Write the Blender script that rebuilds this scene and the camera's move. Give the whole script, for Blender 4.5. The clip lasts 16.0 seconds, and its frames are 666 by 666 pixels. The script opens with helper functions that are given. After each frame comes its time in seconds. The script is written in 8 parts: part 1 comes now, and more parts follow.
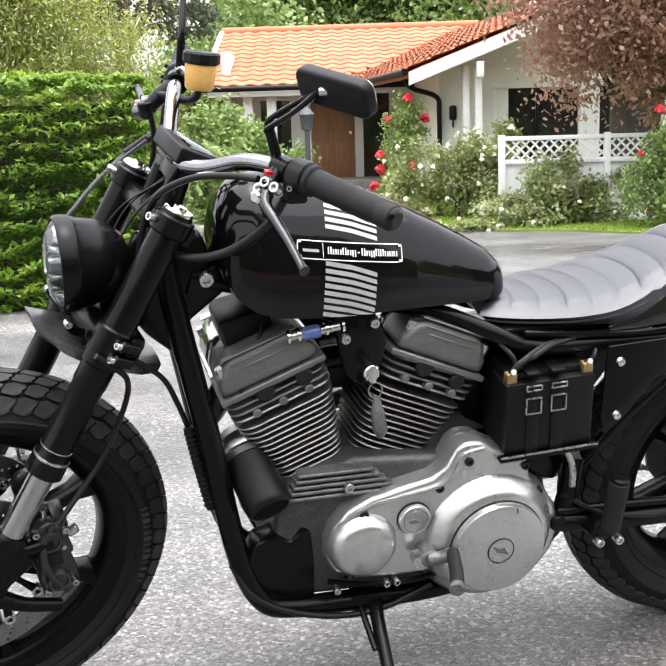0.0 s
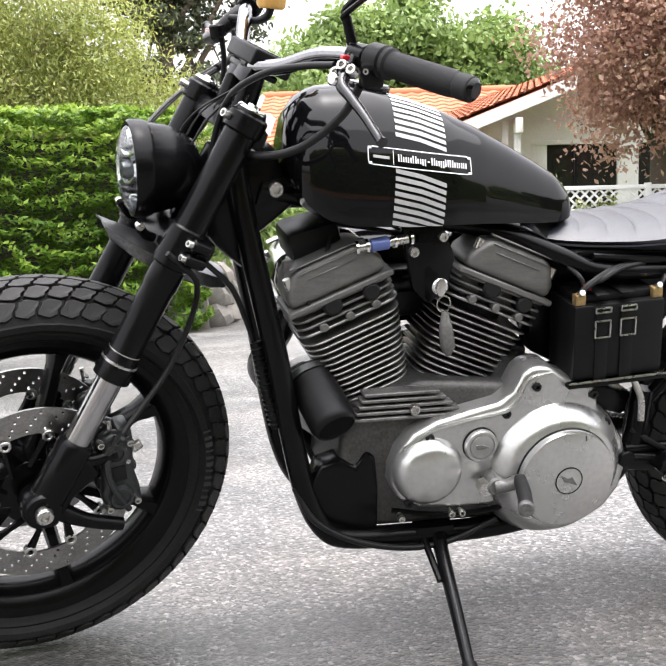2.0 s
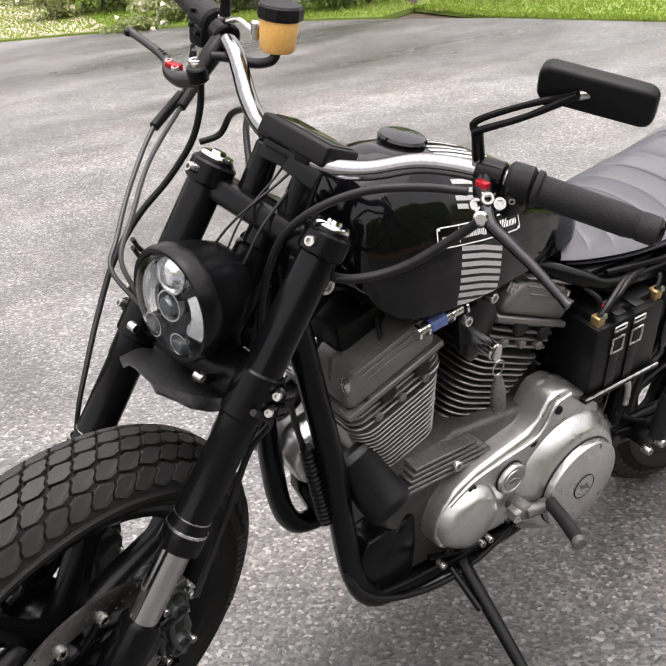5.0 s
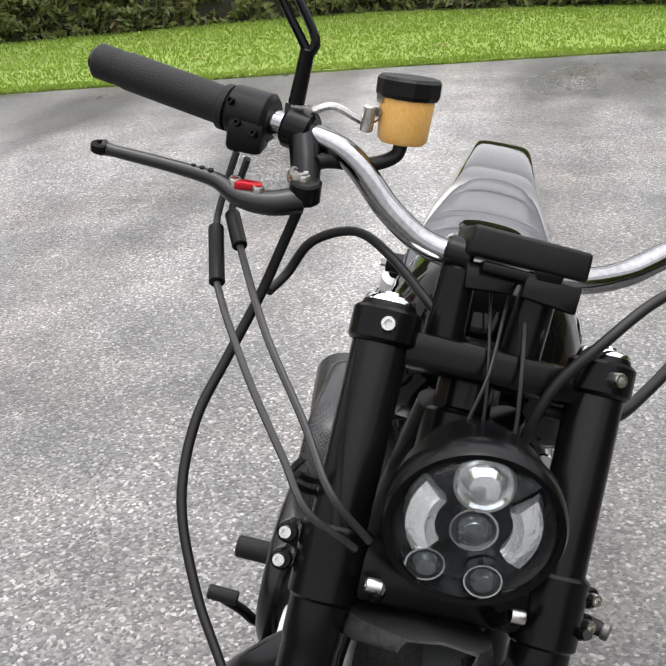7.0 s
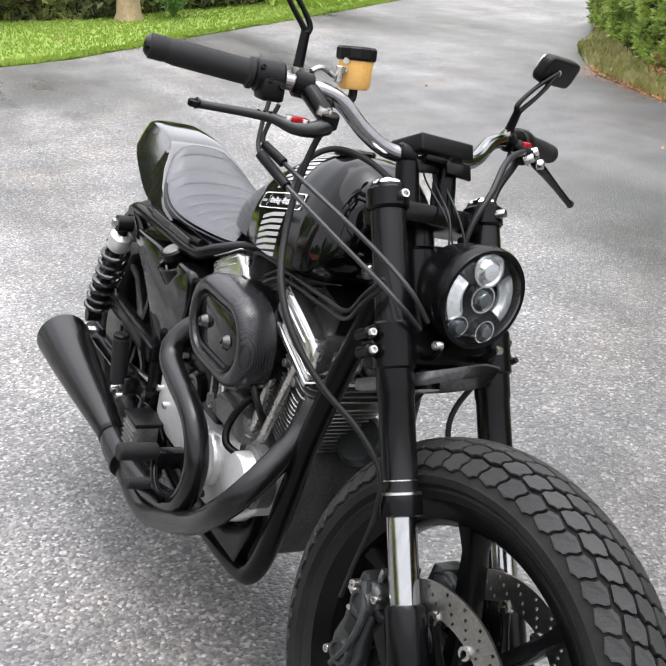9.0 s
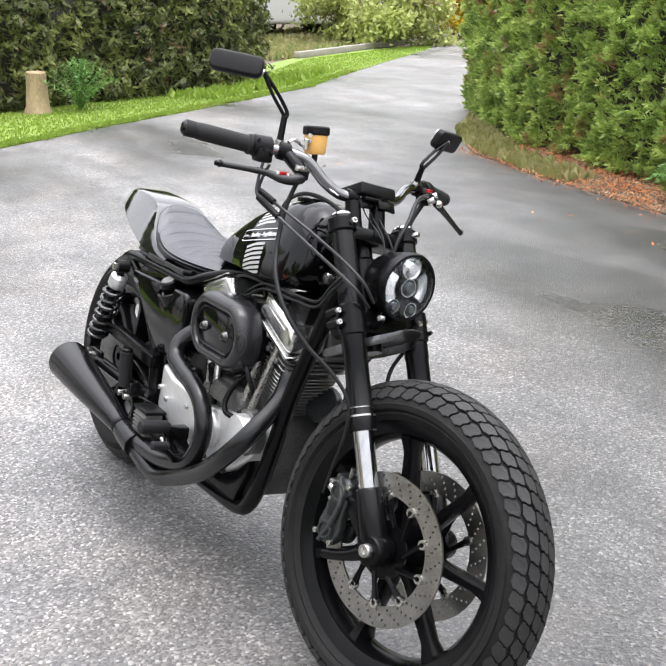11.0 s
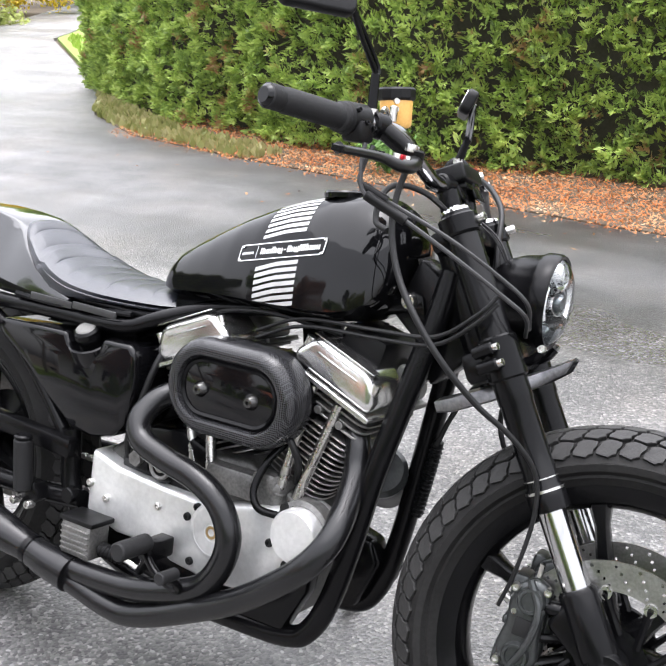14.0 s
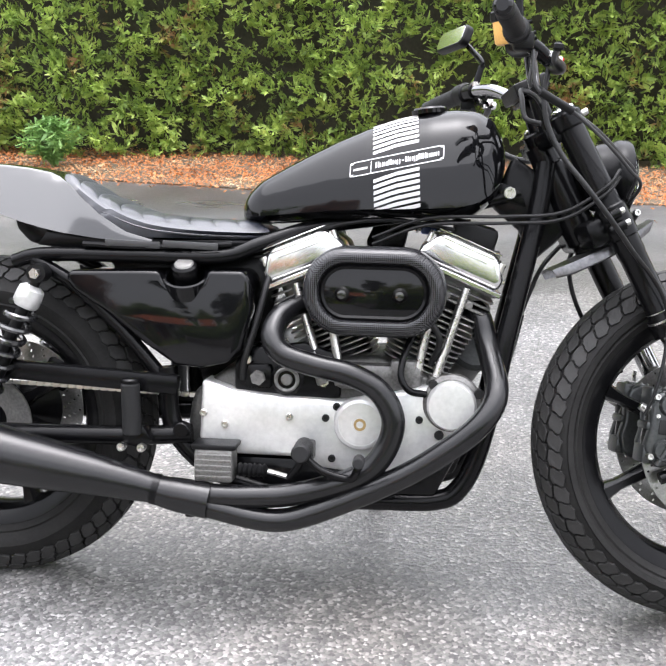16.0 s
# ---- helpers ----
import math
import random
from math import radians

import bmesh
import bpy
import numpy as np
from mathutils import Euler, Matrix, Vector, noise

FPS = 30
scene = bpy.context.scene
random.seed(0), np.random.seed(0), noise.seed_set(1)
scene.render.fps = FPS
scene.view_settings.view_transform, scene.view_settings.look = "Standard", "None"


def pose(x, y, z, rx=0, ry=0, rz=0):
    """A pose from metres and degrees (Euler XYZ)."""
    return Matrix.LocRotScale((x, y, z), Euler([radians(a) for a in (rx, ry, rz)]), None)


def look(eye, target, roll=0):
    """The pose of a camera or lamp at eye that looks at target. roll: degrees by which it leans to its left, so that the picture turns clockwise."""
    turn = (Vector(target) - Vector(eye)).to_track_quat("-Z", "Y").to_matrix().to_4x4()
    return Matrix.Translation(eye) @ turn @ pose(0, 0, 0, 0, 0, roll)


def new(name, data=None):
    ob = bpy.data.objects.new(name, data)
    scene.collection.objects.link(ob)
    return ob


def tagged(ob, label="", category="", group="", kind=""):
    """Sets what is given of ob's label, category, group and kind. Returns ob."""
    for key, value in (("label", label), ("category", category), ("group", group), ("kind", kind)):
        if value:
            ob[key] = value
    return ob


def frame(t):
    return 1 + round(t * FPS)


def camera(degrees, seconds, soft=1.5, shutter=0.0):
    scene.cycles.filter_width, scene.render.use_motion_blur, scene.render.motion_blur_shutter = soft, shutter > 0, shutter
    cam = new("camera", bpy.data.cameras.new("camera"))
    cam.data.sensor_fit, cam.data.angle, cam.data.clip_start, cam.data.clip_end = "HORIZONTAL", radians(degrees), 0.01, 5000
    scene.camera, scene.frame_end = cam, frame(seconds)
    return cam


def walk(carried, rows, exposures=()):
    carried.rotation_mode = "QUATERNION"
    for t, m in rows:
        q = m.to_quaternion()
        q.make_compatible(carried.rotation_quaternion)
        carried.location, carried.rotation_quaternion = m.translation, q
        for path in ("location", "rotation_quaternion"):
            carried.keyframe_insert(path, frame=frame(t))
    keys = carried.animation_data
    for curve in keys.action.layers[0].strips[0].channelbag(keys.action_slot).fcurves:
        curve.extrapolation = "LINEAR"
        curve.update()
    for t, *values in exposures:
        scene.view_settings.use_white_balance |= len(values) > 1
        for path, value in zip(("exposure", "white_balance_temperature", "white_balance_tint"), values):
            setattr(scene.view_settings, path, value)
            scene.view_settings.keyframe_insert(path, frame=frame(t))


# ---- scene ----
# ---------------------------------------------------------------- camera
cam = camera(34.69, 16.0, soft=1.6)
walk(cam, [
    (0, look((0.535, 1.770, 0.969), (-0.014, -0.119, 0.608), -1.7)),
    (0.5, look((0.567, 1.771, 0.791), (0.012, -0.141, 0.599), -1.4)),
    (1, look((0.606, 1.767, 0.742), (0.078, -0.158, 0.610), -1.2)),
    (1.5, look((0.626, 1.776, 0.732), (0.143, -0.159, 0.586), -1.3)),
    (2, look((0.599, 1.782, 0.729), (0.103, -0.142, 0.501), -1.4)),
    (2.5, look((0.564, 1.770, 0.882), (-0.001, -0.094, 0.429), -0.7)),
    (3, look((0.627, 1.836, 1.147), (-0.007, 0.052, 0.503), -1.1)),
    (3.5, look((0.699, 1.843, 1.244), (0.012, 0.123, 0.490), -1.4)),
    (4, look((0.804, 1.627, 1.237), (0.053, -0.055, 0.458), -2.4)),
    (4.2, look((0.866, 1.544, 1.238), (0.072, -0.114, 0.452), -2.9)),
    (6.3, look((1.177, 0.577, 1.278), (-0.134, -0.096, 0.653), -5.31)),
    (6.5, look((1.204, 0.475, 1.282), (-0.153, -0.098, 0.659), -5.17)),
    (7, look((1.187, 0.208, 1.260), (-0.260, -0.089, 0.645), -3.79)),
    (7.5, look((1.257, -0.004, 1.260), (-0.197, 0.033, 0.594), -1.56)),
    (8, look((1.415, -0.240, 1.283), (0.006, 0.088, 0.599), -0.43)),
    (8.5, look((1.475, -0.437, 1.273), (0.121, 0.097, 0.608), -0.06)),
    (8.7, look((1.512, -0.504, 1.288), (0.179, 0.088, 0.631), -0.20)),
    (10.8, look((2.163, -1.031, 1.405), (0.863, -0.254, 0.887), -1.22)),
    (11, look((2.168, -1.070, 1.406), (0.882, -0.267, 0.895), -0.97)),
    (11.5, look((2.153, -1.111, 1.405), (0.892, -0.265, 0.902), -0.83)),
    (12, look((2.064, -1.101, 1.382), (0.833, -0.219, 0.866), -1.20)),
    (12.5, look((1.827, -1.067, 1.369), (0.622, -0.153, 0.847), -1.33)),
    (13, look((1.582, -1.142, 1.346), (0.473, -0.117, 0.819), -1.59)),
    (13.5, look((1.324, -1.254, 1.341), (0.348, -0.104, 0.807), -1.96)),
    (14, look((1.041, -1.273, 1.297), (0.209, -0.019, 0.753), -0.48)),
    (14.5, look((0.834, -1.436, 1.277), (0.200, -0.075, 0.726), 0.37)),
    (15, look((0.602, -1.606, 1.251), (0.156, -0.172, 0.699), 0.56)),
    (15.5, look((0.336, -1.691, 1.222), (0.058, -0.213, 0.678), 0.36)),
    (16, look((0.163, -1.874, 1.193), (-0.007, -0.375, 0.661), -0.07)),
], exposures=[(0, 1.82, 6400, 13), (2, 1.86, 6500, 14), (3.5, 1.52, 6800, 17), (4.2, 1.50, 6800, 17), (7, 1.06, 6500, 12), (8, 1.17, 6440, 12), (8.5, 1.32, 6400, 13), (11.5, 1.56, 6350, 13), (13.5, 1.78, 6300, 14), (15, 2.20, 6300, 14), (16, 2.13, 6300, 14)])

# ---------------------------------------------------------------- light: bright overcast day
world = bpy.data.worlds.new("overcast_sky")
world.use_nodes = True
wn, wl = world.node_tree.nodes, world.node_tree.links
sky = wn.new("ShaderNodeTexSky")
sky.sky_type, sky.sun_disc = "NISHITA", False
sky.sun_elevation, sky.sun_rotation = radians(85), radians(0)
sky.air_density, sky.dust_density = 1.5, 4.0
grey = wn.new("ShaderNodeHueSaturation")
grey.inputs["Saturation"].default_value = 0.12
wl.new(sky.outputs[0], grey.inputs["Color"])
wl.new(grey.outputs[0], wn["Background"].inputs["Color"])
wn["Background"].inputs["Strength"].default_value = 0.15
scene.world = world
sun = new("sun", bpy.data.lights.new("sun", "SUN"))
sun.data.energy, sun.data.angle, sun.data.color = 1.15, radians(100), (1.0, 1.0, 1.0)
sun.matrix_world = look((0, 0, 10), (0.08, -0.6, 3.0))

# ---------------------------------------------------------------- materials


def material(name, color, rough=0.6, metal=0.0, vary=0.25, scale=40.0, bump=0.0, bump_scale=None, coat=0.0, color2=None,
             per_object=0.0, stretch=None, fine=None, spec=None, trans=0.0, island=0.0):
    """A principled material with colour varied at two scales, uneven roughness and fine relief."""
    m = bpy.data.materials.new(name)
    m.use_nodes = True
    nt = m.node_tree
    n, l = nt.nodes, nt.links
    b = n["Principled BSDF"]
    tc = n.new("ShaderNodeTexCoord")
    src = tc.outputs["Object"]
    if stretch:
        mp = n.new("ShaderNodeMapping")
        mp.inputs["Scale"].default_value = stretch
        l.new(src, mp.inputs["Vector"])
        src = mp.outputs[0]
    big, small = n.new("ShaderNodeTexNoise"), n.new("ShaderNodeTexNoise")
    big.inputs["Scale"].default_value, small.inputs["Scale"].default_value = scale, fine or scale * 9
    big.inputs["Detail"].default_value, small.inputs["Detail"].default_value = 3, 4
    l.new(src, big.inputs["Vector"]), l.new(src, small.inputs["Vector"])
    add = n.new("ShaderNodeMath")
    add.operation = "ADD"
    l.new(big.outputs["Fac"], add.inputs[0]), l.new(small.outputs["Fac"], add.inputs[1])
    ramp = n.new("ShaderNodeMapRange")
    ramp.inputs["From Min"].default_value, ramp.inputs["From Max"].default_value = 0.65, 1.35
    l.new(add.outputs[0], ramp.inputs["Value"])
    fac = ramp.outputs[0]
    if per_object or island:
        info = n.new("ShaderNodeNewGeometry" if island else "ShaderNodeObjectInfo")
        mx = n.new("ShaderNodeMix")
        mx.data_type = "FLOAT"
        mx.inputs[0].default_value = per_object or island
        l.new(fac, mx.inputs[2])
        l.new(info.outputs["Random Per Island" if island else "Random"], mx.inputs[3])
        fac = mx.outputs[0]
    mix = n.new("ShaderNodeMix")
    mix.data_type = "RGBA"
    dark = [c * (1 - vary) for c in color]
    light = color2 or [min(1, c * (1 + vary)) for c in color]
    mix.inputs[6].default_value, mix.inputs[7].default_value = (*dark, 1), (*light, 1)
    l.new(fac, mix.inputs[0])
    l.new(mix.outputs[2], b.inputs["Base Color"])
    rr = n.new("ShaderNodeMapRange")
    rr.inputs["To Min"].default_value, rr.inputs["To Max"].default_value = max(0.02, rough * 0.8), min(1, rough * 1.2)
    l.new(big.outputs["Fac"], rr.inputs["Value"])
    l.new(rr.outputs[0], b.inputs["Roughness"])
    b.inputs["Metallic"].default_value = metal
    b.inputs["Coat Weight"].default_value = coat
    b.inputs["Coat Roughness"].default_value = 0.06
    if spec is not None:
        b.inputs["Specular IOR Level"].default_value = spec
    if trans:
        b.inputs["Transmission Weight"].default_value = trans
    if bump:
        bp = n.new("ShaderNodeBump")
        bp.inputs["Strength"].default_value, bp.inputs["Distance"].default_value = bump, 0.002
        bn = n.new("ShaderNodeTexNoise")
        bn.inputs["Scale"].default_value, bn.inputs["Detail"].default_value = bump_scale or scale * 12, 3
        l.new(src, bn.inputs["Vector"])
        l.new(bn.outputs["Fac"], bp.inputs["Height"])
        l.new(bp.outputs[0], b.inputs["Normal"])
    return m


GLOSS_BLACK = material("gloss_black_paint", (0.003, 0.003, 0.0035), 0.05, spec=0.28, vary=0.3, scale=6)
SATIN_BLACK = material("satin_black_paint", (0.003, 0.003, 0.0034), 0.24, vary=0.35, scale=20, bump=0.05, bump_scale=300, spec=0.15)
MATT_BLACK = material("matt_black_plastic", (0.004, 0.004, 0.0044), 0.40, vary=0.3, scale=30, bump=0.1, bump_scale=500, spec=0.19)
RUBBER = material("tyre_rubber", (0.009, 0.0087, 0.0085), 0.70, vary=0.4, scale=18, bump=0.25, bump_scale=250, color2=(0.015, 0.0146, 0.0142), spec=0.22)
TREAD_RUBBER = material("worn_tread_rubber", (0.016, 0.0157, 0.0155), 0.60, vary=0.3, scale=18, bump=0.3, bump_scale=250, color2=(0.027, 0.0263, 0.0258), spec=0.33, island=0.5)
GRIP_RUBBER = material("grip_foam_rubber", (0.008, 0.008, 0.0086), 0.62, vary=0.3, scale=80, bump=0.5, bump_scale=700, spec=0.3)
CHROME = material("chrome", (0.75, 0.75, 0.75), 0.10, metal=1.0, vary=0.08, scale=30)
STEEL = material("bolt_steel", (0.55, 0.54, 0.52), 0.28, metal=1.0, vary=0.2, scale=90)
SILVER = material("silver_cast_cover", (0.47, 0.47, 0.46), 0.28, metal=0.85, vary=0.12, scale=12, bump=0.06, bump_scale=500)
BRIGHT_ALU = material("bright_cast_aluminium", (0.64, 0.64, 0.635), 0.32, metal=0.6, vary=0.12, scale=12, bump=0.06, bump_scale=400)
POLISHED = material("polished_cover_alloy", (0.60, 0.60, 0.59), 0.18, metal=0.95, vary=0.15, scale=12, bump=0.05, bump_scale=400)
ALU = material("weathered_engine_aluminium", (0.155, 0.152, 0.147), 0.5, metal=0.7, vary=0.4, scale=22, bump=0.3, bump_scale=260)
HEAD_GREY = material("grey_engine_paint", (0.155, 0.153, 0.147), 0.45, metal=0.6, vary=0.22, scale=25, bump=0.2, bump_scale=250, stretch=(1, 1, 5))
FIN_BLACK = material("black_fin_root", (0.006, 0.006, 0.006), 0.65, vary=0.3, spec=0.3)
FIN_EDGE = material("machined_fin", (0.31, 0.306, 0.295), 0.38, metal=0.85, vary=0.3, scale=30)
VINYL = material("black_seat_vinyl", (0.016, 0.0175, 0.024), 0.30, vary=0.3, scale=25, bump=0.25, bump_scale=900, spec=0.8)
EXHAUST = material("satin_black_exhaust", (0.005, 0.005, 0.0056), 0.25, vary=0.4, scale=14, bump=0.05, spec=0.38)
DECAL = material("silver_grey_decal", (0.42, 0.42, 0.42), 0.35, vary=0.1, scale=30, metal=0.2)
WHITE_DECAL = material("white_decal", (0.80, 0.80, 0.80), 0.35, vary=0.05)
DISC_STEEL = material("worn_brake_disc", (0.30, 0.295, 0.285), 0.33, metal=1.0, vary=0.3, scale=25)
FLUID = material("amber_fluid_pot", (0.75, 0.40, 0.10), 0.35, vary=0.15, scale=30, color2=(0.80, 0.47, 0.14))
RED_ANOD = material("red_anodised", (0.45, 0.01, 0.02), 0.3, metal=0.6, vary=0.2)
CABLE = material("cable_sheath", (0.006, 0.006, 0.0064), 0.45, vary=0.3, spec=0.3)
GREY_CABLE = material("grey_cable_sheath", (0.022, 0.022, 0.023), 0.4, vary=0.3)
BRASS = material("battery_terminal_brass", (0.40, 0.28, 0.13), 0.4, metal=0.8, vary=0.3)

# ---------------------------------------------------------------- mesh helpers


def part(name, bm, mat, parent=None, label="", smooth=True, kind=""):
    """Links a bmesh as one mesh object under a thing or a part."""
    bmesh.ops.recalc_face_normals(bm, faces=bm.faces)
    me = bpy.data.meshes.new(name)
    bm.to_mesh(me)
    bm.free()
    if smooth:
        me.shade_smooth()
        me.set_sharp_from_angle(angle=radians(38))
    me.materials.append(mat)
    ob = new(name, me)
    ob.parent = parent
    return tagged(ob, label, kind=kind)


def thing(name, m=None):
    ob = new(name)
    ob.empty_display_size = 0.1
    if m is not None:
        ob.matrix_world = m
    return ob


def ring_frames(pts):
    """Frames without twist along a line of points."""
    pts = [Vector(p) for p in pts]
    tan = [(pts[min(i + 1, len(pts) - 1)] - pts[max(i - 1, 0)]).normalized() for i in range(len(pts))]
    side = tan[0].orthogonal().normalized()
    out = []
    for p, t in zip(pts, tan):
        side = (side - t * side.dot(t)).normalized()
        out.append((p, side, t.cross(side)))
    return out


def smooth_line(pts, steps=6):
    """Catmull-Rom line through the points."""
    p = [Vector(q) for q in pts]
    p = [p[0] * 2 - p[1]] + p + [p[-1] * 2 - p[-2]]
    out = []
    for i in range(1, len(p) - 2):
        a, b, c, d = p[i - 1:i + 3]
        for k in range(steps):
            t = k / steps
            out.append(0.5 * ((2 * b) + (c - a) * t + (2 * a - 5 * b + 4 * c - d) * t * t + (3 * b - a - 3 * c + d) * t ** 3))
    return out + [p[-2]]


def tube(pts, r, segs=12, steps=6, bm=None, ends=True):
    """A round tube along a smooth line; r is one radius or one for each given point."""
    bm = bm or bmesh.new()
    line = smooth_line(pts, steps) if steps > 1 else [Vector(q) for q in pts]
    n = len(line)
    rs = r if isinstance(r, (list, tuple)) else [r] * len(pts)
    rings = []
    for i, (p, a, b) in enumerate(ring_frames(line)):
        u = i / (n - 1) * (len(rs) - 1)
        k = min(int(u), len(rs) - 2)
        rad = rs[k] + (rs[k + 1] - rs[k]) * (u - k)
        rings.append([bm.verts.new(p + rad * (math.cos(q) * a + math.sin(q) * b)) for q in (2 * math.pi * j / segs for j in range(segs))])
    for s, t in zip(rings, rings[1:]):
        for j in range(segs):
            bm.faces.new((s[j], s[(j + 1) % segs], t[(j + 1) % segs], t[j]))
    if ends:
        bm.faces.new(rings[0][::-1]), bm.faces.new(rings[-1])
    return bm


def rod(a, b, r, r2=None, segs=16, bm=None, bevel=0.0):
    """A straight round bar with softened ends."""
    a, b = Vector(a), Vector(b)
    r2 = r if r2 is None else r2
    d = (b - a).normalized()
    if bevel:
        pts, rs = [a, a + d * bevel, b - d * bevel, b], [r - bevel, r, r2, r2 - bevel]
    else:
        pts, rs = [a, b], [r, r2]
    return tube(pts, rs, segs, 1, bm)


def lathe(profile, origin, axis, segs=32, bm=None, side=None):
    """Spins (radius, height) pairs round an axis."""
    bm = bm or bmesh.new()
    z = Vector(axis).normalized()
    x = Vector(side) if side else z.orthogonal().normalized()
    y = z.cross(x)
    o = Vector(origin)
    rings = []
    for r, h in profile:
        if r < 1e-5:
            rings.append([bm.verts.new(o + z * h)])
        else:
            rings.append([bm.verts.new(o + z * h + r * (math.cos(q) * x + math.sin(q) * y)) for q in (2 * math.pi * j / segs for j in range(segs))])
    for s, t in zip(rings, rings[1:]):
        for j in range(segs):
            k = (j + 1) % segs
            if len(s) == 1 and len(t) > 1:
                bm.faces.new((s[0], t[k], t[j]))
            elif len(t) == 1 and len(s) > 1:
                bm.faces.new((s[j], s[k], t[0]))
            elif len(s) > 1:
                bm.faces.new((s[j], s[k], t[k], t[j]))
    return bm


def soften(bm, width, segs=2, angle=30):
    """Bevels every edge sharper than the angle."""
    bmesh.ops.recalc_face_normals(bm, faces=bm.faces)
    es = [e for e in bm.edges if len(e.link_faces) == 2 and e.calc_face_angle(0) > radians(angle)]
    bmesh.ops.bevel(bm, geom=es, offset=width, segments=segs, affect="EDGES", profile=0.5, clamp_overlap=True)
    return bm


def slab(outline, y0, y1, bevel=0.004, segs=2, bm=None):
    """A plate with an outline in x and z between two depths in y."""
    bm = bm or bmesh.new()
    lo = [bm.verts.new((x, y0, z)) for x, z in outline]
    hi = [bm.verts.new((x, y1, z)) for x, z in outline]
    n = len(outline)
    for i in range(n):
        bm.faces.new((lo[i], lo[(i + 1) % n], hi[(i + 1) % n], hi[i]))
    bm.faces.new(lo[::-1]), bm.faces.new(hi)
    if bevel:
        soften(bm, bevel, segs)
    return bm


def box(c, size, bevel=0.004, m=None, segs=2, bm=None):
    bm2 = bmesh.new()
    bmesh.ops.create_cube(bm2, size=1.0)
    bmesh.ops.scale(bm2, vec=size, verts=bm2.verts)
    if bevel:
        soften(bm2, bevel, segs)
    mm = Matrix.Translation(c) if m is None else Matrix.Translation(c) @ m
    bmesh.ops.transform(bm2, matrix=mm, verts=bm2.verts)
    return join(bm, bm2) if bm else bm2


def join(bm, other):
    """Adds the other bmesh to bm and frees it."""
    me = bpy.data.meshes.new("joining")
    other.to_mesh(me)
    other.free()
    bm.from_mesh(me)
    bpy.data.meshes.remove(me)
    return bm


def moved(bm, m):
    bmesh.ops.transform(bm, matrix=m, verts=bm.verts)
    return bm


def loft(sections, closed=True, caps=True, bm=None):
    """A skin over rings of points, each ring the same count."""
    bm = bm or bmesh.new()
    rings = [[bm.verts.new(p) for p in s] for s in sections]
    n = len(rings[0])
    for s, t in zip(rings, rings[1:]):
        for j in range(n if closed else n - 1):
            bm.faces.new((s[j], s[(j + 1) % n], t[(j + 1) % n], t[j]))
    if caps and closed:
        bm.faces.new(rings[0][::-1]), bm.faces.new(rings[-1])
    return bm


def oval(cx, cz, hw, hh, r, n=8):
    """The outline of a rounded rectangle in x and z."""
    out = []
    for qx, qz, a0 in ((1, 1, 0), (-1, 1, 90), (-1, -1, 180), (1, -1, 270)):
        for k in range(n + 1):
            a = radians(a0 + 90 * k / n)
            out.append((cx + qx * (hw - r) + r * math.cos(a), cz + qz * (hh - r) + r * math.sin(a)))
    return out


def bolt(p, d, r=0.006, h=0.006, parent=None, mat=None, name="bolt"):
    """A socket-head bolt at p that points along d."""
    d = Vector(d).normalized()
    bm = lathe([(0, h * 0.3), (r * 0.5, h * 0.3), (r * 0.55, h), (r * 0.9, h), (r, h * 0.8), (r, -h)], p, d, 12)
    return part(name, bm, mat or STEEL, parent)


# ---------------------------------------------------------------- the motorcycle, leaning on its stand
bike = tagged(thing("motorcycle", pose(0, -0.03, 0) @ pose(0, 0, 0, -12.5)),
              "black custom V-twin motorcycle leaning on its side stand", "motorcycle")

# Frame of the steered parts: x ahead, y along the axle to the left, z up the fork.
fz = Vector((-0.472, 0.012, 0.8815)).normalized()
fy = Vector((-0.180, 0.979, -0.108))
fy = (fy - fz * fy.dot(fz)).normalized()
fx = fy.cross(fz)
AXLE = Vector((0.656, -0.0075, 0.332))
STEER = Matrix((fx, fy, fz)).transposed().to_4x4()
STEER.translation = AXLE


def st(x, y, z):
    return STEER @ Vector((x, y, z))


def tread_line(R, w, v):
    """Place across (y) and radius of the tread at v from -1 to 1."""
    return w * (v - 0.10 * v ** 3), R - 0.62 * w * abs(v) ** 2.3


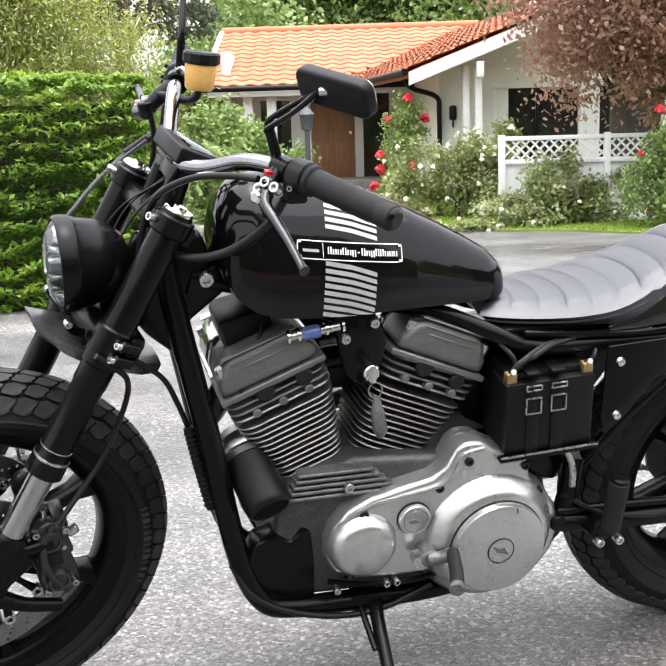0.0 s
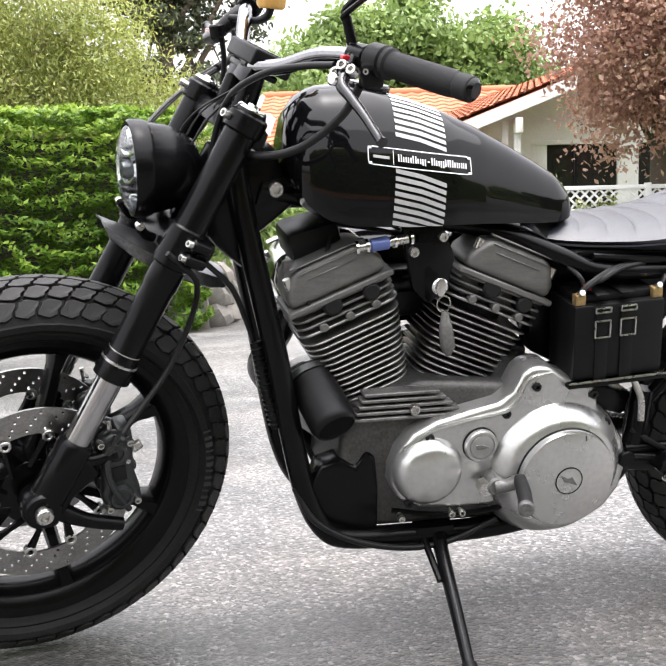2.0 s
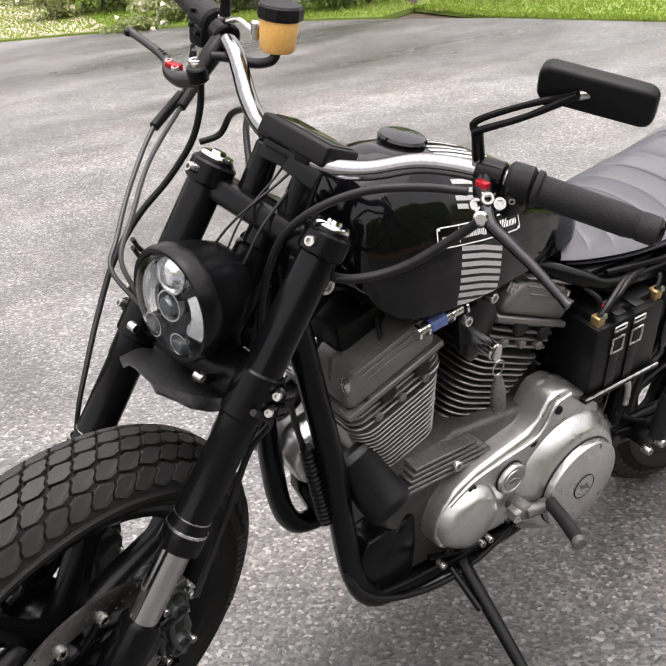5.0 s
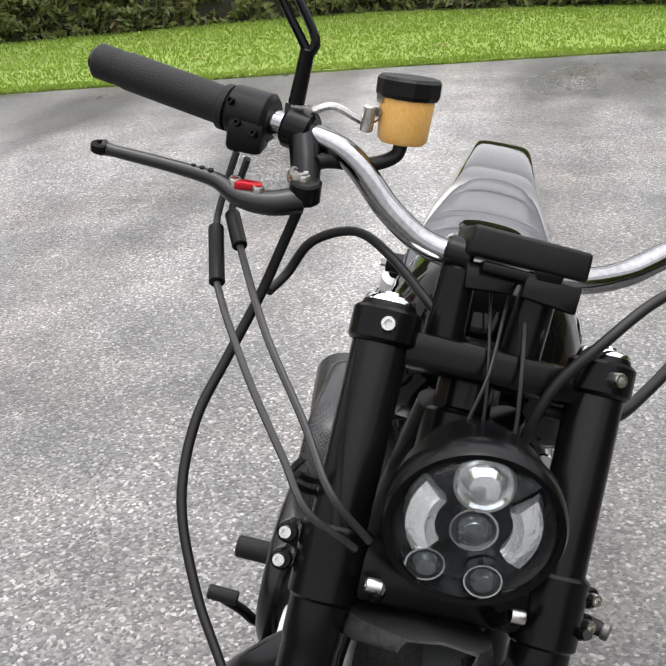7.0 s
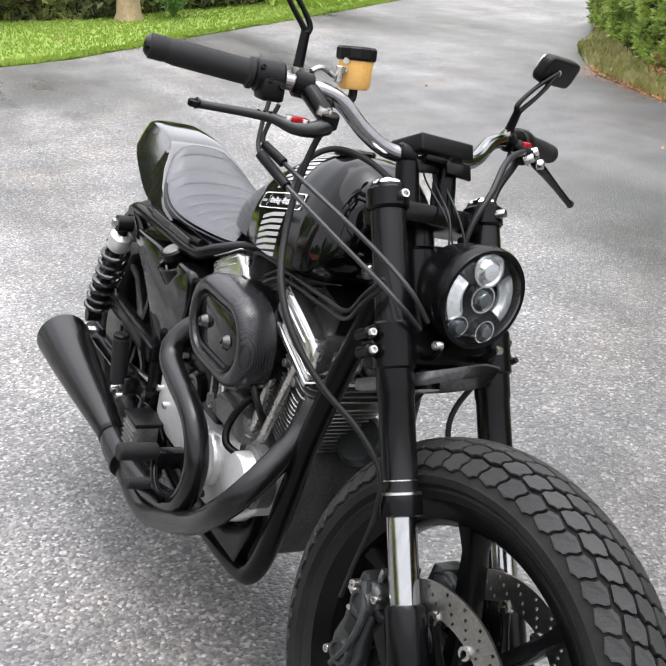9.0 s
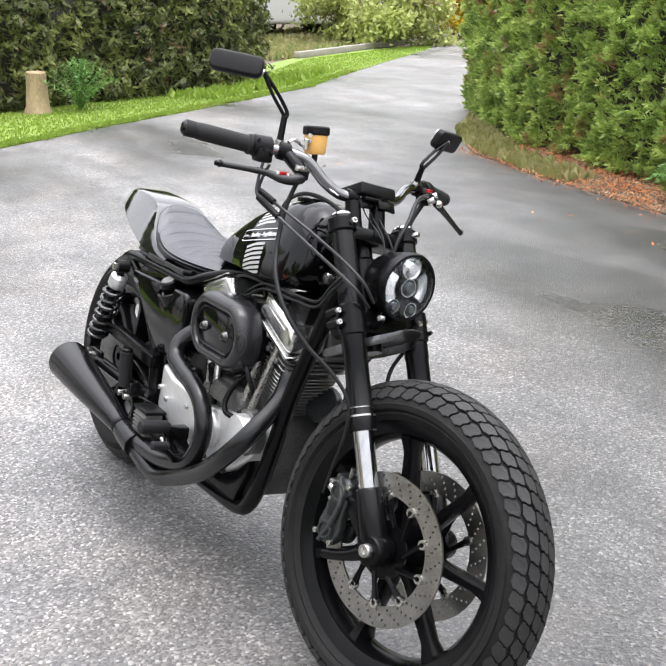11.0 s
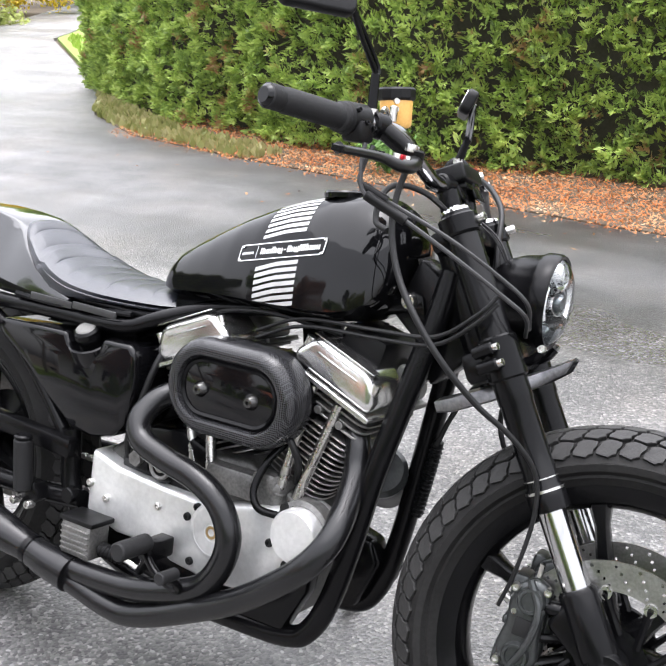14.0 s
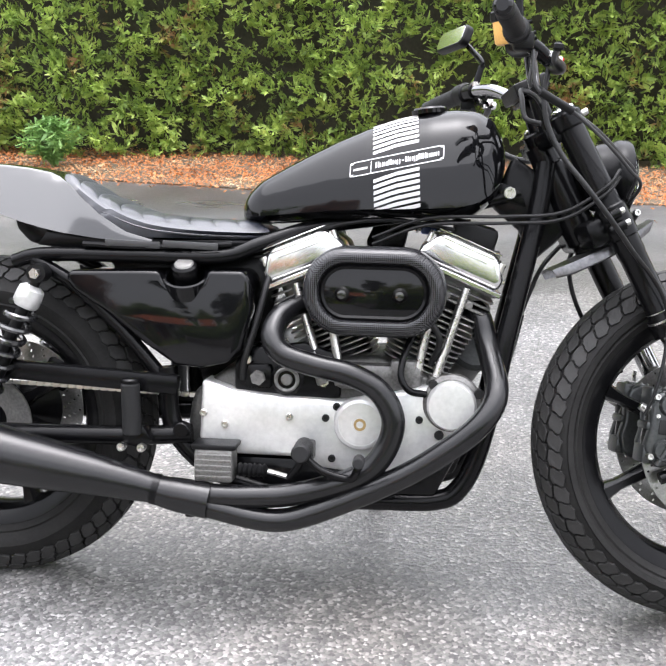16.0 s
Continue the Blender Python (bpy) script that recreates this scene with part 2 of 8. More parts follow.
def tread(bm, R, w, rows, pitch, depth, gap=0.0035):
    """Wavy tread blocks round a tyre whose axle lies along y."""
    count = int(2 * math.pi * R / pitch)

    def at(u, v, h):
        y, r = tread_line(R, w, v)
        y1, r1 = tread_line(R, w, v + 0.01)
        y0, r0 = tread_line(R, w, v - 0.01)
        n = Vector((r0 - r1, y1 - y0)).normalized()
        r, y = r + n.y * h, y + n.x * h
        return Vector((r * math.cos(u), y, r * math.sin(u)))

    step = 2 * math.pi / count
    for k in range(rows):
        v0, v1 = -1 + 2 * k / rows, -1 + 2 * (k + 1) / rows
        gv = gap / w
        off = 0.5 * (k % 2)
        for i in range(count):
            u0, u1 = (i + off) * step, (i + off + 1) * step
            gu = gap / R
            um, vm = (u0 + u1) / 2, (v0 + v1) / 2
            hu, hv, g2 = (u1 - u0) / 2 - gu / 2, (v1 - v0) / 2, gv / 2
            hi, lo = hv * 1.20 - g2 * 1.1, hv * 0.80 - g2 * 0.7
            ring = [(0, hi), (-0.5 * hu, (hi + lo) / 2 + hv * 0.05), (-hu, lo), (-hu, lo * 0.35), (-hu, -lo * 0.35), (-hu, -lo), (-0.5 * hu, -(hi + lo) / 2 + hv * 0.05), (0, -hi), (hu, -lo), (hu, -lo * 0.35), (hu, lo * 0.35), (hu, lo)]

            def bend(a, b):
                return um + a + 0.13 * step * math.sin(math.pi * (1 + b / hv)), vm + b
            top = [bm.verts.new(at(*bend(a * 0.95, b * 0.95), 0)) for a, b in ring]
            mid = [bm.verts.new(at(*bend(a, b), -0.0015)) for a, b in ring]
            low = [bm.verts.new(at(*bend(a, b), -depth)) for a, b in ring]
            bm.faces.new(top)
            for j in range(12):
                q = (j + 1) % 12
                bm.faces.new((top[j], top[q], mid[q], mid[j]))
                bm.faces.new((mid[j], mid[q], low[q], low[j]))
    return bm


def wheel(name, R, bead, half, spokes, twist, m, label, tread_half, rows, spoke_w=0.017):
    """A cast wheel with its tyre; the axle lies along y of the pose m."""
    b = bead
    prof = [(b - 0.022, -half * 0.55), (b - 0.004, -half * 0.7), (b + 0.004, -half * 0.74), (b + 0.006, -half * 0.66), (b - 0.012, -half * 0.3),
            (b - 0.022, 0), (b - 0.012, half * 0.3), (b + 0.006, half * 0.66), (b + 0.004, half * 0.74), (b - 0.004, half * 0.7),
            (b - 0.022, half * 0.55), (b - 0.032, half * 0.3), (b - 0.034, 0), (b - 0.032, -half * 0.3), (b - 0.022, -half * 0.55)]
    w = part(name, lathe(prof, (0, 0, 0), (0, 1, 0), 72), SATIN_BLACK, bike, label)
    w.matrix_local = m
    tp = [(b + 0.001, -half * 0.7), (b + 0.012, -half * 0.8), (b + 0.016, -half * 0.86), (b + 0.02, -half * 0.84), (b + (R - b) * 0.3, -half * 0.97), (b + (R - b) * 0.42, -half)]
    tp += [(r - 0.008, y * 0.985) for y, r in (tread_line(R, tread_half, q) for q in (-1.0, -0.85, -0.7, -0.5, -0.25, 0.0))]
    tp += [(r, -h) for r, h in tp[-2::-1]]
    t = part("tyre", lathe(tp, (0, 0, 0), (0, 1, 0), 96), RUBBER, w, "black rubber tyre with wavy tread")
    part("tread", tread(bmesh.new(), R, tread_half, rows, 0.036, 0.009, gap=0.0042), TREAD_RUBBER, w, kind="stuff", smooth=False)
    part("hub", lathe([(0.012, -0.062), (0.034, -0.062), (0.036, -0.05), (0.03, -0.03), (0.03, 0.03), (0.036, 0.05), (0.034, 0.062), (0.012, 0.062)],
                      (0, 0, 0), (0, 1, 0), 32), SATIN_BLACK, w)
    sp = None
    for k in range(spokes):
        a = 2 * math.pi * k / spokes + twist
        mm = pose(0, 0, 0, 0, math.degrees(a), 0)
        if sp is None:
            bm = bmesh.new()
            secs = []
            for z, hw, hy in ((0.025, 0.02, 0.032), (0.07, 0.013, 0.024), (b - 0.06, spoke_w * 0.62, 0.02), (b - 0.026, spoke_w, 0.03)):
                secs.append([(hw * 0.6, hy, z), (hw, hy * 0.55, z), (hw, -hy * 0.55, z), (hw * 0.6, -hy, z), (-hw * 0.6, -hy, z), (-hw, -hy * 0.55, z), (-hw, hy * 0.55, z), (-hw * 0.6, hy, z)])
            sp = part("spoke", loft(secs, bm=bm), SATIN_BLACK, w)
            first = sp
        else:
            first = new("spoke", sp.data)
            first.parent = w
        first.matrix_local = mm
    return w


def brake_disc(w, y, r0, r1, name="brake_disc", label="worn steel drilled brake disc", mat=None, thick=0.004):
    """A drilled ring with real holes."""
    bm = bmesh.new()
    na, nr = 216, 9
    vs = [[[bm.verts.new(((r0 + (r1 - r0) * j / nr) * math.cos(2 * math.pi * i / na), y + s * thick / 2, (r0 + (r1 - r0) * j / nr) * math.sin(2 * math.pi * i / na)))
            for i in range(na)] for j in range(nr + 1)] for s in (-1, 1)]
    holes = {(j, i) for i in range(na) for j in range(nr) if j in (1, 3, 5, 7) and i % 8 == j}
    for i in range(na):
        q = (i + 1) % na
        for j in range(nr):
            if (j, i) in holes:
                for (a, b), (c, d) in (((j, i), (j + 1, i)), ((j + 1, i), (j + 1, q)), ((j + 1, q), (j, q)), ((j, q), (j, i))):
                    bm.faces.new((vs[0][a][b], vs[0][c][d], vs[1][c][d], vs[1][a][b]))
                continue
            for s in (0, 1):
                bm.faces.new((vs[s][j][i], vs[s][j + 1][i], vs[s][j + 1][q], vs[s][j][q]))
        bm.faces.new((vs[0][0][i], vs[0][0][q], vs[1][0][q], vs[1][0][i]))
        bm.faces.new((vs[0][nr][i], vs[0][nr][q], vs[1][nr][q], vs[1][nr][i]))
    return part(name, bm, mat or DISC_STEEL, w, label, smooth=False)


MARK_RUBBER = material("scuffed_rubber_marks", (0.028, 0.028, 0.028), 0.8, vary=0.4)
front_wheel = wheel("front_wheel", 0.333, 0.247, 0.064, 7, 0.25, STEER, "black cast seven-spoke front wheel", 0.066, 6)
# worn raised marks on the tyre's flanks, shown as plain bars
for k in range(13):
    a = radians(140 + 2.6 * k)
    m = Matrix.Translation((0.281 * math.cos(a), 0.0632, 0.281 * math.sin(a))) @ pose(0, 0, 0, 0, -math.degrees(a), 0)
    part("tyre_mark", moved(box((0, 0, 0), (0.012, 0.0018, 0.003 + 0.005 * ((k * 7) % 3) / 2), 0), m), MARK_RUBBER, front_wheel, smooth=False)
for y in (-0.069, 0.069):
    brake_disc(front_wheel, y, 0.108, 0.150)
    s = -1 if y < 0 else 1
    for k in range(10):
        a = 2 * math.pi * k / 10
        part("carrier_arm", tube([(0.05 * math.cos(a - 0.35), y * 0.9, 0.05 * math.sin(a - 0.35)), (0.075 * math.cos(a - 0.12), y * 0.97, 0.075 * math.sin(a - 0.12)), (0.104 * math.cos(a), y, 0.104 * math.sin(a))],
                      [0.007, 0.005, 0.008], 8, 4), SATIN_BLACK, front_wheel)
    part("disc_carrier", lathe([(0.034, y * 0.86), (0.056, y * 0.86), (0.058, y * 0.95), (0.034, y * 0.95)], (0, 0, 0), (0, 1, 0), 40), SATIN_BLACK, front_wheel)
    for k in range(10):
        a = 2 * math.pi * k / 10
        part("disc_button", lathe([(0.0045, -0.006), (0.0095, -0.006), (0.0095, 0.0065), (0.0085, 0.0075), (0.0055, 0.0075), (0.0045, 0.0065), (0.0045, -0.006)], (0.105 * math.cos(a), y, 0.105 * math.sin(a)), (0, 1, 0), 14), STEEL, front_wheel)

CALIPER = material("dark_grey_caliper", (0.045, 0.048, 0.048), 0.35, metal=0.6, vary=0.35, scale=20, bump=0.1)
SLIDER = material("brushed_slider_chrome", (0.42, 0.42, 0.42), 0.17, metal=1.0, vary=0.15, scale=8, stretch=(1, 1, 0.1))
# Fork: upside-down legs with black upper tubes and chrome sliders.
for s, name in ((1, "left"), (-1, "right")):
    y = 0.0965 * s + 0.007
    leg = part("fork_leg", lathe([(0.0, 0.675), (0.0225, 0.675), (0.0245, 0.67), (0.0245, 0.46), (0.026, 0.455), (0.026, 0.39), (0.0245, 0.385), (0.0245, 0.266), (0.0275, 0.262), (0.0285, 0.250),
                                  (0.0290, 0.246), (0.0290, 0.231), (0.0215, 0.229), (0.0, 0.229)], st(0, y, 0), fz, 32), SATIN_BLACK, bike, "satin black upside-down fork leg")
    part("slider", rod(st(0, y, 0.09), st(0, y, 0.236), 0.0205, segs=28), SLIDER, leg, "bright chrome slider tube")
    for z, r_, h_ in ((0.276, 0.0246, 0.0011), (0.259, 0.0280, 0.0024)):
        part("dust_ring", lathe([(r_ - 0.001, -h_), (r_ + 0.0006, -h_ * 0.7), (r_ + 0.0006, h_ * 0.7), (r_ - 0.001, h_)], st(0, y, z), fz, 32), STEEL, leg)
    lug = lathe([(0, 0.118), (0.024, 0.118), (0.028, 0.112), (0.029, 0.03), (0.024, -0.02), (0.012, -0.03), (0, -0.03)], st(0, y, 0), fz, 24)
    lathe([(0, -0.026), (0.027, -0.026), (0.031, -0.02), (0.031, 0.02), (0.027, 0.026), (0, 0.026)], st(0.004, y, 0.0), fy, 28, lug)
    for a_, b_, r_ in (((-0.004, 0.085), (-0.066, 0.118), 0.013), ((-0.01, 0.0), (-0.135, 0.004), 0.014)):
        join(lug, tube([st(a_[0], y, a_[1]), st((a_[0] + b_[0]) / 2, y + 0.004 * s, (a_[1] + b_[1]) / 2 - 0.006), st(b_[0], y + 0.002 * s, b_[1])], [r_ * 1.25, r_ * 0.85, r_ * 0.8], 12, 4))
    web = slab([(-0.055, 0.082), (-0.02, 0.105), (0.018, 0.10), (0.023, -0.02), (-0.01, -0.036), (-0.032, -0.022), (-0.034, 0.03)], -0.013, 0.013, 0.008, 3)
    join(lug, moved(web, STEER @ Matrix.Translation((0, y + 0.004 * s, 0))))
    part("axle_lug", lug, SATIN_BLACK, leg)
    part("axle_nut", lathe([(0, 0.006), (0.006, 0.006), (0.007, 0.012), (0.012, 0.012), (0.0135, 0.010), (0.0135, -0.004)], st(0.004, y + 0.027 * s, 0.0), fy * s, 20), STEEL, leg, "bright steel axle bolt")
    part("fork_cap", lathe([(0.0, 0.009), (0.009, 0.009), (0.010, 0.005), (0.020, 0.005), (0.022, 0.003), (0.0225, 0.0)], st(0, y, 0.675), fz, 24), CHROME, leg, "bright alloy fork cap")
    bolt(st(0.012, y + 0.016 * s, -0.022), -fz, 0.005, 0.006, leg)
    # caliper behind the leg
    swing = pose(0, 0, 0, 0, 35, 0)
    shape = [(-0.150, 0.052), (-0.143, 0.078), (-0.122, 0.092), (-0.100, 0.086), (-0.092, 0.060), (-0.097, 0.036), (-0.095, 0.006), (-0.088, -0.020), (-0.096, -0.046), (-0.120, -0.056), (-0.143, -0.044), (-0.152, -0.016), (-0.146, 0.018)]
    cal = slab(shape, 0.076, 0.104, 0.010, 3)
    join(cal, slab(shape, 0.036, 0.060, 0.008, 3))
    for z0, z1 in ((0.052, 0.088), (-0.050, -0.016), (0.010, 0.026)):
        join(cal, box((-0.142, 0.069, (z0 + z1) / 2), (0.022, 0.052, z1 - z0), 0.006))
    for z in (0.060, -0.022):
        lathe([(0, 0.008), (0.013, 0.008), (0.014, 0.012), (0.0175, 0.012), (0.020, 0.006), (0.021, -0.01)], (-0.119, 0.102, z), (0, 1, 0), 22, cal)
    tube([(-0.128, 0.106, 0.088), (-0.105, 0.112, 0.05), (-0.108, 0.112, 0.0), (-0.128, 0.106, -0.05)], 0.0055, 8, 5, cal)
    moved(cal, swing)
    if s < 0:
        bmesh.ops.scale(cal, vec=(1, -1, 1), verts=cal.verts)
        bmesh.ops.reverse_faces(cal, faces=cal.faces)
    c = part("brake_caliper", moved(cal, STEER), CALIPER, bike, "black four-piston brake caliper")

    def on_cal(x, y_, z):
        return STEER @ (swing @ Vector((x, y_ * s, z)))
    for x, z in ((-0.145, 0.072), (-0.143, -0.036), (-0.1, 0.080), (-0.098, -0.040)):
        bolt(on_cal(x, 0.105, z), fy * s, 0.006, 0.007, c)
    # Black plate on the solid face paints the dark inside of the pad opening.
    part("slot_shade", moved(box((-0.118, 0.1045 * s, 0.019), (0.030, 0.003, 0.026), 0.001), STEER @ swing), FIN_BLACK, c)
    part("pad_pin", rod(on_cal(-0.138, 0.030, 0.038), on_cal(-0.138, 0.108, 0.038), 0.004, segs=10), STEEL, c)
    part("banjo", rod(on_cal(-0.150, 0.085, 0.045), on_cal(-0.166, 0.085, 0.052), 0.008, segs=12, bevel=0.001), STEEL, c)
    part("bleed_nipple", rod(on_cal(-0.120, 0.090, 0.092), on_cal(-0.120, 0.092, 0.112), 0.004, segs=8), STEEL, c)

up = rod(st(0, 0.1035, 0.640), st(0, 0.1035, 0.670), 0.0295, segs=28, bevel=0.003)
join(up, rod(st(0, -0.0895, 0.640), st(0, -0.0895, 0.670), 0.0295, segs=28, bevel=0.003))
plate = box((0, 0, 0), (0.062, 0.19, 0.032), 0.008)
join(up, moved(plate, STEER @ pose(-0.018, 0, 0.642)))
join(up, rod(st(-0.035, 0, 0.60), st(-0.035, 0, 0.665), 0.024, segs=20, bevel=0.003))
top_clamp = part("top_clamp", up, SATIN_BLACK, bike, "satin black top fork clamp")
low = rod(st(0, 0.1035, 0.422), st(0, 0.1035, 0.486), 0.0295, segs=28, bevel=0.003)
join(low, rod(st(0, -0.0895, 0.422), st(0, -0.0895, 0.486), 0.0295, segs=28, bevel=0.003))
join(low, moved(box((0, 0, 0), (0.075, 0.2, 0.05), 0.012), STEER @ pose(-0.022, 0, 0.452)))
bottom_clamp = part("bottom_clamp", low, SATIN_BLACK, bike, "satin black bottom fork clamp")
for s in (1, -1):
    bolt(st(0.031, 0.098 * s + 0.007, 0.655), fx + fy * 0.3 * s, 0.0065, 0.010, top_clamp)
    for z in (0.447, 0.470):
        bolt(st(0.002, 0.135 * s + 0.004, z), fx + fy * 0.3 * s, 0.0056, 0.007, bottom_clamp)
        part("clamp_boss", rod(st(-0.030, 0.128 * s + 0.004, z), st(0.001, 0.134 * s + 0.004, z), 0.0095, segs=14, bevel=0.002), SATIN_BLACK, bottom_clamp)
part("steering_stem", rod(st(-0.04, 0, 0.40), st(-0.04, 0, 0.64), 0.026, segs=24), SATIN_BLACK, bike)

# Headlight: satin black bowl, five lenses behind a clear glass.
HL, hd = Vector((0.475, 0.016, 0.821)), Vector((0.985, 0.09, -0.02))
hd.normalize()
hup = (Vector((0, 0, 1)) - hd * hd.z).normalized()
hside = hup.cross(hd)
HM = Matrix((hside, hup, hd)).transposed().to_4x4()
HM.translation = HL
bowl = part("headlight", lathe([(0, -0.094), (0.019, -0.093), (0.038, -0.086), (0.054, -0.068), (0.063, -0.044), (0.0675, -0.018), (0.0693, -0.016), (0.072, -0.010), (0.0725, 0.008), (0.070, 0.013), (0.065, 0.012), (0.0645, -0.02), (0.055, -0.03), (0, -0.032)], HL, hd, 56),
            SATIN_BLACK, bike, "round satin black headlight with five projector lenses")
glass = bpy.data.materials.new("clear_lens_glass")
glass.use_nodes = True
gb = glass.node_tree.nodes["Principled BSDF"]
gb.inputs["Base Color"].default_value, gb.inputs["Roughness"].default_value = (0.95, 0.98, 1.0, 1), 0.03
gb.inputs["Transmission Weight"].default_value, gb.inputs["IOR"].default_value = 1.0, 1.25
lens = part("lens", lathe([(0.0650, 0.006), (0.0635, 0.013), (0.057, 0.0195), (0.046, 0.025), (0.025, 0.0285), (0, 0.0295)], HL, hd, 48), glass, bowl, "clear domed glass lens")
lens.visible_shadow = False
DARK_REFLECTOR = material("smoked_reflector", (0.035, 0.038, 0.04), 0.15, metal=0.8, vary=0.2)
PANEL = material("frosted_reflector_panel", (0.90, 0.93, 0.93), 0.16, metal=0.75, vary=0.15, bump=1.0, bump_scale=110)
BULB = material("projector_glass", (0.80, 0.84, 0.85), 0.09, metal=0.85, vary=0.3, scale=60, bump=0.4, bump_scale=70)
SMOKED = material("smoked_projector_glass", (0.10, 0.11, 0.115), 0.06, metal=0.6, vary=0.4, scale=60, bump=0.3, bump_scale=70)
part("reflector", lathe([(0.0645, 0.004), (0.053, -0.012), (0, -0.014)], HL, hd, 40), DARK_REFLECTOR, bowl)
for x, y, r in ((0.0, 0.039, 0.021), (-0.029, -0.038, 0.0135), (0.016, -0.044, 0.0135), (0.0, 0.0, 0.017)):
    bm = lathe([(0, 0.012), (r * 0.55, 0.010), (r * 0.8, 0.004), (r * 0.8, 0.001), (r, 0.003), (r, -0.012)], HM @ Vector((x, y, 0)), hd, 24)
    part("projector", bm, BULB if y > 0.01 else SMOKED, bowl, "glass projector lens in a bright ring")
    part("projector_ring", lathe([(r, 0.0), (r, 0.0035), (r * 1.1, 0.0035), (r * 1.12, -0.010)], HM @ Vector((x, y, 0)), hd, 24), CHROME, bowl)
for s in (1, -1):
    secs = []
    for k in range(7):
        a = radians(-36 + 12 * k)
        c, q = math.cos(a), math.sin(a)
        secs.append([HM @ Vector((s * r_ * c, r_ * q, h_)) for r_, h_ in ((0.029, -0.010), (0.029, -0.002), (0.037, 0.005), (0.050, -0.001), (0.050, -0.010))])
    part("light_panel", loft(secs), PANEL, bowl, "bright curved reflector panel")
for s in (1, -1):
    part("bracket", tube([st(0.02, 0.05 * s, 0.44), st(0.035, 0.052 * s, 0.44), st(0.050, 0.056 * s, 0.448)], 0.007, 8, 4), SATIN_BLACK, bowl)
    bolt(st(0.052, 0.060 * s, 0.450), fy * s, 0.006, 0.006, bowl)
# sheet metal deflector below the headlight: narrow in front, sides folded down
secs = []
for x, z, hw, fold in ((-0.130, 0.426, 0.042, 0.016), (-0.100, 0.424, 0.056, 0.020), (-0.050, 0.422, 0.066, 0.020), (0.0, 0.420, 0.068, 0.018), (0.030, 0.420, 0.060, 0.017), (0.060, 0.421, 0.046, 0.016), (0.086, 0.423, 0.032, 0.014)):
    ring = []
    for v, down, back in ((-1.0, 1.0, 1.0), (-0.99, 0.5, 0.5), (-0.94, 0.1, 0.1), (-0.6, 0.0, 0.0), (0.0, -0.16, 0.0), (0.6, 0.0, 0.0), (0.94, 0.1, 0.1), (0.99, 0.5, 0.5), (1.0, 1.0, 1.0)):
        ring.append(st(x - (0.016 * back if x > 0.05 else 0), hw * v - 0.004, z - fold * down))
    inner = [p - fz * 0.0025 - fy * 0.0025 * ((p - st(x, -0.004, z)).dot(fy) / hw) for p in ring[::-1]]
    secs.append(ring + inner)
part("deflector", loft(secs), material("scuffed_black_sheet", (0.13, 0.13, 0.135), 0.3, metal=0.8, vary=0.4, scale=20), bike, "folded black sheet-metal deflector under the headlight")

# Handlebar and controls.
bar = part("handlebar", tube([(0.229, -0.400, 1.063), (0.243, -0.335, 1.057), (0.256, -0.267, 1.050), (0.272, -0.20, 1.046), (0.285, -0.150, 1.036), (0.297, -0.105, 0.998), (0.304, -0.062, 0.976),
                              (0.308, 0.0, 0.974), (0.304, 0.062, 0.973), (0.276, 0.105, 0.978), (0.238, 0.150, 0.996), (0.205, 0.20, 1.000), (0.172, 0.262, 0.996), (0.135, 0.325, 0.985), (0.102, 0.378, 0.976)], 0.0118, 16, 6),
           material("silver_handlebar", (0.26, 0.26, 0.268), 0.13, metal=1.0, vary=0.15, scale=20), bike, "bright silver bent handlebar")
for s, a, b in ((1, (0.172, 0.262, 0.996), (0.102, 0.378, 0.976)), (-1, (0.256, -0.267, 1.050), (0.229, -0.400, 1.063))):
    a, b = Vector(a), Vector(b)
    d = (b - a).normalized()
    L = (b - a).length
    g = part("grip", lathe([(0.0125, 0), (0.021, 0), (0.021, 0.006), (0.0175, 0.009), (0.0175, L - 0.03), (0.0165, L - 0.026), (0.0165, L - 0.022), (0.0155, L - 0.02), (0.0165, L - 0.016), (0.0165, L + 0.002), (0.012, L + 0.006), (0, L + 0.006)], a, d, 24),
             GRIP_RUBBER, bar, "black foam rubber grip with alloy bar end")
    part("bar_end", lathe([(0.0, L + 0.007), (0.010, L + 0.007), (0.0135, L + 0.004), (0.0155, L), (0.0158, L - 0.016), (0.0150, L - 0.019)], a + d * 0.002, d, 24), GLOSS_BLACK, g, "glossy dark bar end")
for s in (1, -1):
    riser = rod(st(-0.022, 0.034 * s, 0.632), (0.306 - 0.005 * s, 0.036 * s, 0.966), 0.0195, 0.0165, segs=18, bevel=0.002)
    join(riser, rod((0.309, 0.024 * s, 0.975), (0.304, 0.050 * s, 0.976), 0.0155, segs=18, bevel=0.003))
    part("riser", riser, SATIN_BLACK, bar)
gm = Matrix((fx, fy, fz)).transposed().to_4x4() @ pose(0, 0, 0, 0, 4, 0)
gauge = part("gauge", box((0.292, 0.014, 0.982), (0.066, 0.106, 0.026), 0.004, gm, 3), MATT_BLACK, bike, "flat black instrument housing")
part("gauge_glass", box(Vector((0.292, 0.014, 0.982)) + (gm @ Vector((-0.004, 0, 0.0135))), (0.044, 0.092, 0.002), 0.0008, gm), GLOSS_BLACK, gauge)
mount = box((0.302, 0.016, 0.965), (0.050, 0.080, 0.010), 0.003, gm)
for dy, w, drop in ((-0.026, 0.042, 0.966), (0.028, 0.050, 0.964)):
    join(mount, box((0.322, 0.016 + dy, drop), (0.006, w, 0.024), 0.002, gm @ pose(0, 0, 0, 6 if dy < 0 else -5, -8, 0)))
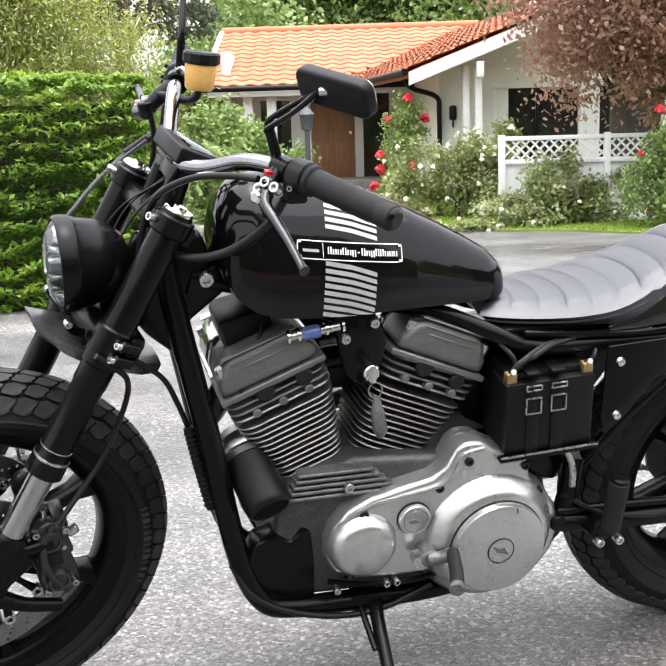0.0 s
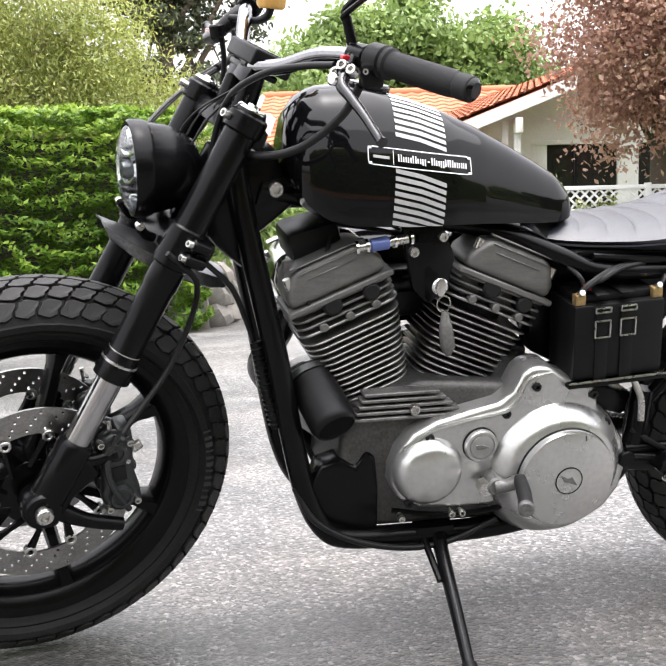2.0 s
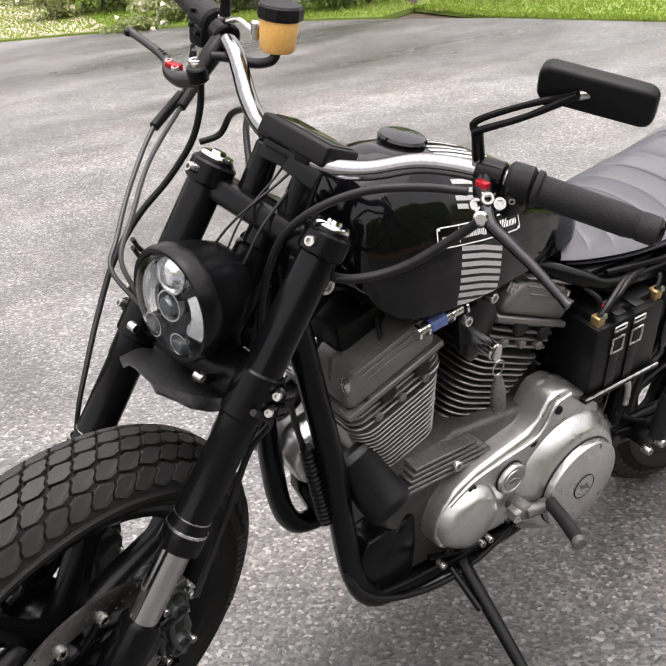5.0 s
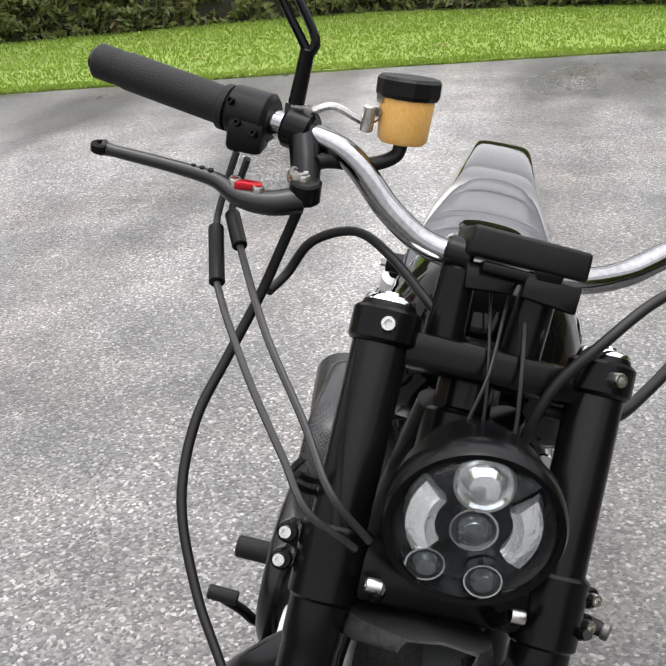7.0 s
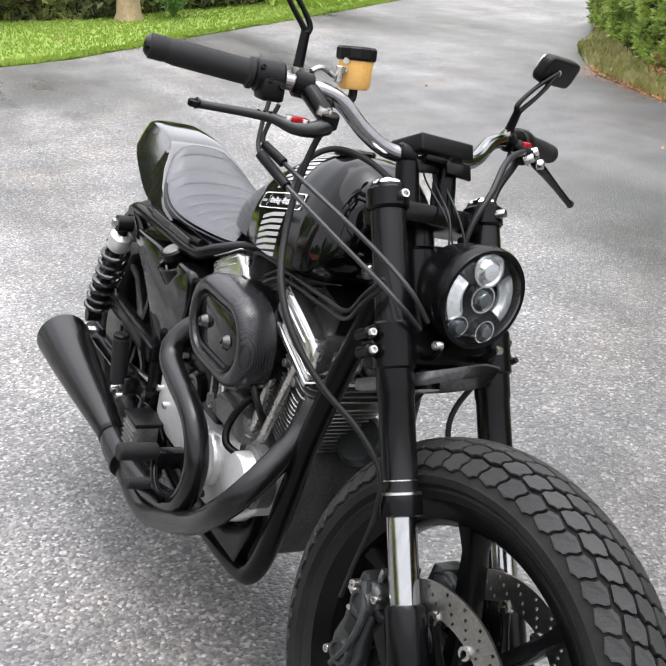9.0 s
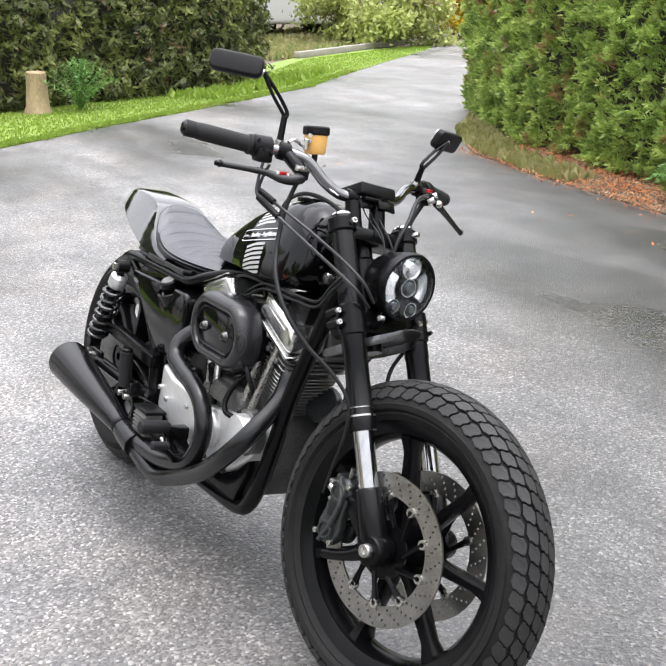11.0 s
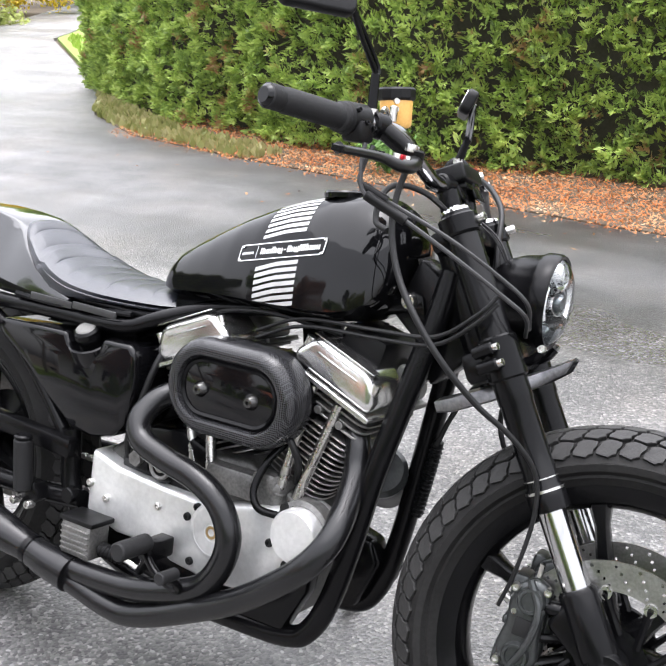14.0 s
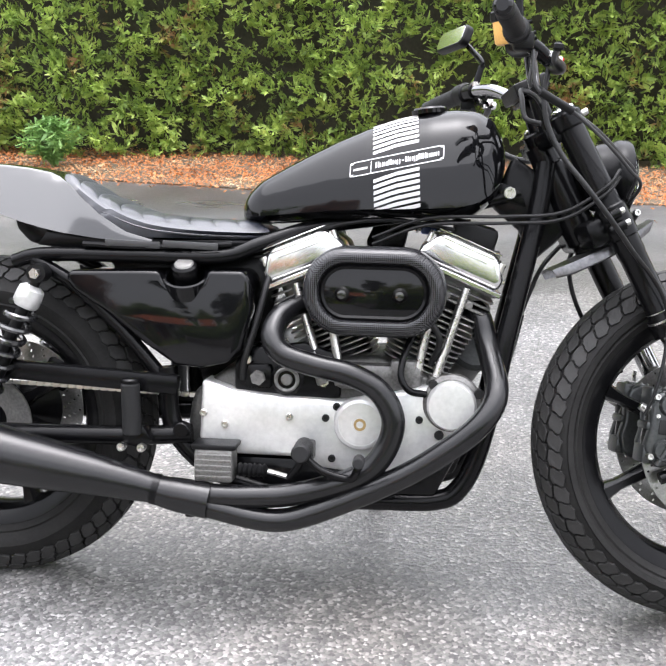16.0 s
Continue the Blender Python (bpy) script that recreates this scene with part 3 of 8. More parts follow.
part("gauge_bracket", mount, SATIN_BLACK, gauge, "folded black sheet bracket below the gauge")
# wiring hanging from the gauge into the headlight
for k, (y0, y1, out, mat) in enumerate(((-0.006, 0.004, 0.024, CABLE), (0.016, -0.012, 0.030, CABLE), (0.026, 0.032, 0.022, CABLE))):
    part("gauge_wire", tube([(0.305, y0, 0.968), (0.318, y0 * 0.8 + y1 * 0.2, 0.944), st(out, y0 * 0.4 + y1 * 0.6, 0.635), st(out + 0.006, y1, 0.585), st(0.030, y1 * 0.6, 0.545), st(0.045, y1 * 0.5, 0.505)], 0.0014 + 0.0003 * (k % 3), 8, 5), mat, gauge)

# left controls
perch = rod(Vector((0.188, 0.234, 0.999)), Vector((0.204, 0.205, 1.001)), 0.018, segs=18, bevel=0.003)
join(perch, tube([(0.20, 0.215, 1.0), (0.218, 0.232, 0.990), (0.226, 0.248, 0.982)], [0.013, 0.012, 0.010], 10, 4))
clutch = part("clutch_perch", perch, SATIN_BLACK, bike, "black clutch lever perch")
part("clutch_lever", tube([(0.224, 0.244, 0.982), (0.232, 0.262, 0.968), (0.226, 0.285, 0.955), (0.216, 0.32, 0.935), (0.208, 0.355, 0.914), (0.206, 0.364, 0.910)], [0.010, 0.0085, 0.0072, 0.006, 0.0055, 0.0075], 10, 5), material("dull_lever_alloy", (0.055, 0.055, 0.057), 0.22, metal=1.0, vary=0.3), clutch, "black clutch lever with worn edges")
part("thumb_wheel", lathe([(0, 0.012), (0.006, 0.012), (0.0085, 0.010), (0.0085, 0.002), (0.006, 0.0), (0, 0.0)], (0.236, 0.250, 0.974), (0.6, 0.5, 0.1), 16), CHROME, clutch, "bright cable adjuster wheel")
part("pivot_pin", rod((0.225, 0.243, 0.968), (0.224, 0.242, 0.996), 0.0065, segs=14, bevel=0.001), CHROME, clutch)
part("adjuster", box((0.221, 0.232, 0.997), (0.010, 0.016, 0.014), 0.002), RED_ANOD, clutch, "red anodised adjuster")
for p in ((0.226, 0.246, 0.990), (0.216, 0.255, 0.985), (0.232, 0.236, 0.980), (0.212, 0.225, 0.985)):
    bolt(p, (0.5, 0.5, 0.4), 0.0075, 0.008, clutch)
sw = rod((0.172, 0.262, 0.996), (0.188, 0.236, 0.999), 0.0225, segs=20, bevel=0.004)
join(sw, box((0.188, 0.246, 0.978), (0.03, 0.026, 0.03), 0.006))
switch_l = part("switch_housing", sw, MATT_BLACK, bike, "black switch housing")
bolt((0.197, 0.255, 0.985), (0.5, 0.6, 0), 0.004, 0.005, switch_l)
# right controls
sw = rod((0.256, -0.266, 1.050), (0.264, -0.225, 1.049), 0.023, segs=20, bevel=0.004)
join(sw, box((0.270, -0.245, 1.034), (0.034, 0.034, 0.030), 0.006))
switch_r = part("switch_housing", sw, MATT_BLACK, bike, "black throttle and switch housing")
for p in ((0.288, -0.236, 1.040), (0.286, -0.252, 1.046), (0.278, -0.262, 1.062)):
    bolt(p, (0.8, -0.2, 0.4), 0.0035, 0.004, switch_r, SATIN_BLACK)
pr = rod((0.268, -0.212, 1.048), (0.274, -0.186, 1.045), 0.019, segs=18, bevel=0.003)
join(pr, tube([(0.274, -0.195, 1.045), (0.30, -0.185, 1.027), (0.322, -0.178, 1.010)], [0.014, 0.014, 0.012], 12, 4))
join(pr, rod((0.322, -0.178, 1.000), (0.326, -0.178, 1.020), 0.014, segs=16, bevel=0.002))
brake = part("brake_master_cylinder", pr, SATIN_BLACK, bike, "black radial front brake master cylinder")
bm = tube([(0.326, -0.180, 1.002), (0.334, -0.205, 0.996), (0.333, -0.232, 0.996), (0.322, -0.258, 1.003), (0.318, -0.30, 1.006), (0.316, -0.352, 1.008), (0.316, -0.362, 1.009)], [0.012, 0.011, 0.009, 0.007, 0.006, 0.0055, 0.008], 10, 6)
part("brake_lever", bm, material("dark_bronze_lever", (0.006, 0.006, 0.006), 0.3, metal=0.0, vary=0.3), brake, "black front brake lever with worn edges")
part("adjuster", moved(box((0, 0, 0), (0.012, 0.024, 0.008), 0.002), pose(0.330, -0.226, 1.006, 0, 0, 12)), RED_ANOD, brake, "red anodised lever adjuster")
# Black discs paint the shade of three drilled holes onto the lever.
for x, y, z, r_ in ((0.3225, -0.262, 1.0115, 0.0028), (0.3212, -0.270, 1.0118, 0.0024), (0.3202, -0.278, 1.0120, 0.0020)):
    part("hole_shade", lathe([(0, 0.0), (r_, 0.0), (r_, -0.003)], (x, y, z), (0.1, 0, 1), 12), FIN_BLACK, brake)
part("lever_tip", lathe([(0.003, 0.0045), (0.007, 0.0045), (0.0085, 0.003), (0.0085, -0.003), (0.007, -0.0045), (0.003, -0.0045), (0.003, 0.0045)], (0.3165, -0.364, 1.009), (0.1, 0, 1), 18), SATIN_BLACK, brake, "round drilled lever tip")
part("cylinder_bolt", lathe([(0, 0.004), (0.004, 0.004), (0.0045, 0.006), (0.0085, 0.006), (0.0095, 0.003), (0.0095, -0.004)], (0.322, -0.186, 1.020), (0.15, 0, 1), 18), STEEL, brake, "slotted steel pivot screw")
for p in ((0.326, -0.180, 1.019), (0.334, -0.216, 1.004), (0.330, -0.238, 1.006)):
    bolt(p, (0.1, 0, 1), 0.0055, 0.005, brake)
# brake fluid pot
POT = Vector((0.251, -0.110, 1.048))
pz = Vector((-0.10, -0.05, 1)).normalized()
pot = part("brake_fluid_pot", lathe([(0, 0), (0.019, 0), (0.0225, 0.004), (0.0245, 0.036), (0.0245, 0.042), (0, 0.042)], POT, pz, 32), FLUID, bike, "amber brake fluid pot with a black ribbed cap")
bm = lathe([(0.022, 0.038), (0.0275, 0.040), (0.0290, 0.043), (0.0290, 0.055), (0.0265, 0.058), (0.012, 0.059), (0, 0.059)], POT, pz, 12)
part("cap", bm, MATT_BLACK, pot, "black ribbed screw cap", smooth=False)
part("hose", tube([POT + pz * 0.002, POT - pz * 0.012 + Vector((0.004, -0.004, 0)), (0.27, -0.135, 1.028), (0.29, -0.165, 1.03), (0.305, -0.176, 1.03)], 0.0065, 10, 6), CABLE, pot)
br = tube([(0.272, -0.190, 1.066), (0.266, -0.172, 1.072), (0.258, -0.145, 1.062), (0.252, -0.132, 1.07)], 0.0035, 8, 5)
join(br, rod((0.262, -0.142, 1.055), (0.262, -0.142, 1.078), 0.006, segs=12, bevel=0.001))
part("bracket", br, STEEL, pot, "bent steel pot bracket")
for z in (1.074, 1.086):
    part("clip", rod((0.262, -0.135, z), (0.254, -0.128, z), 0.0045, segs=8), STEEL, pot)


def mirror(base, elbow, ball, centre, across, high, label):
    """A flat bar-mounted mirror on a two-piece arm; the glass looks back."""
    a, h = Vector(across).normalized(), Vector(high)
    h = (h - a * h.dot(a)).normalized()
    n = a.cross(h)
    if n.x > 0:
        a, n = -a, -n
    m = Matrix((a, h, n)).transposed().to_4x4()
    m.translation = centre
    hw, hh = Vector(across).length / 2, Vector(high).length / 2
    bm = slab(oval(0, 0, hw, hh, 0.014, 5), -0.010, 0.010, 0.005, 3)
    swap = Matrix(((1, 0, 0, 0), (0, 0, 1, 0), (0, 1, 0, 0), (0, 0, 0, 1)))
    mi = part("mirror", moved(bm, m @ swap), MATT_BLACK, bike, label)
    g = slab(oval(0, 0, hw - 0.004, hh - 0.004, 0.012, 5), 0.0102, 0.0114, 0)
    part("mirror_glass", moved(g, m @ swap), CHROME, mi, "silvered mirror glass")
    base, elbow, ball = Vector(base), Vector(elbow), Vector(ball)
    arm = rod(base, base.lerp(elbow, 0.9), 0.0075, 0.0065, 12, bevel=0.001)
    side = (ball - elbow).cross(Vector((1, 0, 0.3))).normalized() * 0.006
    for q in (side, -side):
        join(arm, tube([elbow - (elbow - base).normalized() * 0.012, elbow + q * 0.9, elbow.lerp(ball, 0.5) + q, ball], [0.0055, 0.0042, 0.0036, 0.005], 8, 4))
    part("arm", arm, SATIN_BLACK, mi, "slotted black mirror arm")
    part("ball_joint", rod(ball, ball.lerp(Vector(centre), 0.6), 0.006, segs=10), STEEL, mi)
    part("stem_nut", rod(base - Vector((0, 0, 0.012)), base + Vector((0, 0, 0.006)), 0.009, segs=6), STEEL, mi)
    return mi


mirror((0.265, -0.207, 1.062), (0.262, -0.203, 1.122), (0.247, -0.257, 1.194), (0.222, -0.307, 1.202), (0.066, 0.086, -0.004), (-0.016, 0.006, 0.040), "rectangular black bar mirror on a slotted arm")
mirror((0.203, 0.205, 1.012), (0.216, 0.207, 1.057), (0.174, 0.298, 1.115), (0.157, 0.308, 1.117), (-0.056, 0.108, -0.007), (0.010, 0.018, 0.042), "rectangular black bar mirror on a slotted arm")

# Fuel tank: a lofted teardrop.
TANK = [(-0.236, 0.757, 0.742, 0.018), (-0.225, 0.780, 0.735, 0.042), (-0.200, 0.803, 0.732, 0.058), (-0.160, 0.826, 0.734, 0.071), (-0.110, 0.853, 0.738, 0.085),
        (-0.054, 0.881, 0.742, 0.099), (0.002, 0.905, 0.744, 0.110), (0.060, 0.924, 0.745, 0.117), (0.120, 0.938, 0.746, 0.120), (0.170, 0.943, 0.749, 0.118),
        (0.205, 0.940, 0.757, 0.112), (0.232, 0.926, 0.775, 0.100), (0.250, 0.900, 0.805, 0.080), (0.258, 0.870, 0.835, 0.045)]


def tank_ring(x, grow=0.0, n=40):
    """Points over the tank at x, from the bottom on the left over the top to the bottom on the right."""
    for a, b in zip(TANK, TANK[1:]):
        if a[0] <= x <= b[0]:
            break
    t = min(1, max(0, (x - a[0]) / (b[0] - a[0])))
    _, zt, zb, hw = [p + (q - p) * t for p, q in zip(a, b)]
    out = []
    for k in range(n + 1):
        q = math.pi * k / n
        c, s = math.cos(q), math.sin(q)
        y = math.copysign(abs(c) ** 0.72, c) * hw
        z = s ** 1.05
        zz = zb + (zt - zb) * (0.06 + 0.94 * z) if z > 0 else zb
        wide = 1 - 0.10 * z * z
        out.append(Vector((x, y * wide, zz)))
    if grow:
        mid = Vector((x, 0, (zt + zb) / 2))
        out = [p + (p - mid).normalized() * grow for p in out]
    return out


xs = [TANK[0][0] + (TANK[-1][0] - TANK[0][0]) * i / 60 for i in range(61)]
secs = []
for x in xs:
    r = tank_ring(x)
    under = [Vector((x, r[-1].y + (r[0].y - r[-1].y) * k / 8, r[0].z - 0.012 * math.sin(math.pi * k / 8))) for k in range(1, 8)]
    secs.append(r + under)
tank = part("fuel_tank", loft(secs), GLOSS_BLACK, bike, "gloss black teardrop fuel tank with silver stripes")


def on_tank(x, d, grow=0.0007):
    """A point on the tank at x, d metres of girth from its crest (positive to the left)."""
    r = tank_ring(x, grow)
    half = len(r) // 2
    side = r[half::-1] if d >= 0 else r[half:]
    left = abs(d)
    for a, b in zip(side, side[1:]):
        s = (b - a).length
        if left <= s:
            return a.lerp(b, left / s)
        left -= s
    return side[-1]


def on_flank(x, z, s, grow=0.0016):
    """A point on the tank's left (s = 1) or right flank at x and height z."""
    r = tank_ring(x, grow)
    half = len(r) // 2
    side = r[half::-1] if s > 0 else r[half:]
    for a, b in zip(side, side[1:]):
        if b.z <= z:
            return a.lerp(b, (a.z - z) / max(1e-6, a.z - b.z))
    return side[-1]


def tank_patch(x0, x1, d0, d1, nx=6, nd=3, slant=0.0, grow=0.0007):
    bm = bmesh.new()
    grid = [[bm.verts.new(on_tank(x0 + (x1 - x0) * i / nx + slant * (d0 + (d1 - d0) * j / nd), d0 + (d1 - d0) * j / nd, grow)) for i in range(nx + 1)] for j in range(nd + 1)]
    for j in range(nd):
        for i in range(nx):
            bm.faces.new((grid[j][i], grid[j][i + 1], grid[j + 1][i + 1], grid[j + 1][i]))
    return bm


for s in (1, -1):
    for k in range(22):
        d = s * (0.006 + 0.0112 * k)
        mid_z = on_tank(0.055, d + s * 0.003).z
        if 0.824 < mid_z < 0.861:
            continue
        x0 = 0.012 + 0.06 * max(0, abs(d) - 0.03)
        part("stripe", tank_patch(x0, x0 + 0.083, d, d + s * 0.0068), DECAL, tank, "silver-grey decal stripe")
    # badge: black plate with a white border; its lettering is shown as plain bars
    lean = 0.13 if s > 0 else 0.215
    for nm, a, b, c, e, mat, g in (("badge", -0.024, 0.146, -0.0135, 0.0135, GLOSS_BLACK, 0.0016), ):
        bm = bmesh.new()
        nx, nd = 16, 4
        grid = [[bm.verts.new(on_flank(a + (b - a) * i / nx, 0.842 + lean * (a + (b - a) * i / nx - 0.062) - (c + (e - c) * j / nd), s, g)) for i in range(nx + 1)] for j in range(nd + 1)]
        for j in range(nd):
            for i in range(nx):
                if (i in (0, nx - 1)) and (j in (0, nd - 1)):
                    continue
                bm.faces.new((grid[j][i], grid[j][i + 1], grid[j + 1][i + 1], grid[j + 1][i]))
        badge = part(nm, bm, mat, tank, "black tank badge with a white border")

    def bar_on_badge(x0, x1, c0, c1, name, mat=WHITE_DECAL):
        bm = bmesh.new()
        n = max(2, int((x1 - x0) / 0.012))
        rows = [[bm.verts.new(on_flank(x0 + (x1 - x0) * i / n, 0.842 + lean * (x0 + (x1 - x0) * i / n - 0.062) - c, s, 0.0022)) for i in range(n + 1)] for c in (c0, c1)]
        for i in range(n):
            bm.faces.new((rows[0][i], rows[0][i + 1], rows[1][i + 1], rows[1][i]))
        part(name, bm, mat, badge)
    for x0, x1, c0, c1 in ((-0.018, 0.140, -0.0135, -0.0119), (-0.018, 0.140, 0.0119, 0.0135), (-0.0245, -0.0229, -0.009, 0.009), (0.1447, 0.1463, -0.009, 0.009),
                           (-0.0240, -0.018, -0.0125, -0.009), (-0.0240, -0.018, 0.009, 0.0125), (0.140, 0.1455, -0.0125, -0.009), (0.140, 0.1455, 0.009, 0.0125)):
        bar_on_badge(x0, x1, c0, c1, "border")
    front = 1 if s > 0 else -1
    span = (-0.016, 0.100) if s > 0 else (0.022, 0.138)
    x = span[0]
    strokes = (2, 1, 1, 2, 1, 0, -1, 2, 1, 0, 2, 2, 1, 1, 1)
    wide = (span[1] - span[0]) / len(strokes)
    for k, tall in enumerate(strokes if s < 0 else strokes[::-1]):
        x = span[0] + wide * k
        if tall < 0:
            bar_on_badge(x + 0.002, x + wide - 0.002, -0.0005, 0.0012, "lettering_bar")
            continue
        for q in (0.0006, wide - 0.0030):
            bar_on_badge(x + q, x + q + 0.0022, -0.0056 if tall == 2 else -0.0028, 0.0046 if tall else 0.0066, "lettering_bar")
    bar_on_badge(0.106 if s > 0 else 0.014, 0.107 if s > 0 else 0.015, -0.010, 0.010, "divider")
    bar_on_badge(0.113 if s > 0 else -0.018, 0.138 if s > 0 else 0.008, -0.001, 0.003, "lettering_bar", DECAL)
bm = lathe([(0.033, -0.004), (0.034, 0.004), (0.031, 0.0075), (0.012, 0.009), (0, 0.009)], on_tank(0.115, -0.012), (-0.12, 0.02, 1), 32)
part("filler_cap", bm, GLOSS_BLACK, tank, "flat gloss black filler cap")

# Seat and tail.
prof = [(-0.205, 0.728, 0.064), (-0.24, 0.727, 0.080), (-0.30, 0.728, 0.099), (-0.36, 0.731, 0.111), (-0.42, 0.738, 0.115), (-0.47, 0.752, 0.110), (-0.51, 0.770, 0.099), (-0.545, 0.791, 0.084), (-0.572, 0.807, 0.071), (-0.590, 0.809, 0.063)]
line = smooth_line([(a, b, c) for a, b, c in prof], 26)
secs = []
arc = 0.0
for i, p in enumerate(line):
    if i:
        arc += math.hypot(p.x - line[i - 1].x, p.y - line[i - 1].y)
    puff = 0.0050 * (abs(math.sin(math.pi * arc / 0.0455)) ** 0.30 - 0.80)
    x, z, hw = p.x, p.y, p.z
    low = 0.692 + max(0, -0.45 - x) * 0.55
    dx = 0.016 if i < 2 else 0
    ring = []
    for k in range(21):
        v = -1 + k / 10
        e = abs(v) ** 5
        inner = 1 if abs(v) < 0.72 else max(0, (0.80 - abs(v)) / 0.08)
        welt = 0.003 * math.exp(-((abs(v) - 0.78) / 0.03) ** 2)
        ring.append((x + (0.05 * v * v if x > -0.5 else 0.03 * v * v) * 0.6, hw * v, z + puff * inner - 0.010 * v * v - 0.012 * e - welt))
    ring += [(x, hw * 1.0, (z + low) / 2 - 0.01), (x, hw * 0.96, low), (x, 0, low - 0.002), (x, -hw * 0.96, low), (x, -hw * 1.0, (z + low) / 2 - 0.01)]
    secs.append(ring)
seat = part("seat", loft(secs), VINYL, bike, "black ribbed vinyl cafe seat")
for s in (1, -1):
    part("seam", tube([(p.x + 0.035 * (1 if p.x > -0.5 else 0.6) * 0.62, s * p.z * 0.995, p.y - 0.030) for p in line[4:-12:10]], 0.0022, 6, 3), VINYL, seat)
# each row: x, crest height, shoulder height and half width, lower edge height and half width
tailp = [(-0.390, 0.690, 0.688, 0.112, 0.682, 0.116), (-0.440, 0.704, 0.702, 0.114, 0.684, 0.118), (-0.490, 0.732, 0.731, 0.108, 0.688, 0.119), (-0.530, 0.762, 0.761, 0.095, 0.693, 0.118),
         (-0.562, 0.788, 0.787, 0.078, 0.697, 0.116), (-0.585, 0.803, 0.801, 0.067, 0.701, 0.113), (-0.605, 0.812, 0.807, 0.063, 0.705, 0.111), (-0.650, 0.820, 0.814, 0.059, 0.716, 0.104),
         (-0.700, 0.825, 0.818, 0.055, 0.730, 0.096), (-0.750, 0.827, 0.819, 0.052, 0.746, 0.087), (-0.790, 0.825, 0.817, 0.049, 0.760, 0.077), (-0.815, 0.819, 0.812, 0.046, 0.770, 0.067), (-0.824, 0.811, 0.807, 0.040, 0.778, 0.055)]
secs = []
for x, zt, zs, ws, zb, wb in tailp:
    half_ring = []
    for k in range(7):
        q = k / 6
        bulge = 0.002 * math.sin(math.pi * q)
        half_ring.append((wb + (ws - wb) * q + bulge * 0.5, zb + (zs - zb) * q))
    for k in range(1, 7):
        q = math.pi / 2 * k / 6
        half_ring.append((ws * math.cos(q) ** 0.5, zs + (zt - zs) * math.sin(q)))
    ring = [(x, y, z) for y, z in half_ring] + [(x, -y, z) for y, z in half_ring[-2::-1]]
    ring += [(x, -wb * 0.5, zb + 0.001), (x, wb * 0.5, zb + 0.001)]
    secs.append(ring)
tail = part("tail_cowl", loft(secs), material("lacquered_black_cowl", (0.006, 0.006, 0.007), 0.10, coat=1.0, vary=0.3, scale=6, spec=0.5), bike, "gloss black seat cowl with a blunt tip")
for s in (1, -1):
    part("pan_strip", tube([(-0.24, 0.104 * s, 0.684), (-0.40, 0.117 * s, 0.675), (-0.52, 0.119 * s, 0.678)], 0.006, 8, 4), SATIN_BLACK, tail)
for x in (-0.315, -0.425):
    part("pan_plate", box((x, -0.1215, 0.680), (0.104, 0.004, 0.013), 0.0015, pose(0, 0, 0, 0, 2, 2)), GREY_CABLE, tail, "dull grey metal strip")
part("seat_pan", slab([(-0.205, 0.690), (-0.205, 0.680), (-0.55, 0.668), (-0.62, 0.672), (-0.60, 0.70), (-0.46, 0.692)], -0.095, 0.095, 0.004), SATIN_BLACK, bike, "black seat pan")
part("tail_bracket", slab([(-0.58, 0.70), (-0.68, 0.74), (-0.67, 0.70), (-0.645, 0.675), (-0.59, 0.665)], -0.07, 0.07, 0.008), SATIN_BLACK, tail)

# Frame.
for s in (1, -1):
    rail = part("frame_rail", tube([(-0.66, 0.105 * s, 0.640), (-0.60, 0.108 * s, 0.655), (-0.42, 0.108 * s, 0.658), (-0.26, 0.105 * s, 0.660), (-0.19, 0.09 * s, 0.684), (-0.10, 0.055 * s, 0.716), (0.02, 0.03 * s, 0.735), (0.15, 0.026 * s, 0.755), (0.29, 0.022 * s, 0.79)], 0.014, 14, 5), SATIN_BLACK, bike, "black upper frame tube")
    down = part("downtube", tube([(0.335, 0.03 * s, 0.845), (0.322, 0.045 * s, 0.76), (0.297, 0.065 * s, 0.64), (0.271, 0.082 * s, 0.52), (0.249, 0.09 * s, 0.40), (0.225, 0.095 * s, 0.30), (0.195, 0.098 * s, 0.238), (0.155, 0.10 * s, 0.215), (0.06, 0.102 * s, 0.210), (-0.12, 0.104 * s, 0.212), (-0.26, 0.108 * s, 0.25), (-0.345, 0.11 * s, 0.33), (-0.36, 0.11 * s, 0.45)], 0.0188, 14, 5), SATIN_BLACK, bike, "black lower frame tube")
    part("rear_strut", tube([(-0.62, 0.108 * s, 0.645), (-0.54, 0.11 * s, 0.60), (-0.45, 0.11 * s, 0.52), (-0.37, 0.11 * s, 0.43)], 0.013, 12, 4), SATIN_BLACK, bike)
nk = rod(st(-0.04, 0, 0.44), st(-0.04, 0, 0.60), 0.033, segs=24, bevel=0.003)
join(nk, slab([(0.275, 0.86), (0.36, 0.80), (0.395, 0.745), (0.36, 0.70), (0.315, 0.66), (0.290, 0.72), (0.235, 0.765)], -0.028, 0.028, 0.010))
head = part("steering_head", nk, SATIN_BLACK, bike, "black frame steering head")
for s in (1, -1):
    bolt((0.270, 0.034 * s, 0.790), (0, s, 0), 0.012, 0.010, head)
    part("tank_mount", slab([(0.245, 0.81), (0.29, 0.80), (0.30, 0.765), (0.25, 0.775)], 0.022 * s, 0.034 * s, 0.002), SATIN_BLACK, head)

# ---------------------------------------------------------------- engine: air-cooled 45-degree V-twin
CRANK = Vector((0.038, 0, 0.306))


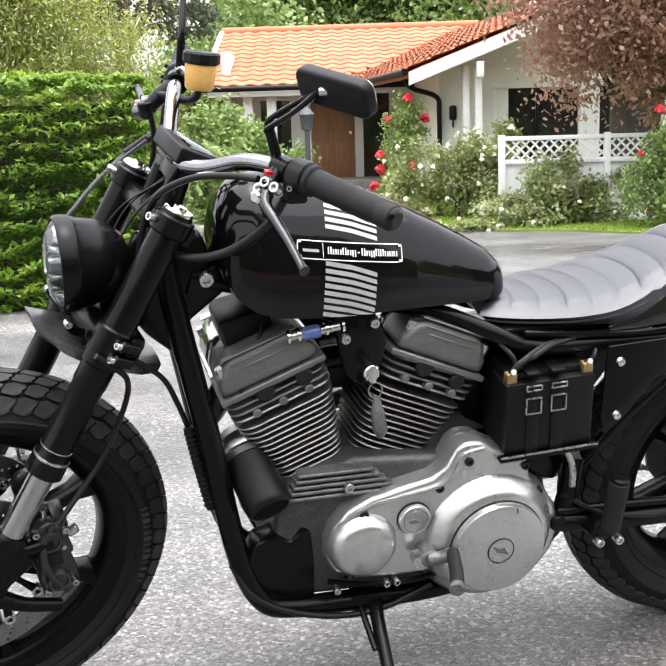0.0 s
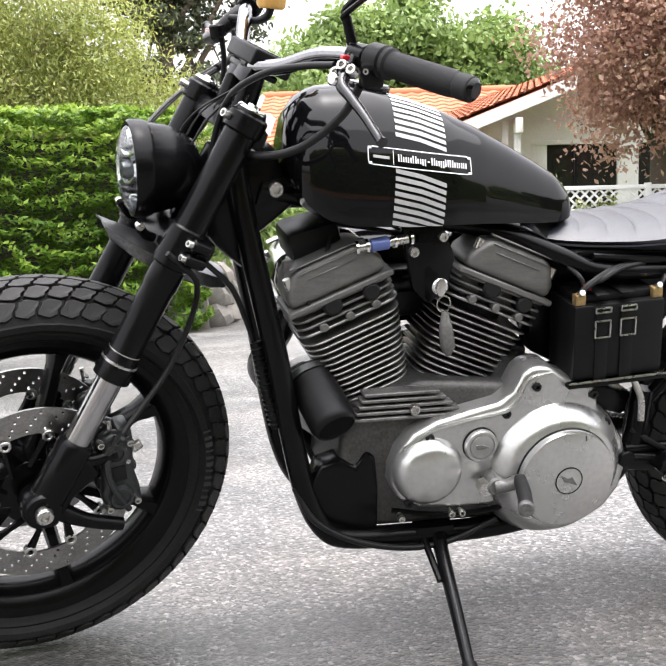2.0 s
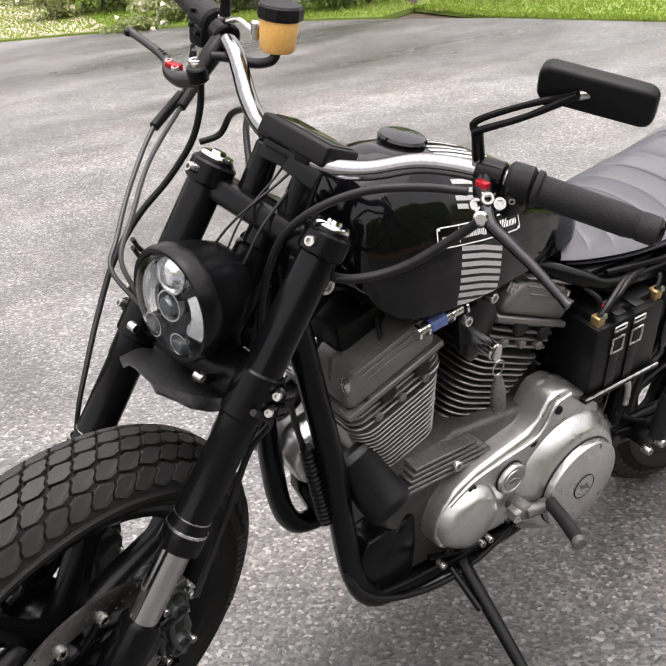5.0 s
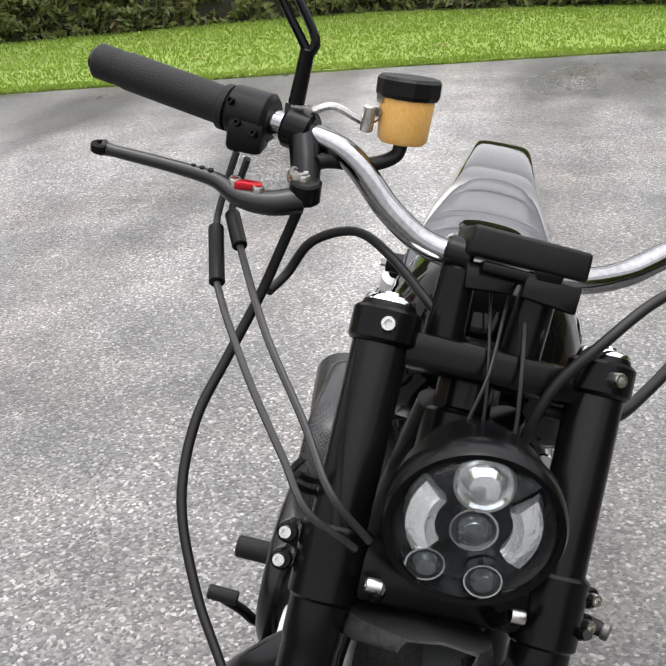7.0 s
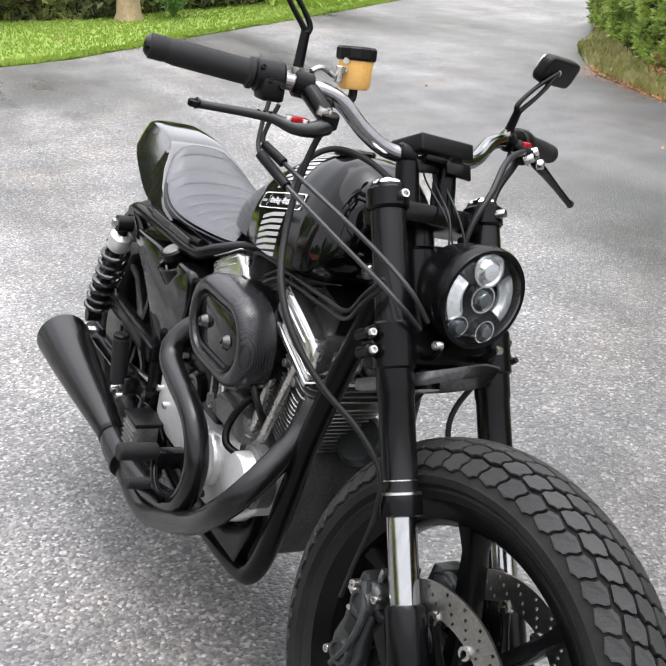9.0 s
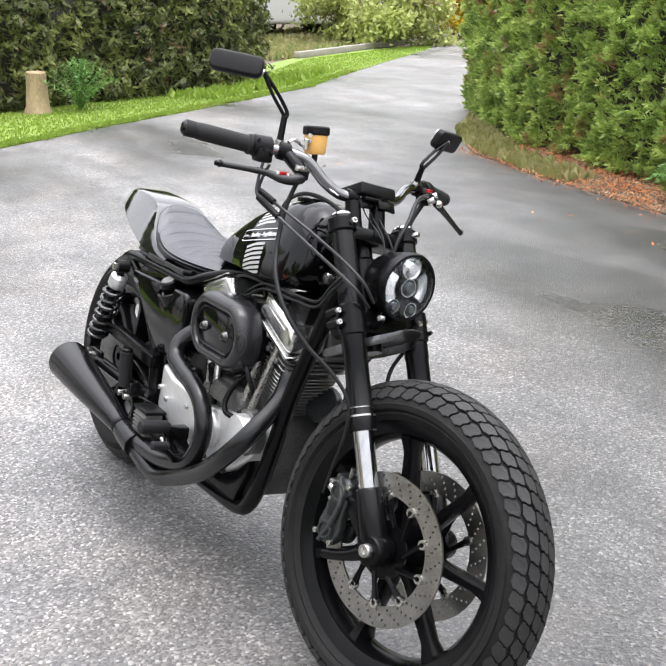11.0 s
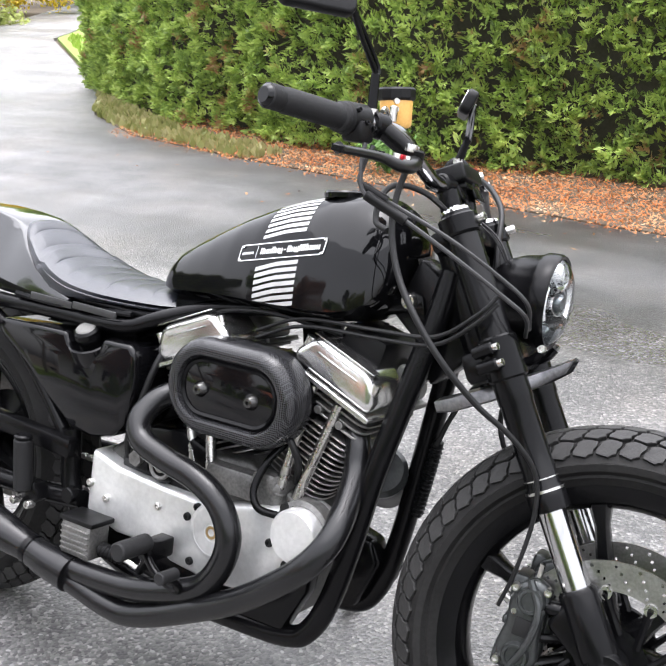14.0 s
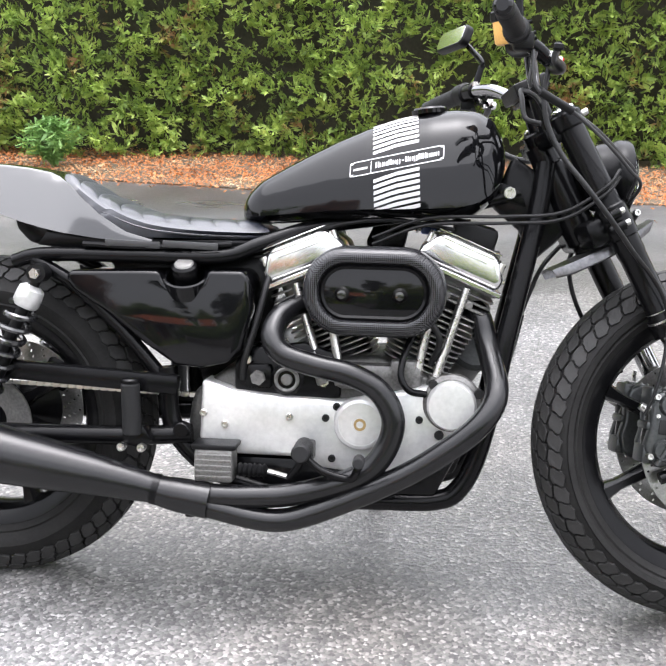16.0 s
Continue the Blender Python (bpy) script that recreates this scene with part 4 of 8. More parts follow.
def cyl_frame(sign):
    """Pose with z up the cylinder, y to the left."""
    m = pose(0, 0, 0, 0, 22.5 * sign, 0)
    m.translation = CRANK
    return m


case = slab([(0.155, 0.44), (0.17, 0.39), (0.175, 0.30), (0.14, 0.228), (-0.10, 0.222), (-0.28, 0.235), (-0.33, 0.30), (-0.315, 0.40), (-0.25, 0.45), (-0.13, 0.47), (0.04, 0.485)], -0.095, 0.10, 0.014, 3)
engine = part("engine", case, material("dark_crankcase_alloy", (0.08, 0.079, 0.076), 0.5, metal=0.7, vary=0.4, scale=22, bump=0.3, bump_scale=260), bike, "weathered aluminium V-twin engine case")
for z in range(5):
    part("case_fin", slab([(0.155 - 0.004 * z, 0.428 + 0.0105 * z), (-0.035 + 0.012 * z, 0.428 + 0.0105 * z), (-0.035 + 0.012 * z, 0.434 + 0.0105 * z), (0.155 - 0.004 * z, 0.434 + 0.0105 * z)], 0.09, 0.118, 0.0015, 1), ALU, engine)
bolt((0.055, 0.118, 0.446), (0, 1, 0), 0.009, 0.008, engine)

for sign, label in ((1, "finned front cylinder"), (-1, "finned rear cylinder")):
    m = cyl_frame(sign)
    barrel = lathe([(0, 0.13), (0.048, 0.13), (0.050, 0.15), (0.054, 0.31), (0, 0.31)], (0, 0, 0), (0, 0, 1), 32)
    cyl = part("cylinder", moved(barrel, m), FIN_BLACK, bike, label)
    n = 13
    for k in range(n):
        z = 0.158 + 0.0112 * k
        g = k / (n - 1)
        hw, hy = 0.061 + 0.024 * g, 0.066 + 0.020 * g
        bm = slab(oval(0, 0, hw, hy, 0.032, 5), z - 0.0016, z + 0.0016, 0.0009, 1)
        bm2 = moved(bm, m @ Matrix(((1, 0, 0, 0), (0, 0, 1, 0), (0, 1, 0, 0), (0, 0, 0, 1))))
        part("fin", bm2, FIN_EDGE, cyl)
    # head: fins, ports and bolts
    hd_bm = moved(box((0, 0, 0.333), (0.125, 0.135, 0.055), 0.012, segs=3), m)
    hd_ = part("cylinder_head", hd_bm, HEAD_GREY, bike, "grey cast cylinder head")
    for k in range(4):
        z = 0.312 + 0.0125 * k
        bm = slab(oval(0, 0, 0.086, 0.088, 0.022, 4), z - 0.002, z + 0.002, 0.001, 1)
        part("head_fin", moved(bm, m @ Matrix(((1, 0, 0, 0), (0, 0, 1, 0), (0, 1, 0, 0), (0, 0, 0, 1)))), HEAD_GREY if k else FIN_EDGE, hd_)
    for x in (-0.045, 0.0, 0.045):
        for sy in (1, -1):
            part("head_bolt", moved(rod((x, 0.080 * sy, 0.318), (x, 0.094 * sy, 0.318), 0.0072, segs=14, bevel=0.001), m), ALU, hd_)
    part("head_boss", moved(rod((0.02, 0.05, 0.345), (0.02, 0.094, 0.345), 0.016, segs=20, bevel=0.004), m), FIN_BLACK, hd_)
    part("head_boss", moved(rod((-0.045, 0.05, 0.34), (-0.045, 0.094, 0.34), 0.014, segs=16, bevel=0.003), m), FIN_BLACK, hd_)
    # rocker box: lower and upper halves, grey left of the middle, bright right
    for sy, mat, lab in ((1, HEAD_GREY, "grey painted rocker cover"), (-1, POLISHED, "bright alloy rocker cover")):
        y0, y1 = (0.003, 0.092) if sy > 0 else (-0.100, -0.003)
        out = [(-0.082, 0.362), (-0.080, 0.385), (-0.064, 0.412), (-0.048, 0.424), (0.050, 0.424), (0.066, 0.412), (0.082, 0.385), (0.084, 0.362)]
        rk = part("rocker_cover", moved(slab(out, y0, y1, 0.013, 4), m), mat, bike, lab)
        part("cover_flange", moved(slab([(-0.088, 0.352), (-0.088, 0.362), (0.090, 0.362), (0.090, 0.352)], y0 * 1.04, y1 * 1.03, 0.002, 1), m), mat, rk)
        for k in range(3):
            x0 = -0.062 + 0.01 * k
            part("cover_rib", moved(slab([(x0, 0.424 - 0.012 * k), (x0, 0.4265 - 0.012 * k), (0.062 - 0.01 * k, 0.4265 - 0.012 * k), (0.062 - 0.01 * k, 0.424 - 0.012 * k)], y1 - 0.012 * 0 - 0.004 * (2 - k) if sy > 0 else y0 - 0.001 * k, (y1 + 0.002) if sy > 0 else y0 + 0.02, 0.0008, 1), m), mat, rk)
        for x in (-0.07, 0.07):
            part("cover_bolt", moved(rod((x, (y1 - 0.012) if sy > 0 else (y0 + 0.012), 0.395), (x, (y1 - 0.012) if sy > 0 else (y0 + 0.012), 0.412), 0.007, segs=10), m), STEEL, rk)
    # push-rod tubes on the right
    for x in (0.028, -0.028):
        a, b = m @ Vector((x, -0.088, 0.345)), CRANK + Vector((0.085 * sign + x * 0.6, -0.105, 0.125))
        pt = part("pushrod_tube", rod(a, b, 0.0085, segs=14), STEEL, bike, "steel push-rod tube")
        part("tube_cup", rod(b + (a - b) * 0.10, b - (a - b) * 0.02, 0.0125, segs=14, bevel=0.002), ALU, pt)

# carburettor, intake and ignition between the cylinders
part("carburettor", box((0.035, -0.055, 0.60), (0.075, 0.09, 0.085), 0.014), MATT_BLACK, bike, "black carburettor")
part("intake_manifold", tube([(0.135, -0.01, 0.60), (0.07, 0.0, 0.625), (0.035, 0.0, 0.628), (0.0, 0.0, 0.625), (-0.065, -0.01, 0.60)], 0.021, 14, 5), SATIN_BLACK, bike)
mount = slab([(0.075, 0.69), (0.085, 0.74), (0.02, 0.745), (-0.005, 0.69), (0.005, 0.635), (0.035, 0.615), (0.062, 0.64)], 0.085, 0.10, 0.004)
mnt = part("engine_mount", mount, SATIN_BLACK, bike, "black top engine bracket")
for x, z in ((0.066, 0.702), (0.02, 0.725)):
    bolt((x, 0.102, z), (0, 1, 0), 0.008, 0.008, mnt)
key = part("ignition_lock", rod((0.031, 0.095, 0.655), (0.031, 0.138, 0.654), 0.0135, segs=20, bevel=0.002), CHROME, bike, "chrome ignition lock")
part("key", slab([(0.027, 0.668), (0.035, 0.668), (0.040, 0.650), (0.034, 0.640), (0.026, 0.642), (0.023, 0.655)], 0.139, 0.142, 0.0006), STEEL, key, "steel ignition key")
bm = bmesh.new()
for k in range(20):
    a, b = 2 * math.pi * k / 20, 2 * math.pi * (k + 1) / 20
    rod((0.026 + 0.011 * math.cos(a), 0.142, 0.628 + 0.013 * math.sin(a)), (0.026 + 0.011 * math.cos(b), 0.142, 0.628 + 0.013 * math.sin(b)), 0.0013, segs=6, bm=bm)
part("key_ring", bm, STEEL, key)
part("key_fob", tube([(0.024, 0.143, 0.616), (0.021, 0.145, 0.590), (0.016, 0.146, 0.560), (0.014, 0.146, 0.545)], [0.005, 0.011, 0.012, 0.004], 10, 4), ALU, key, "worn leather-grey key fob")
fuel = part("fuel_line", rod((0.155, 0.098, 0.710), (0.075, 0.098, 0.722), 0.0075, segs=12), STEEL, bike, "clear inline fuel filter and line")
part("filter", rod((0.135, 0.098, 0.713), (0.105, 0.098, 0.717), 0.0105, segs=14, bevel=0.002), material("blue_tinted_filter", (0.10, 0.14, 0.36), 0.2, vary=0.2), fuel, "blue-tinted filter bowl")
for x in (0.158, 0.142, 0.098, 0.072):
    part("hose_clip", rod((x, 0.098, 0.7096 + (0.158 - x) * 0.15), (x - 0.004, 0.098, 0.710 + (0.158 - x) * 0.15), 0.0115, segs=12), CHROME, fuel)
part("petcock", box((0.055, 0.085, 0.722), (0.035, 0.03, 0.03), 0.008), MATT_BLACK, bike)
part("ignition_coil", box((0.205, -0.005, 0.700), (0.085, 0.11, 0.065), 0.012, pose(0, 0, 0, 0, 15, 0)), MATT_BLACK, bike, "black ignition coil under the tank")
part("coil_bracket", box((0.235, 0.045, 0.655), (0.05, 0.012, 0.05), 0.004), ALU, bike)
for k, pts in enumerate((((0.185, 0.05, 0.72), (0.20, 0.075, 0.69), (0.235, 0.08, 0.66), (0.225, 0.088, 0.62)), ((0.20, 0.03, 0.735), (0.12, 0.06, 0.73), (0.06, 0.07, 0.715)), ((0.17, -0.06, 0.72), (0.05, -0.085, 0.735), (-0.06, -0.07, 0.72), (-0.12, -0.05, 0.69)))):
    part("ignition_lead", tube(pts, 0.0038, 8, 6), CABLE, bike)

# primary cover on the left
outline = [(0.093, 0.322), (0.092, 0.350), (0.082, 0.380), (0.060, 0.408), (0.022, 0.428), (-0.03, 0.441), (-0.085, 0.453), (-0.108, 0.470), (-0.122, 0.500), (-0.138, 0.512), (-0.168, 0.512), (-0.19, 0.496), (-0.235, 0.478), (-0.258, 0.468),
           (-0.264, 0.432), (-0.292, 0.405), (-0.318, 0.372), (-0.330, 0.325), (-0.322, 0.280), (-0.298, 0.245), (-0.262, 0.222), (-0.215, 0.216), (-0.170, 0.240), (-0.14, 0.258), (-0.08, 0.266), (-0.02, 0.270), (0.045, 0.276), (0.080, 0.295)]
primary = part("primary_cover", slab(outline, 0.07, 0.138, 0.011, 4), SILVER, bike, "silver painted primary drive cover")
part("cover_rim", slab([(x * 1.008 - 0.003 * 0, z) for x, z in outline], 0.088, 0.104, 0.003, 1), ALU, primary)
part("clutch_dome", lathe([(0.128, 0.0), (0.124, 0.010), (0.112, 0.030), (0.100, 0.044), (0.092, 0.050), (0.0, 0.050)], (-0.194, 0.118, 0.329), (0, 1, 0.0), 56), SILVER, primary)
derby = part("derby_cover", lathe([(0.0845, -0.002), (0.0845, 0.010), (0.0825, 0.0145), (0.079, 0.016), (0.024, 0.0185), (0.0235, 0.0175), (0.0225, 0.0175), (0.022, 0.0195), (0, 0.0200)], (-0.196, 0.168, 0.328), (0, 1, 0), 64), SILVER, primary, "round satin clutch cover")
part("derby_groove", lathe([(0.0845, 0.0), (0.0862, 0.0), (0.0862, 0.004), (0.0845, 0.004)], (-0.196, 0.167, 0.328), (0, 1, 0), 64), FIN_BLACK, derby)
part("groove_ring", lathe([(0.0228, 0.0198), (0.0242, 0.0198), (0.0242, 0.0188), (0.0228, 0.0188), (0.0228, 0.0198)], (-0.196, 0.168, 0.328), (0, 1, 0), 40), FIN_BLACK, derby)
part("emblem", slab([(-0.211, 0.319), (-0.201, 0.335), (-0.193, 0.333), (-0.179, 0.340), (-0.187, 0.327), (-0.197, 0.324)], 0.1878, 0.1892, 0.0004, 1), ALU, derby, "small plain plug emblem")
part("timing_mark", slab([(-0.222, 0.396), (-0.2205, 0.405), (-0.219, 0.405), (-0.2205, 0.396)], 0.183, 0.185, 0), FIN_BLACK, derby)
part("alternator_dome", lathe([(0.060, 0.0), (0.056, 0.012), (0.049, 0.022), (0.042, 0.027), (0.0, 0.030)], (0.032, 0.134, 0.344), (0, 1, 0), 44), SILVER, primary)
insp = part("inspection_plug", lathe([(0.028, 0), (0.028, 0.009), (0.026, 0.012), (0.0225, 0.0125), (0.0215, 0.0105), (0.020, 0.0105), (0.019, 0.013), (0, 0.0135)], (-0.054, 0.137, 0.384), (0, 1, 0), 36), SILVER, primary, "round slotted inspection plug")
part("plug_ring", lathe([(0.0280, 0.001), (0.0296, 0.001), (0.0296, 0.004), (0.0280, 0.004)], (-0.054, 0.137, 0.384), (0, 1, 0), 36), FIN_BLACK, insp)
part("emblem", slab([(-0.066, 0.383), (-0.052, 0.389), (-0.042, 0.387), (-0.044, 0.381), (-0.056, 0.380)], 0.150, 0.1515, 0.0004, 1), ALU, insp, "small plain plug emblem")
for x, z in ((0.033, 0.402), (-0.097, 0.434), (-0.146, 0.478), (-0.250, 0.458), (-0.279, 0.405), (0.080, 0.334), (-0.318, 0.33), (0.062, 0.288)):
    b_ = part("socket_bolt", lathe([(0, 0.004), (0.0035, 0.004), (0.0035, 0.009), (0.0065, 0.009), (0.0075, 0.008), (0.0078, 0.0)], (x, 0.134, z), (0, 1, 0), 14), FIN_BLACK, primary)
ridge = tube([(0.075, 0.137, 0.385), (0.03, 0.139, 0.414), (-0.03, 0.140, 0.428), (-0.095, 0.141, 0.440), (-0.12, 0.141, 0.462), (-0.135, 0.140, 0.492), (-0.17, 0.139, 0.500)], 0.0035, 8, 5)
part("cover_ridge", ridge, SILVER, primary)
# gear lever and peg
sh = rod((-0.075, 0.13, 0.322), (-0.075, 0.175, 0.322), 0.016, segs=20, bevel=0.003)
join(sh, tube([(-0.075, 0.170, 0.322), (-0.092, 0.178, 0.326), (-0.108, 0.186, 0.336)], [0.013, 0.011, 0.012], 10, 4))
shift = part("gear_lever", sh, ALU, bike, "worn alloy gear lever")
part("peg", tube([(-0.108, 0.186, 0.338), (-0.098, 0.225, 0.337), (-0.085, 0.262, 0.336), (-0.079, 0.276, 0.336)], [0.011, 0.0115, 0.0115, 0.010], 14, 3), GRIP_RUBBER, shift, "black rubber peg")
part("peg_end", rod((-0.081, 0.270, 0.336), (-0.077, 0.281, 0.336), 0.0128, segs=14, bevel=0.002), ALU, shift)
part("shift_nut", rod((-0.060, 0.150, 0.318), (-0.058, 0.172, 0.318), 0.0125, segs=6), STEEL, shift)
part("shift_rod", tube([(0.085, 0.12, 0.268), (0.02, 0.135, 0.262), (-0.06, 0.14, 0.262), (-0.12, 0.145, 0.275)], 0.005, 8, 4), SATIN_BLACK, bike)
for x in (0.075, -0.012, -0.03):
    bolt((x, 0.14, 0.264), (0, 1, 0), 0.006, 0.008, shift)
part("brake_line", tube([(0.245, 0.10, 0.315), (0.215, 0.118, 0.262), (0.15, 0.125, 0.222), (0.06, 0.128, 0.200), (-0.02, 0.128, 0.205), (-0.10, 0.128, 0.238)], 0.0055, 10, 6), CABLE, bike, "black cable looped under the engine")
# front skid plate area and mounts
part("front_mount", slab([(0.222, 0.315), (0.205, 0.352), (0.17, 0.362), (0.145, 0.345), (0.128, 0.372), (0.112, 0.360), (0.104, 0.30), (0.102, 0.225), (0.185, 0.225)], 0.055, 0.108, 0.008), SATIN_BLACK, bike, "black front engine mount")
part("oil_filter", lathe([(0, 0.0), (0.029, 0.0), (0.031, -0.002), (0.034, 0.0), (0.037, 0.006), (0.038, 0.012), (0.038, 0.085), (0.040, 0.088), (0.040, 0.094), (0, 0.094)], (0.187, 0.128, 0.428), (0.26, -0.80, 0.54), 36), MATT_BLACK, bike, "black cylindrical canister by the front cylinder")
part("canister_base", lathe([(0, 0.092), (0.045, 0.092), (0.046, 0.102), (0.038, 0.110), (0, 0.110)], (0.187, 0.128, 0.428), (0.26, -0.80, 0.54), 30), CALIPER, bike)
part("cable_spring", tube([(0.304, 0.062, 0.555), (0.297, 0.066, 0.52), (0.286, 0.074, 0.47), (0.272, 0.080, 0.415)], 0.0095, 10, 6), MATT_BLACK, bike, "ribbed black cable sleeve")
bm = bmesh.new()
for k in range(16):
    p = Vector((0.302, 0.063, 0.545)).lerp(Vector((0.274, 0.079, 0.422)), k / 15)
    lathe([(0.009, -0.0018), (0.0118, 0), (0.009, 0.0018)], p, (0.2, -0.1, 0.97), 12, bm)
part("sleeve_rib", bm, MATT_BLACK, bike, kind="stuff")
part("clutch_cable_lower", tube([(0.39, 0.11, 0.70), (0.345, 0.075, 0.65), (0.322, 0.058, 0.60), (0.304, 0.056, 0.55)], 0.0045, 8, 6), CABLE, bike)

# cam cover on the right
cam_out = [(-0.290, 0.432), (-0.262, 0.424), (-0.225, 0.412), (-0.12, 0.404), (-0.02, 0.400), (0.06, 0.418), (0.13, 0.435), (0.172, 0.448), (0.212, 0.430), (0.224, 0.395), (0.206, 0.352), (0.150, 0.308), (0.085, 0.272), (0.0, 0.265), (-0.09, 0.275), (-0.12, 0.290), (-0.22, 0.290), (-0.295, 0.312)]
camc = part("cam_cover", slab(cam_out, -0.126, -0.06, 0.010, 3), BRIGHT_ALU, bike, "bright alloy cam cover")
part("timer_ring", lathe([(0.050, 0), (0.049, 0.010), (0.046, 0.014), (0.040, 0.0155), (0.0395, 0.0148), (0.016, 0.016), (0.0155, 0.0145), (0.0125, 0.0145), (0.012, 0.0165), (0.006, 0.0165), (0.0055, 0.015), (0, 0.015)], (0.010, -0.126, 0.361), (0, -1, 0), 48), BRIGHT_ALU, camc, "round alloy timer cover")
part("timer_emblem", lathe([(0.0065, 0.0), (0.0115, 0.0), (0.0115, 0.0012), (0.0065, 0.0012)], (0.010, -0.1415, 0.361), (0, -1, 0), 24), BRASS, camc)
part("gear_case_cap", lathe([(0.046, -0.02), (0.045, 0.022), (0.041, 0.028), (0, 0.030)], (0.176, -0.125, 0.403), (0, -1, 0), 40), BRIGHT_ALU, camc, "round alloy generator cap")
part("cap_flange", lathe([(0.053, -0.02), (0.053, 0.004), (0.045, 0.008)], (0.176, -0.122, 0.405), (0, -1, 0), 32), ALU, camc)
for x, z in ((0.142, 0.438), (0.224, 0.424), (0.155, 0.345)):
    part("cap_bolt", lathe([(0, 0.010), (0.004, 0.010), (0.008, 0.010), (0.009, 0.006), (0.009, -0.01)], (x, -0.122, z), (0, -1, 0), 14), FIN_BLACK, camc)
for x, z in ((-0.245, 0.348), (-0.123, 0.367), (-0.286, 0.368), (-0.055, 0.368), (-0.035, 0.390), (0.118, 0.372), (0.005, 0.285), (-0.042, 0.292), (0.108, 0.285)):
    part("socket_bolt", lathe([(0, 0.003), (0.0035, 0.003), (0.0035, 0.007), (0.006, 0.007), (0.007, 0.006), (0.0072, 0.0)], (x, -0.1245, z), (0, -1, 0), 14), STEEL if x < -0.1 else FIN_BLACK, camc)
part("starter_housing", slab([(-0.232, 0.40), (-0.232, 0.462), (-0.205, 0.492), (-0.10, 0.505), (-0.035, 0.485), (-0.03, 0.40)], -0.108, -0.085, 0.008), SATIN_BLACK, bike, "black starter motor housing")
starter = part("starter", rod((-0.130, -0.09, 0.436), (-0.130, -0.122, 0.436), 0.031, segs=28, bevel=0.005), SATIN_BLACK, bike, "black starter motor with an alloy end ring")
part("end_ring", lathe([(0.017, 0.0), (0.024, 0.0), (0.024, 0.003), (0.021, 0.005), (0.017, 0.003), (0.017, 0.0)], (-0.130, -0.121, 0.436), (0, -1, 0), 28), ALU, starter)
part("end_boss", rod((-0.130, -0.118, 0.436), (-0.130, -0.126, 0.436), 0.011, segs=16, bevel=0.002), ALU, starter)
solenoid = part("solenoid", box((-0.184, -0.105, 0.440), (0.050, 0.030, 0.046), 0.007), SATIN_BLACK, bike, "black solenoid with a steel nut")
part("terminal_nut", rod((-0.184, -0.118, 0.438), (-0.184, -0.129, 0.438), 0.0145, segs=6), ALU, solenoid)
part("terminal_nut", rod((-0.205, -0.110, 0.470), (-0.205, -0.122, 0.470), 0.008, segs=6), STEEL, solenoid)
part("oil_hose", tube([(-0.214, -0.112, 0.432), (-0.210, -0.120, 0.470), (-0.192, -0.118, 0.530), (-0.176, -0.105, 0.600), (-0.165, -0.08, 0.650)], 0.0065, 10, 6), CABLE, bike, "black oil hose")
part("gearbox_bolt", rod((-0.062, -0.100, 0.432), (-0.062, -0.114, 0.432), 0.009, segs=6), STEEL, bike)
part("oil_pump", box((0.085, -0.10, 0.455), (0.05, 0.035, 0.05), 0.010), ALU, bike)
part("oil_line", tube([(0.128, -0.125, 0.420), (0.098, -0.140, 0.428), (0.082, -0.135, 0.455), (0.090, -0.115, 0.50), (0.105, -0.09, 0.53)], 0.0065, 10, 6), SATIN_BLACK, bike)
part("lifter_block", box((0.04, -0.09, 0.445), (0.16, 0.05, 0.05), 0.012), ALU, bike)

# Black slab added to keep the case dark below the cam cover.
part("dark_case_slab", slab([(0.192, 0.345), (0.190, 0.305), (0.150, 0.226), (-0.20, 0.220), (-0.27, 0.26), (-0.24, 0.285), (-0.11, 0.285), (0.0, 0.262), (0.09, 0.268), (0.150, 0.305)], -0.116, -0.08, 0.006), SATIN_BLACK, bike, "black slab added over the lower crankcase side")

# air cleaner
part("air_cleaner_backplate", slab(oval(0.030, 0.606, 0.122, 0.075, 0.073, 10), -0.125, -0.07, 0.006), SATIN_BLACK, bike)
CARBON = material("carbon_weave", (0.010, 0.010, 0.011), 0.25, vary=0.3, scale=60, spec=0.4)
cn, cl = CARBON.node_tree.nodes, CARBON.node_tree.links
weave, wmap, wtc = cn.new("ShaderNodeTexChecker"), cn.new("ShaderNodeMapping"), cn.new("ShaderNodeTexCoord")
wmap.inputs["Rotation"].default_value = (0, 0.785, 0)
weave.inputs["Scale"].default_value = 400
weave.inputs["Color1"].default_value, weave.inputs["Color2"].default_value = (0.005, 0.005, 0.006, 1), (0.03, 0.03, 0.032, 1)
cl.new(wtc.outputs["Object"], wmap.inputs["Vector"]), cl.new(wmap.outputs[0], weave.inputs["Vector"])
cl.new(weave.outputs["Color"], cn["Principled BSDF"].inputs["Base Color"])
secs = []
for hw, hh, y in ((0.118, 0.070, -0.105), (0.129, 0.0805, -0.110), (0.131, 0.082, -0.128), (0.130, 0.081, -0.148), (0.126, 0.077, -0.160), (0.118, 0.070, -0.168), (0.108, 0.060, -0.170), (0.102, 0.054, -0.167), (0.0985, 0.0505, -0.158)):
    secs.append([(x, y, z) for x, z in oval(0.030, 0.606, hw, hh, min(hh - 0.002, 0.08), 10)])
acl = part("air_cleaner", loft(secs, caps=False), CARBON, bike, "oval black air cleaner with a carbon-look rim")
part("face_plate", slab(oval(0.030, 0.606, 0.099, 0.051, 0.049, 10), -0.160, -0.150, 0.002), GLOSS_BLACK, acl, "gloss black centre plate")
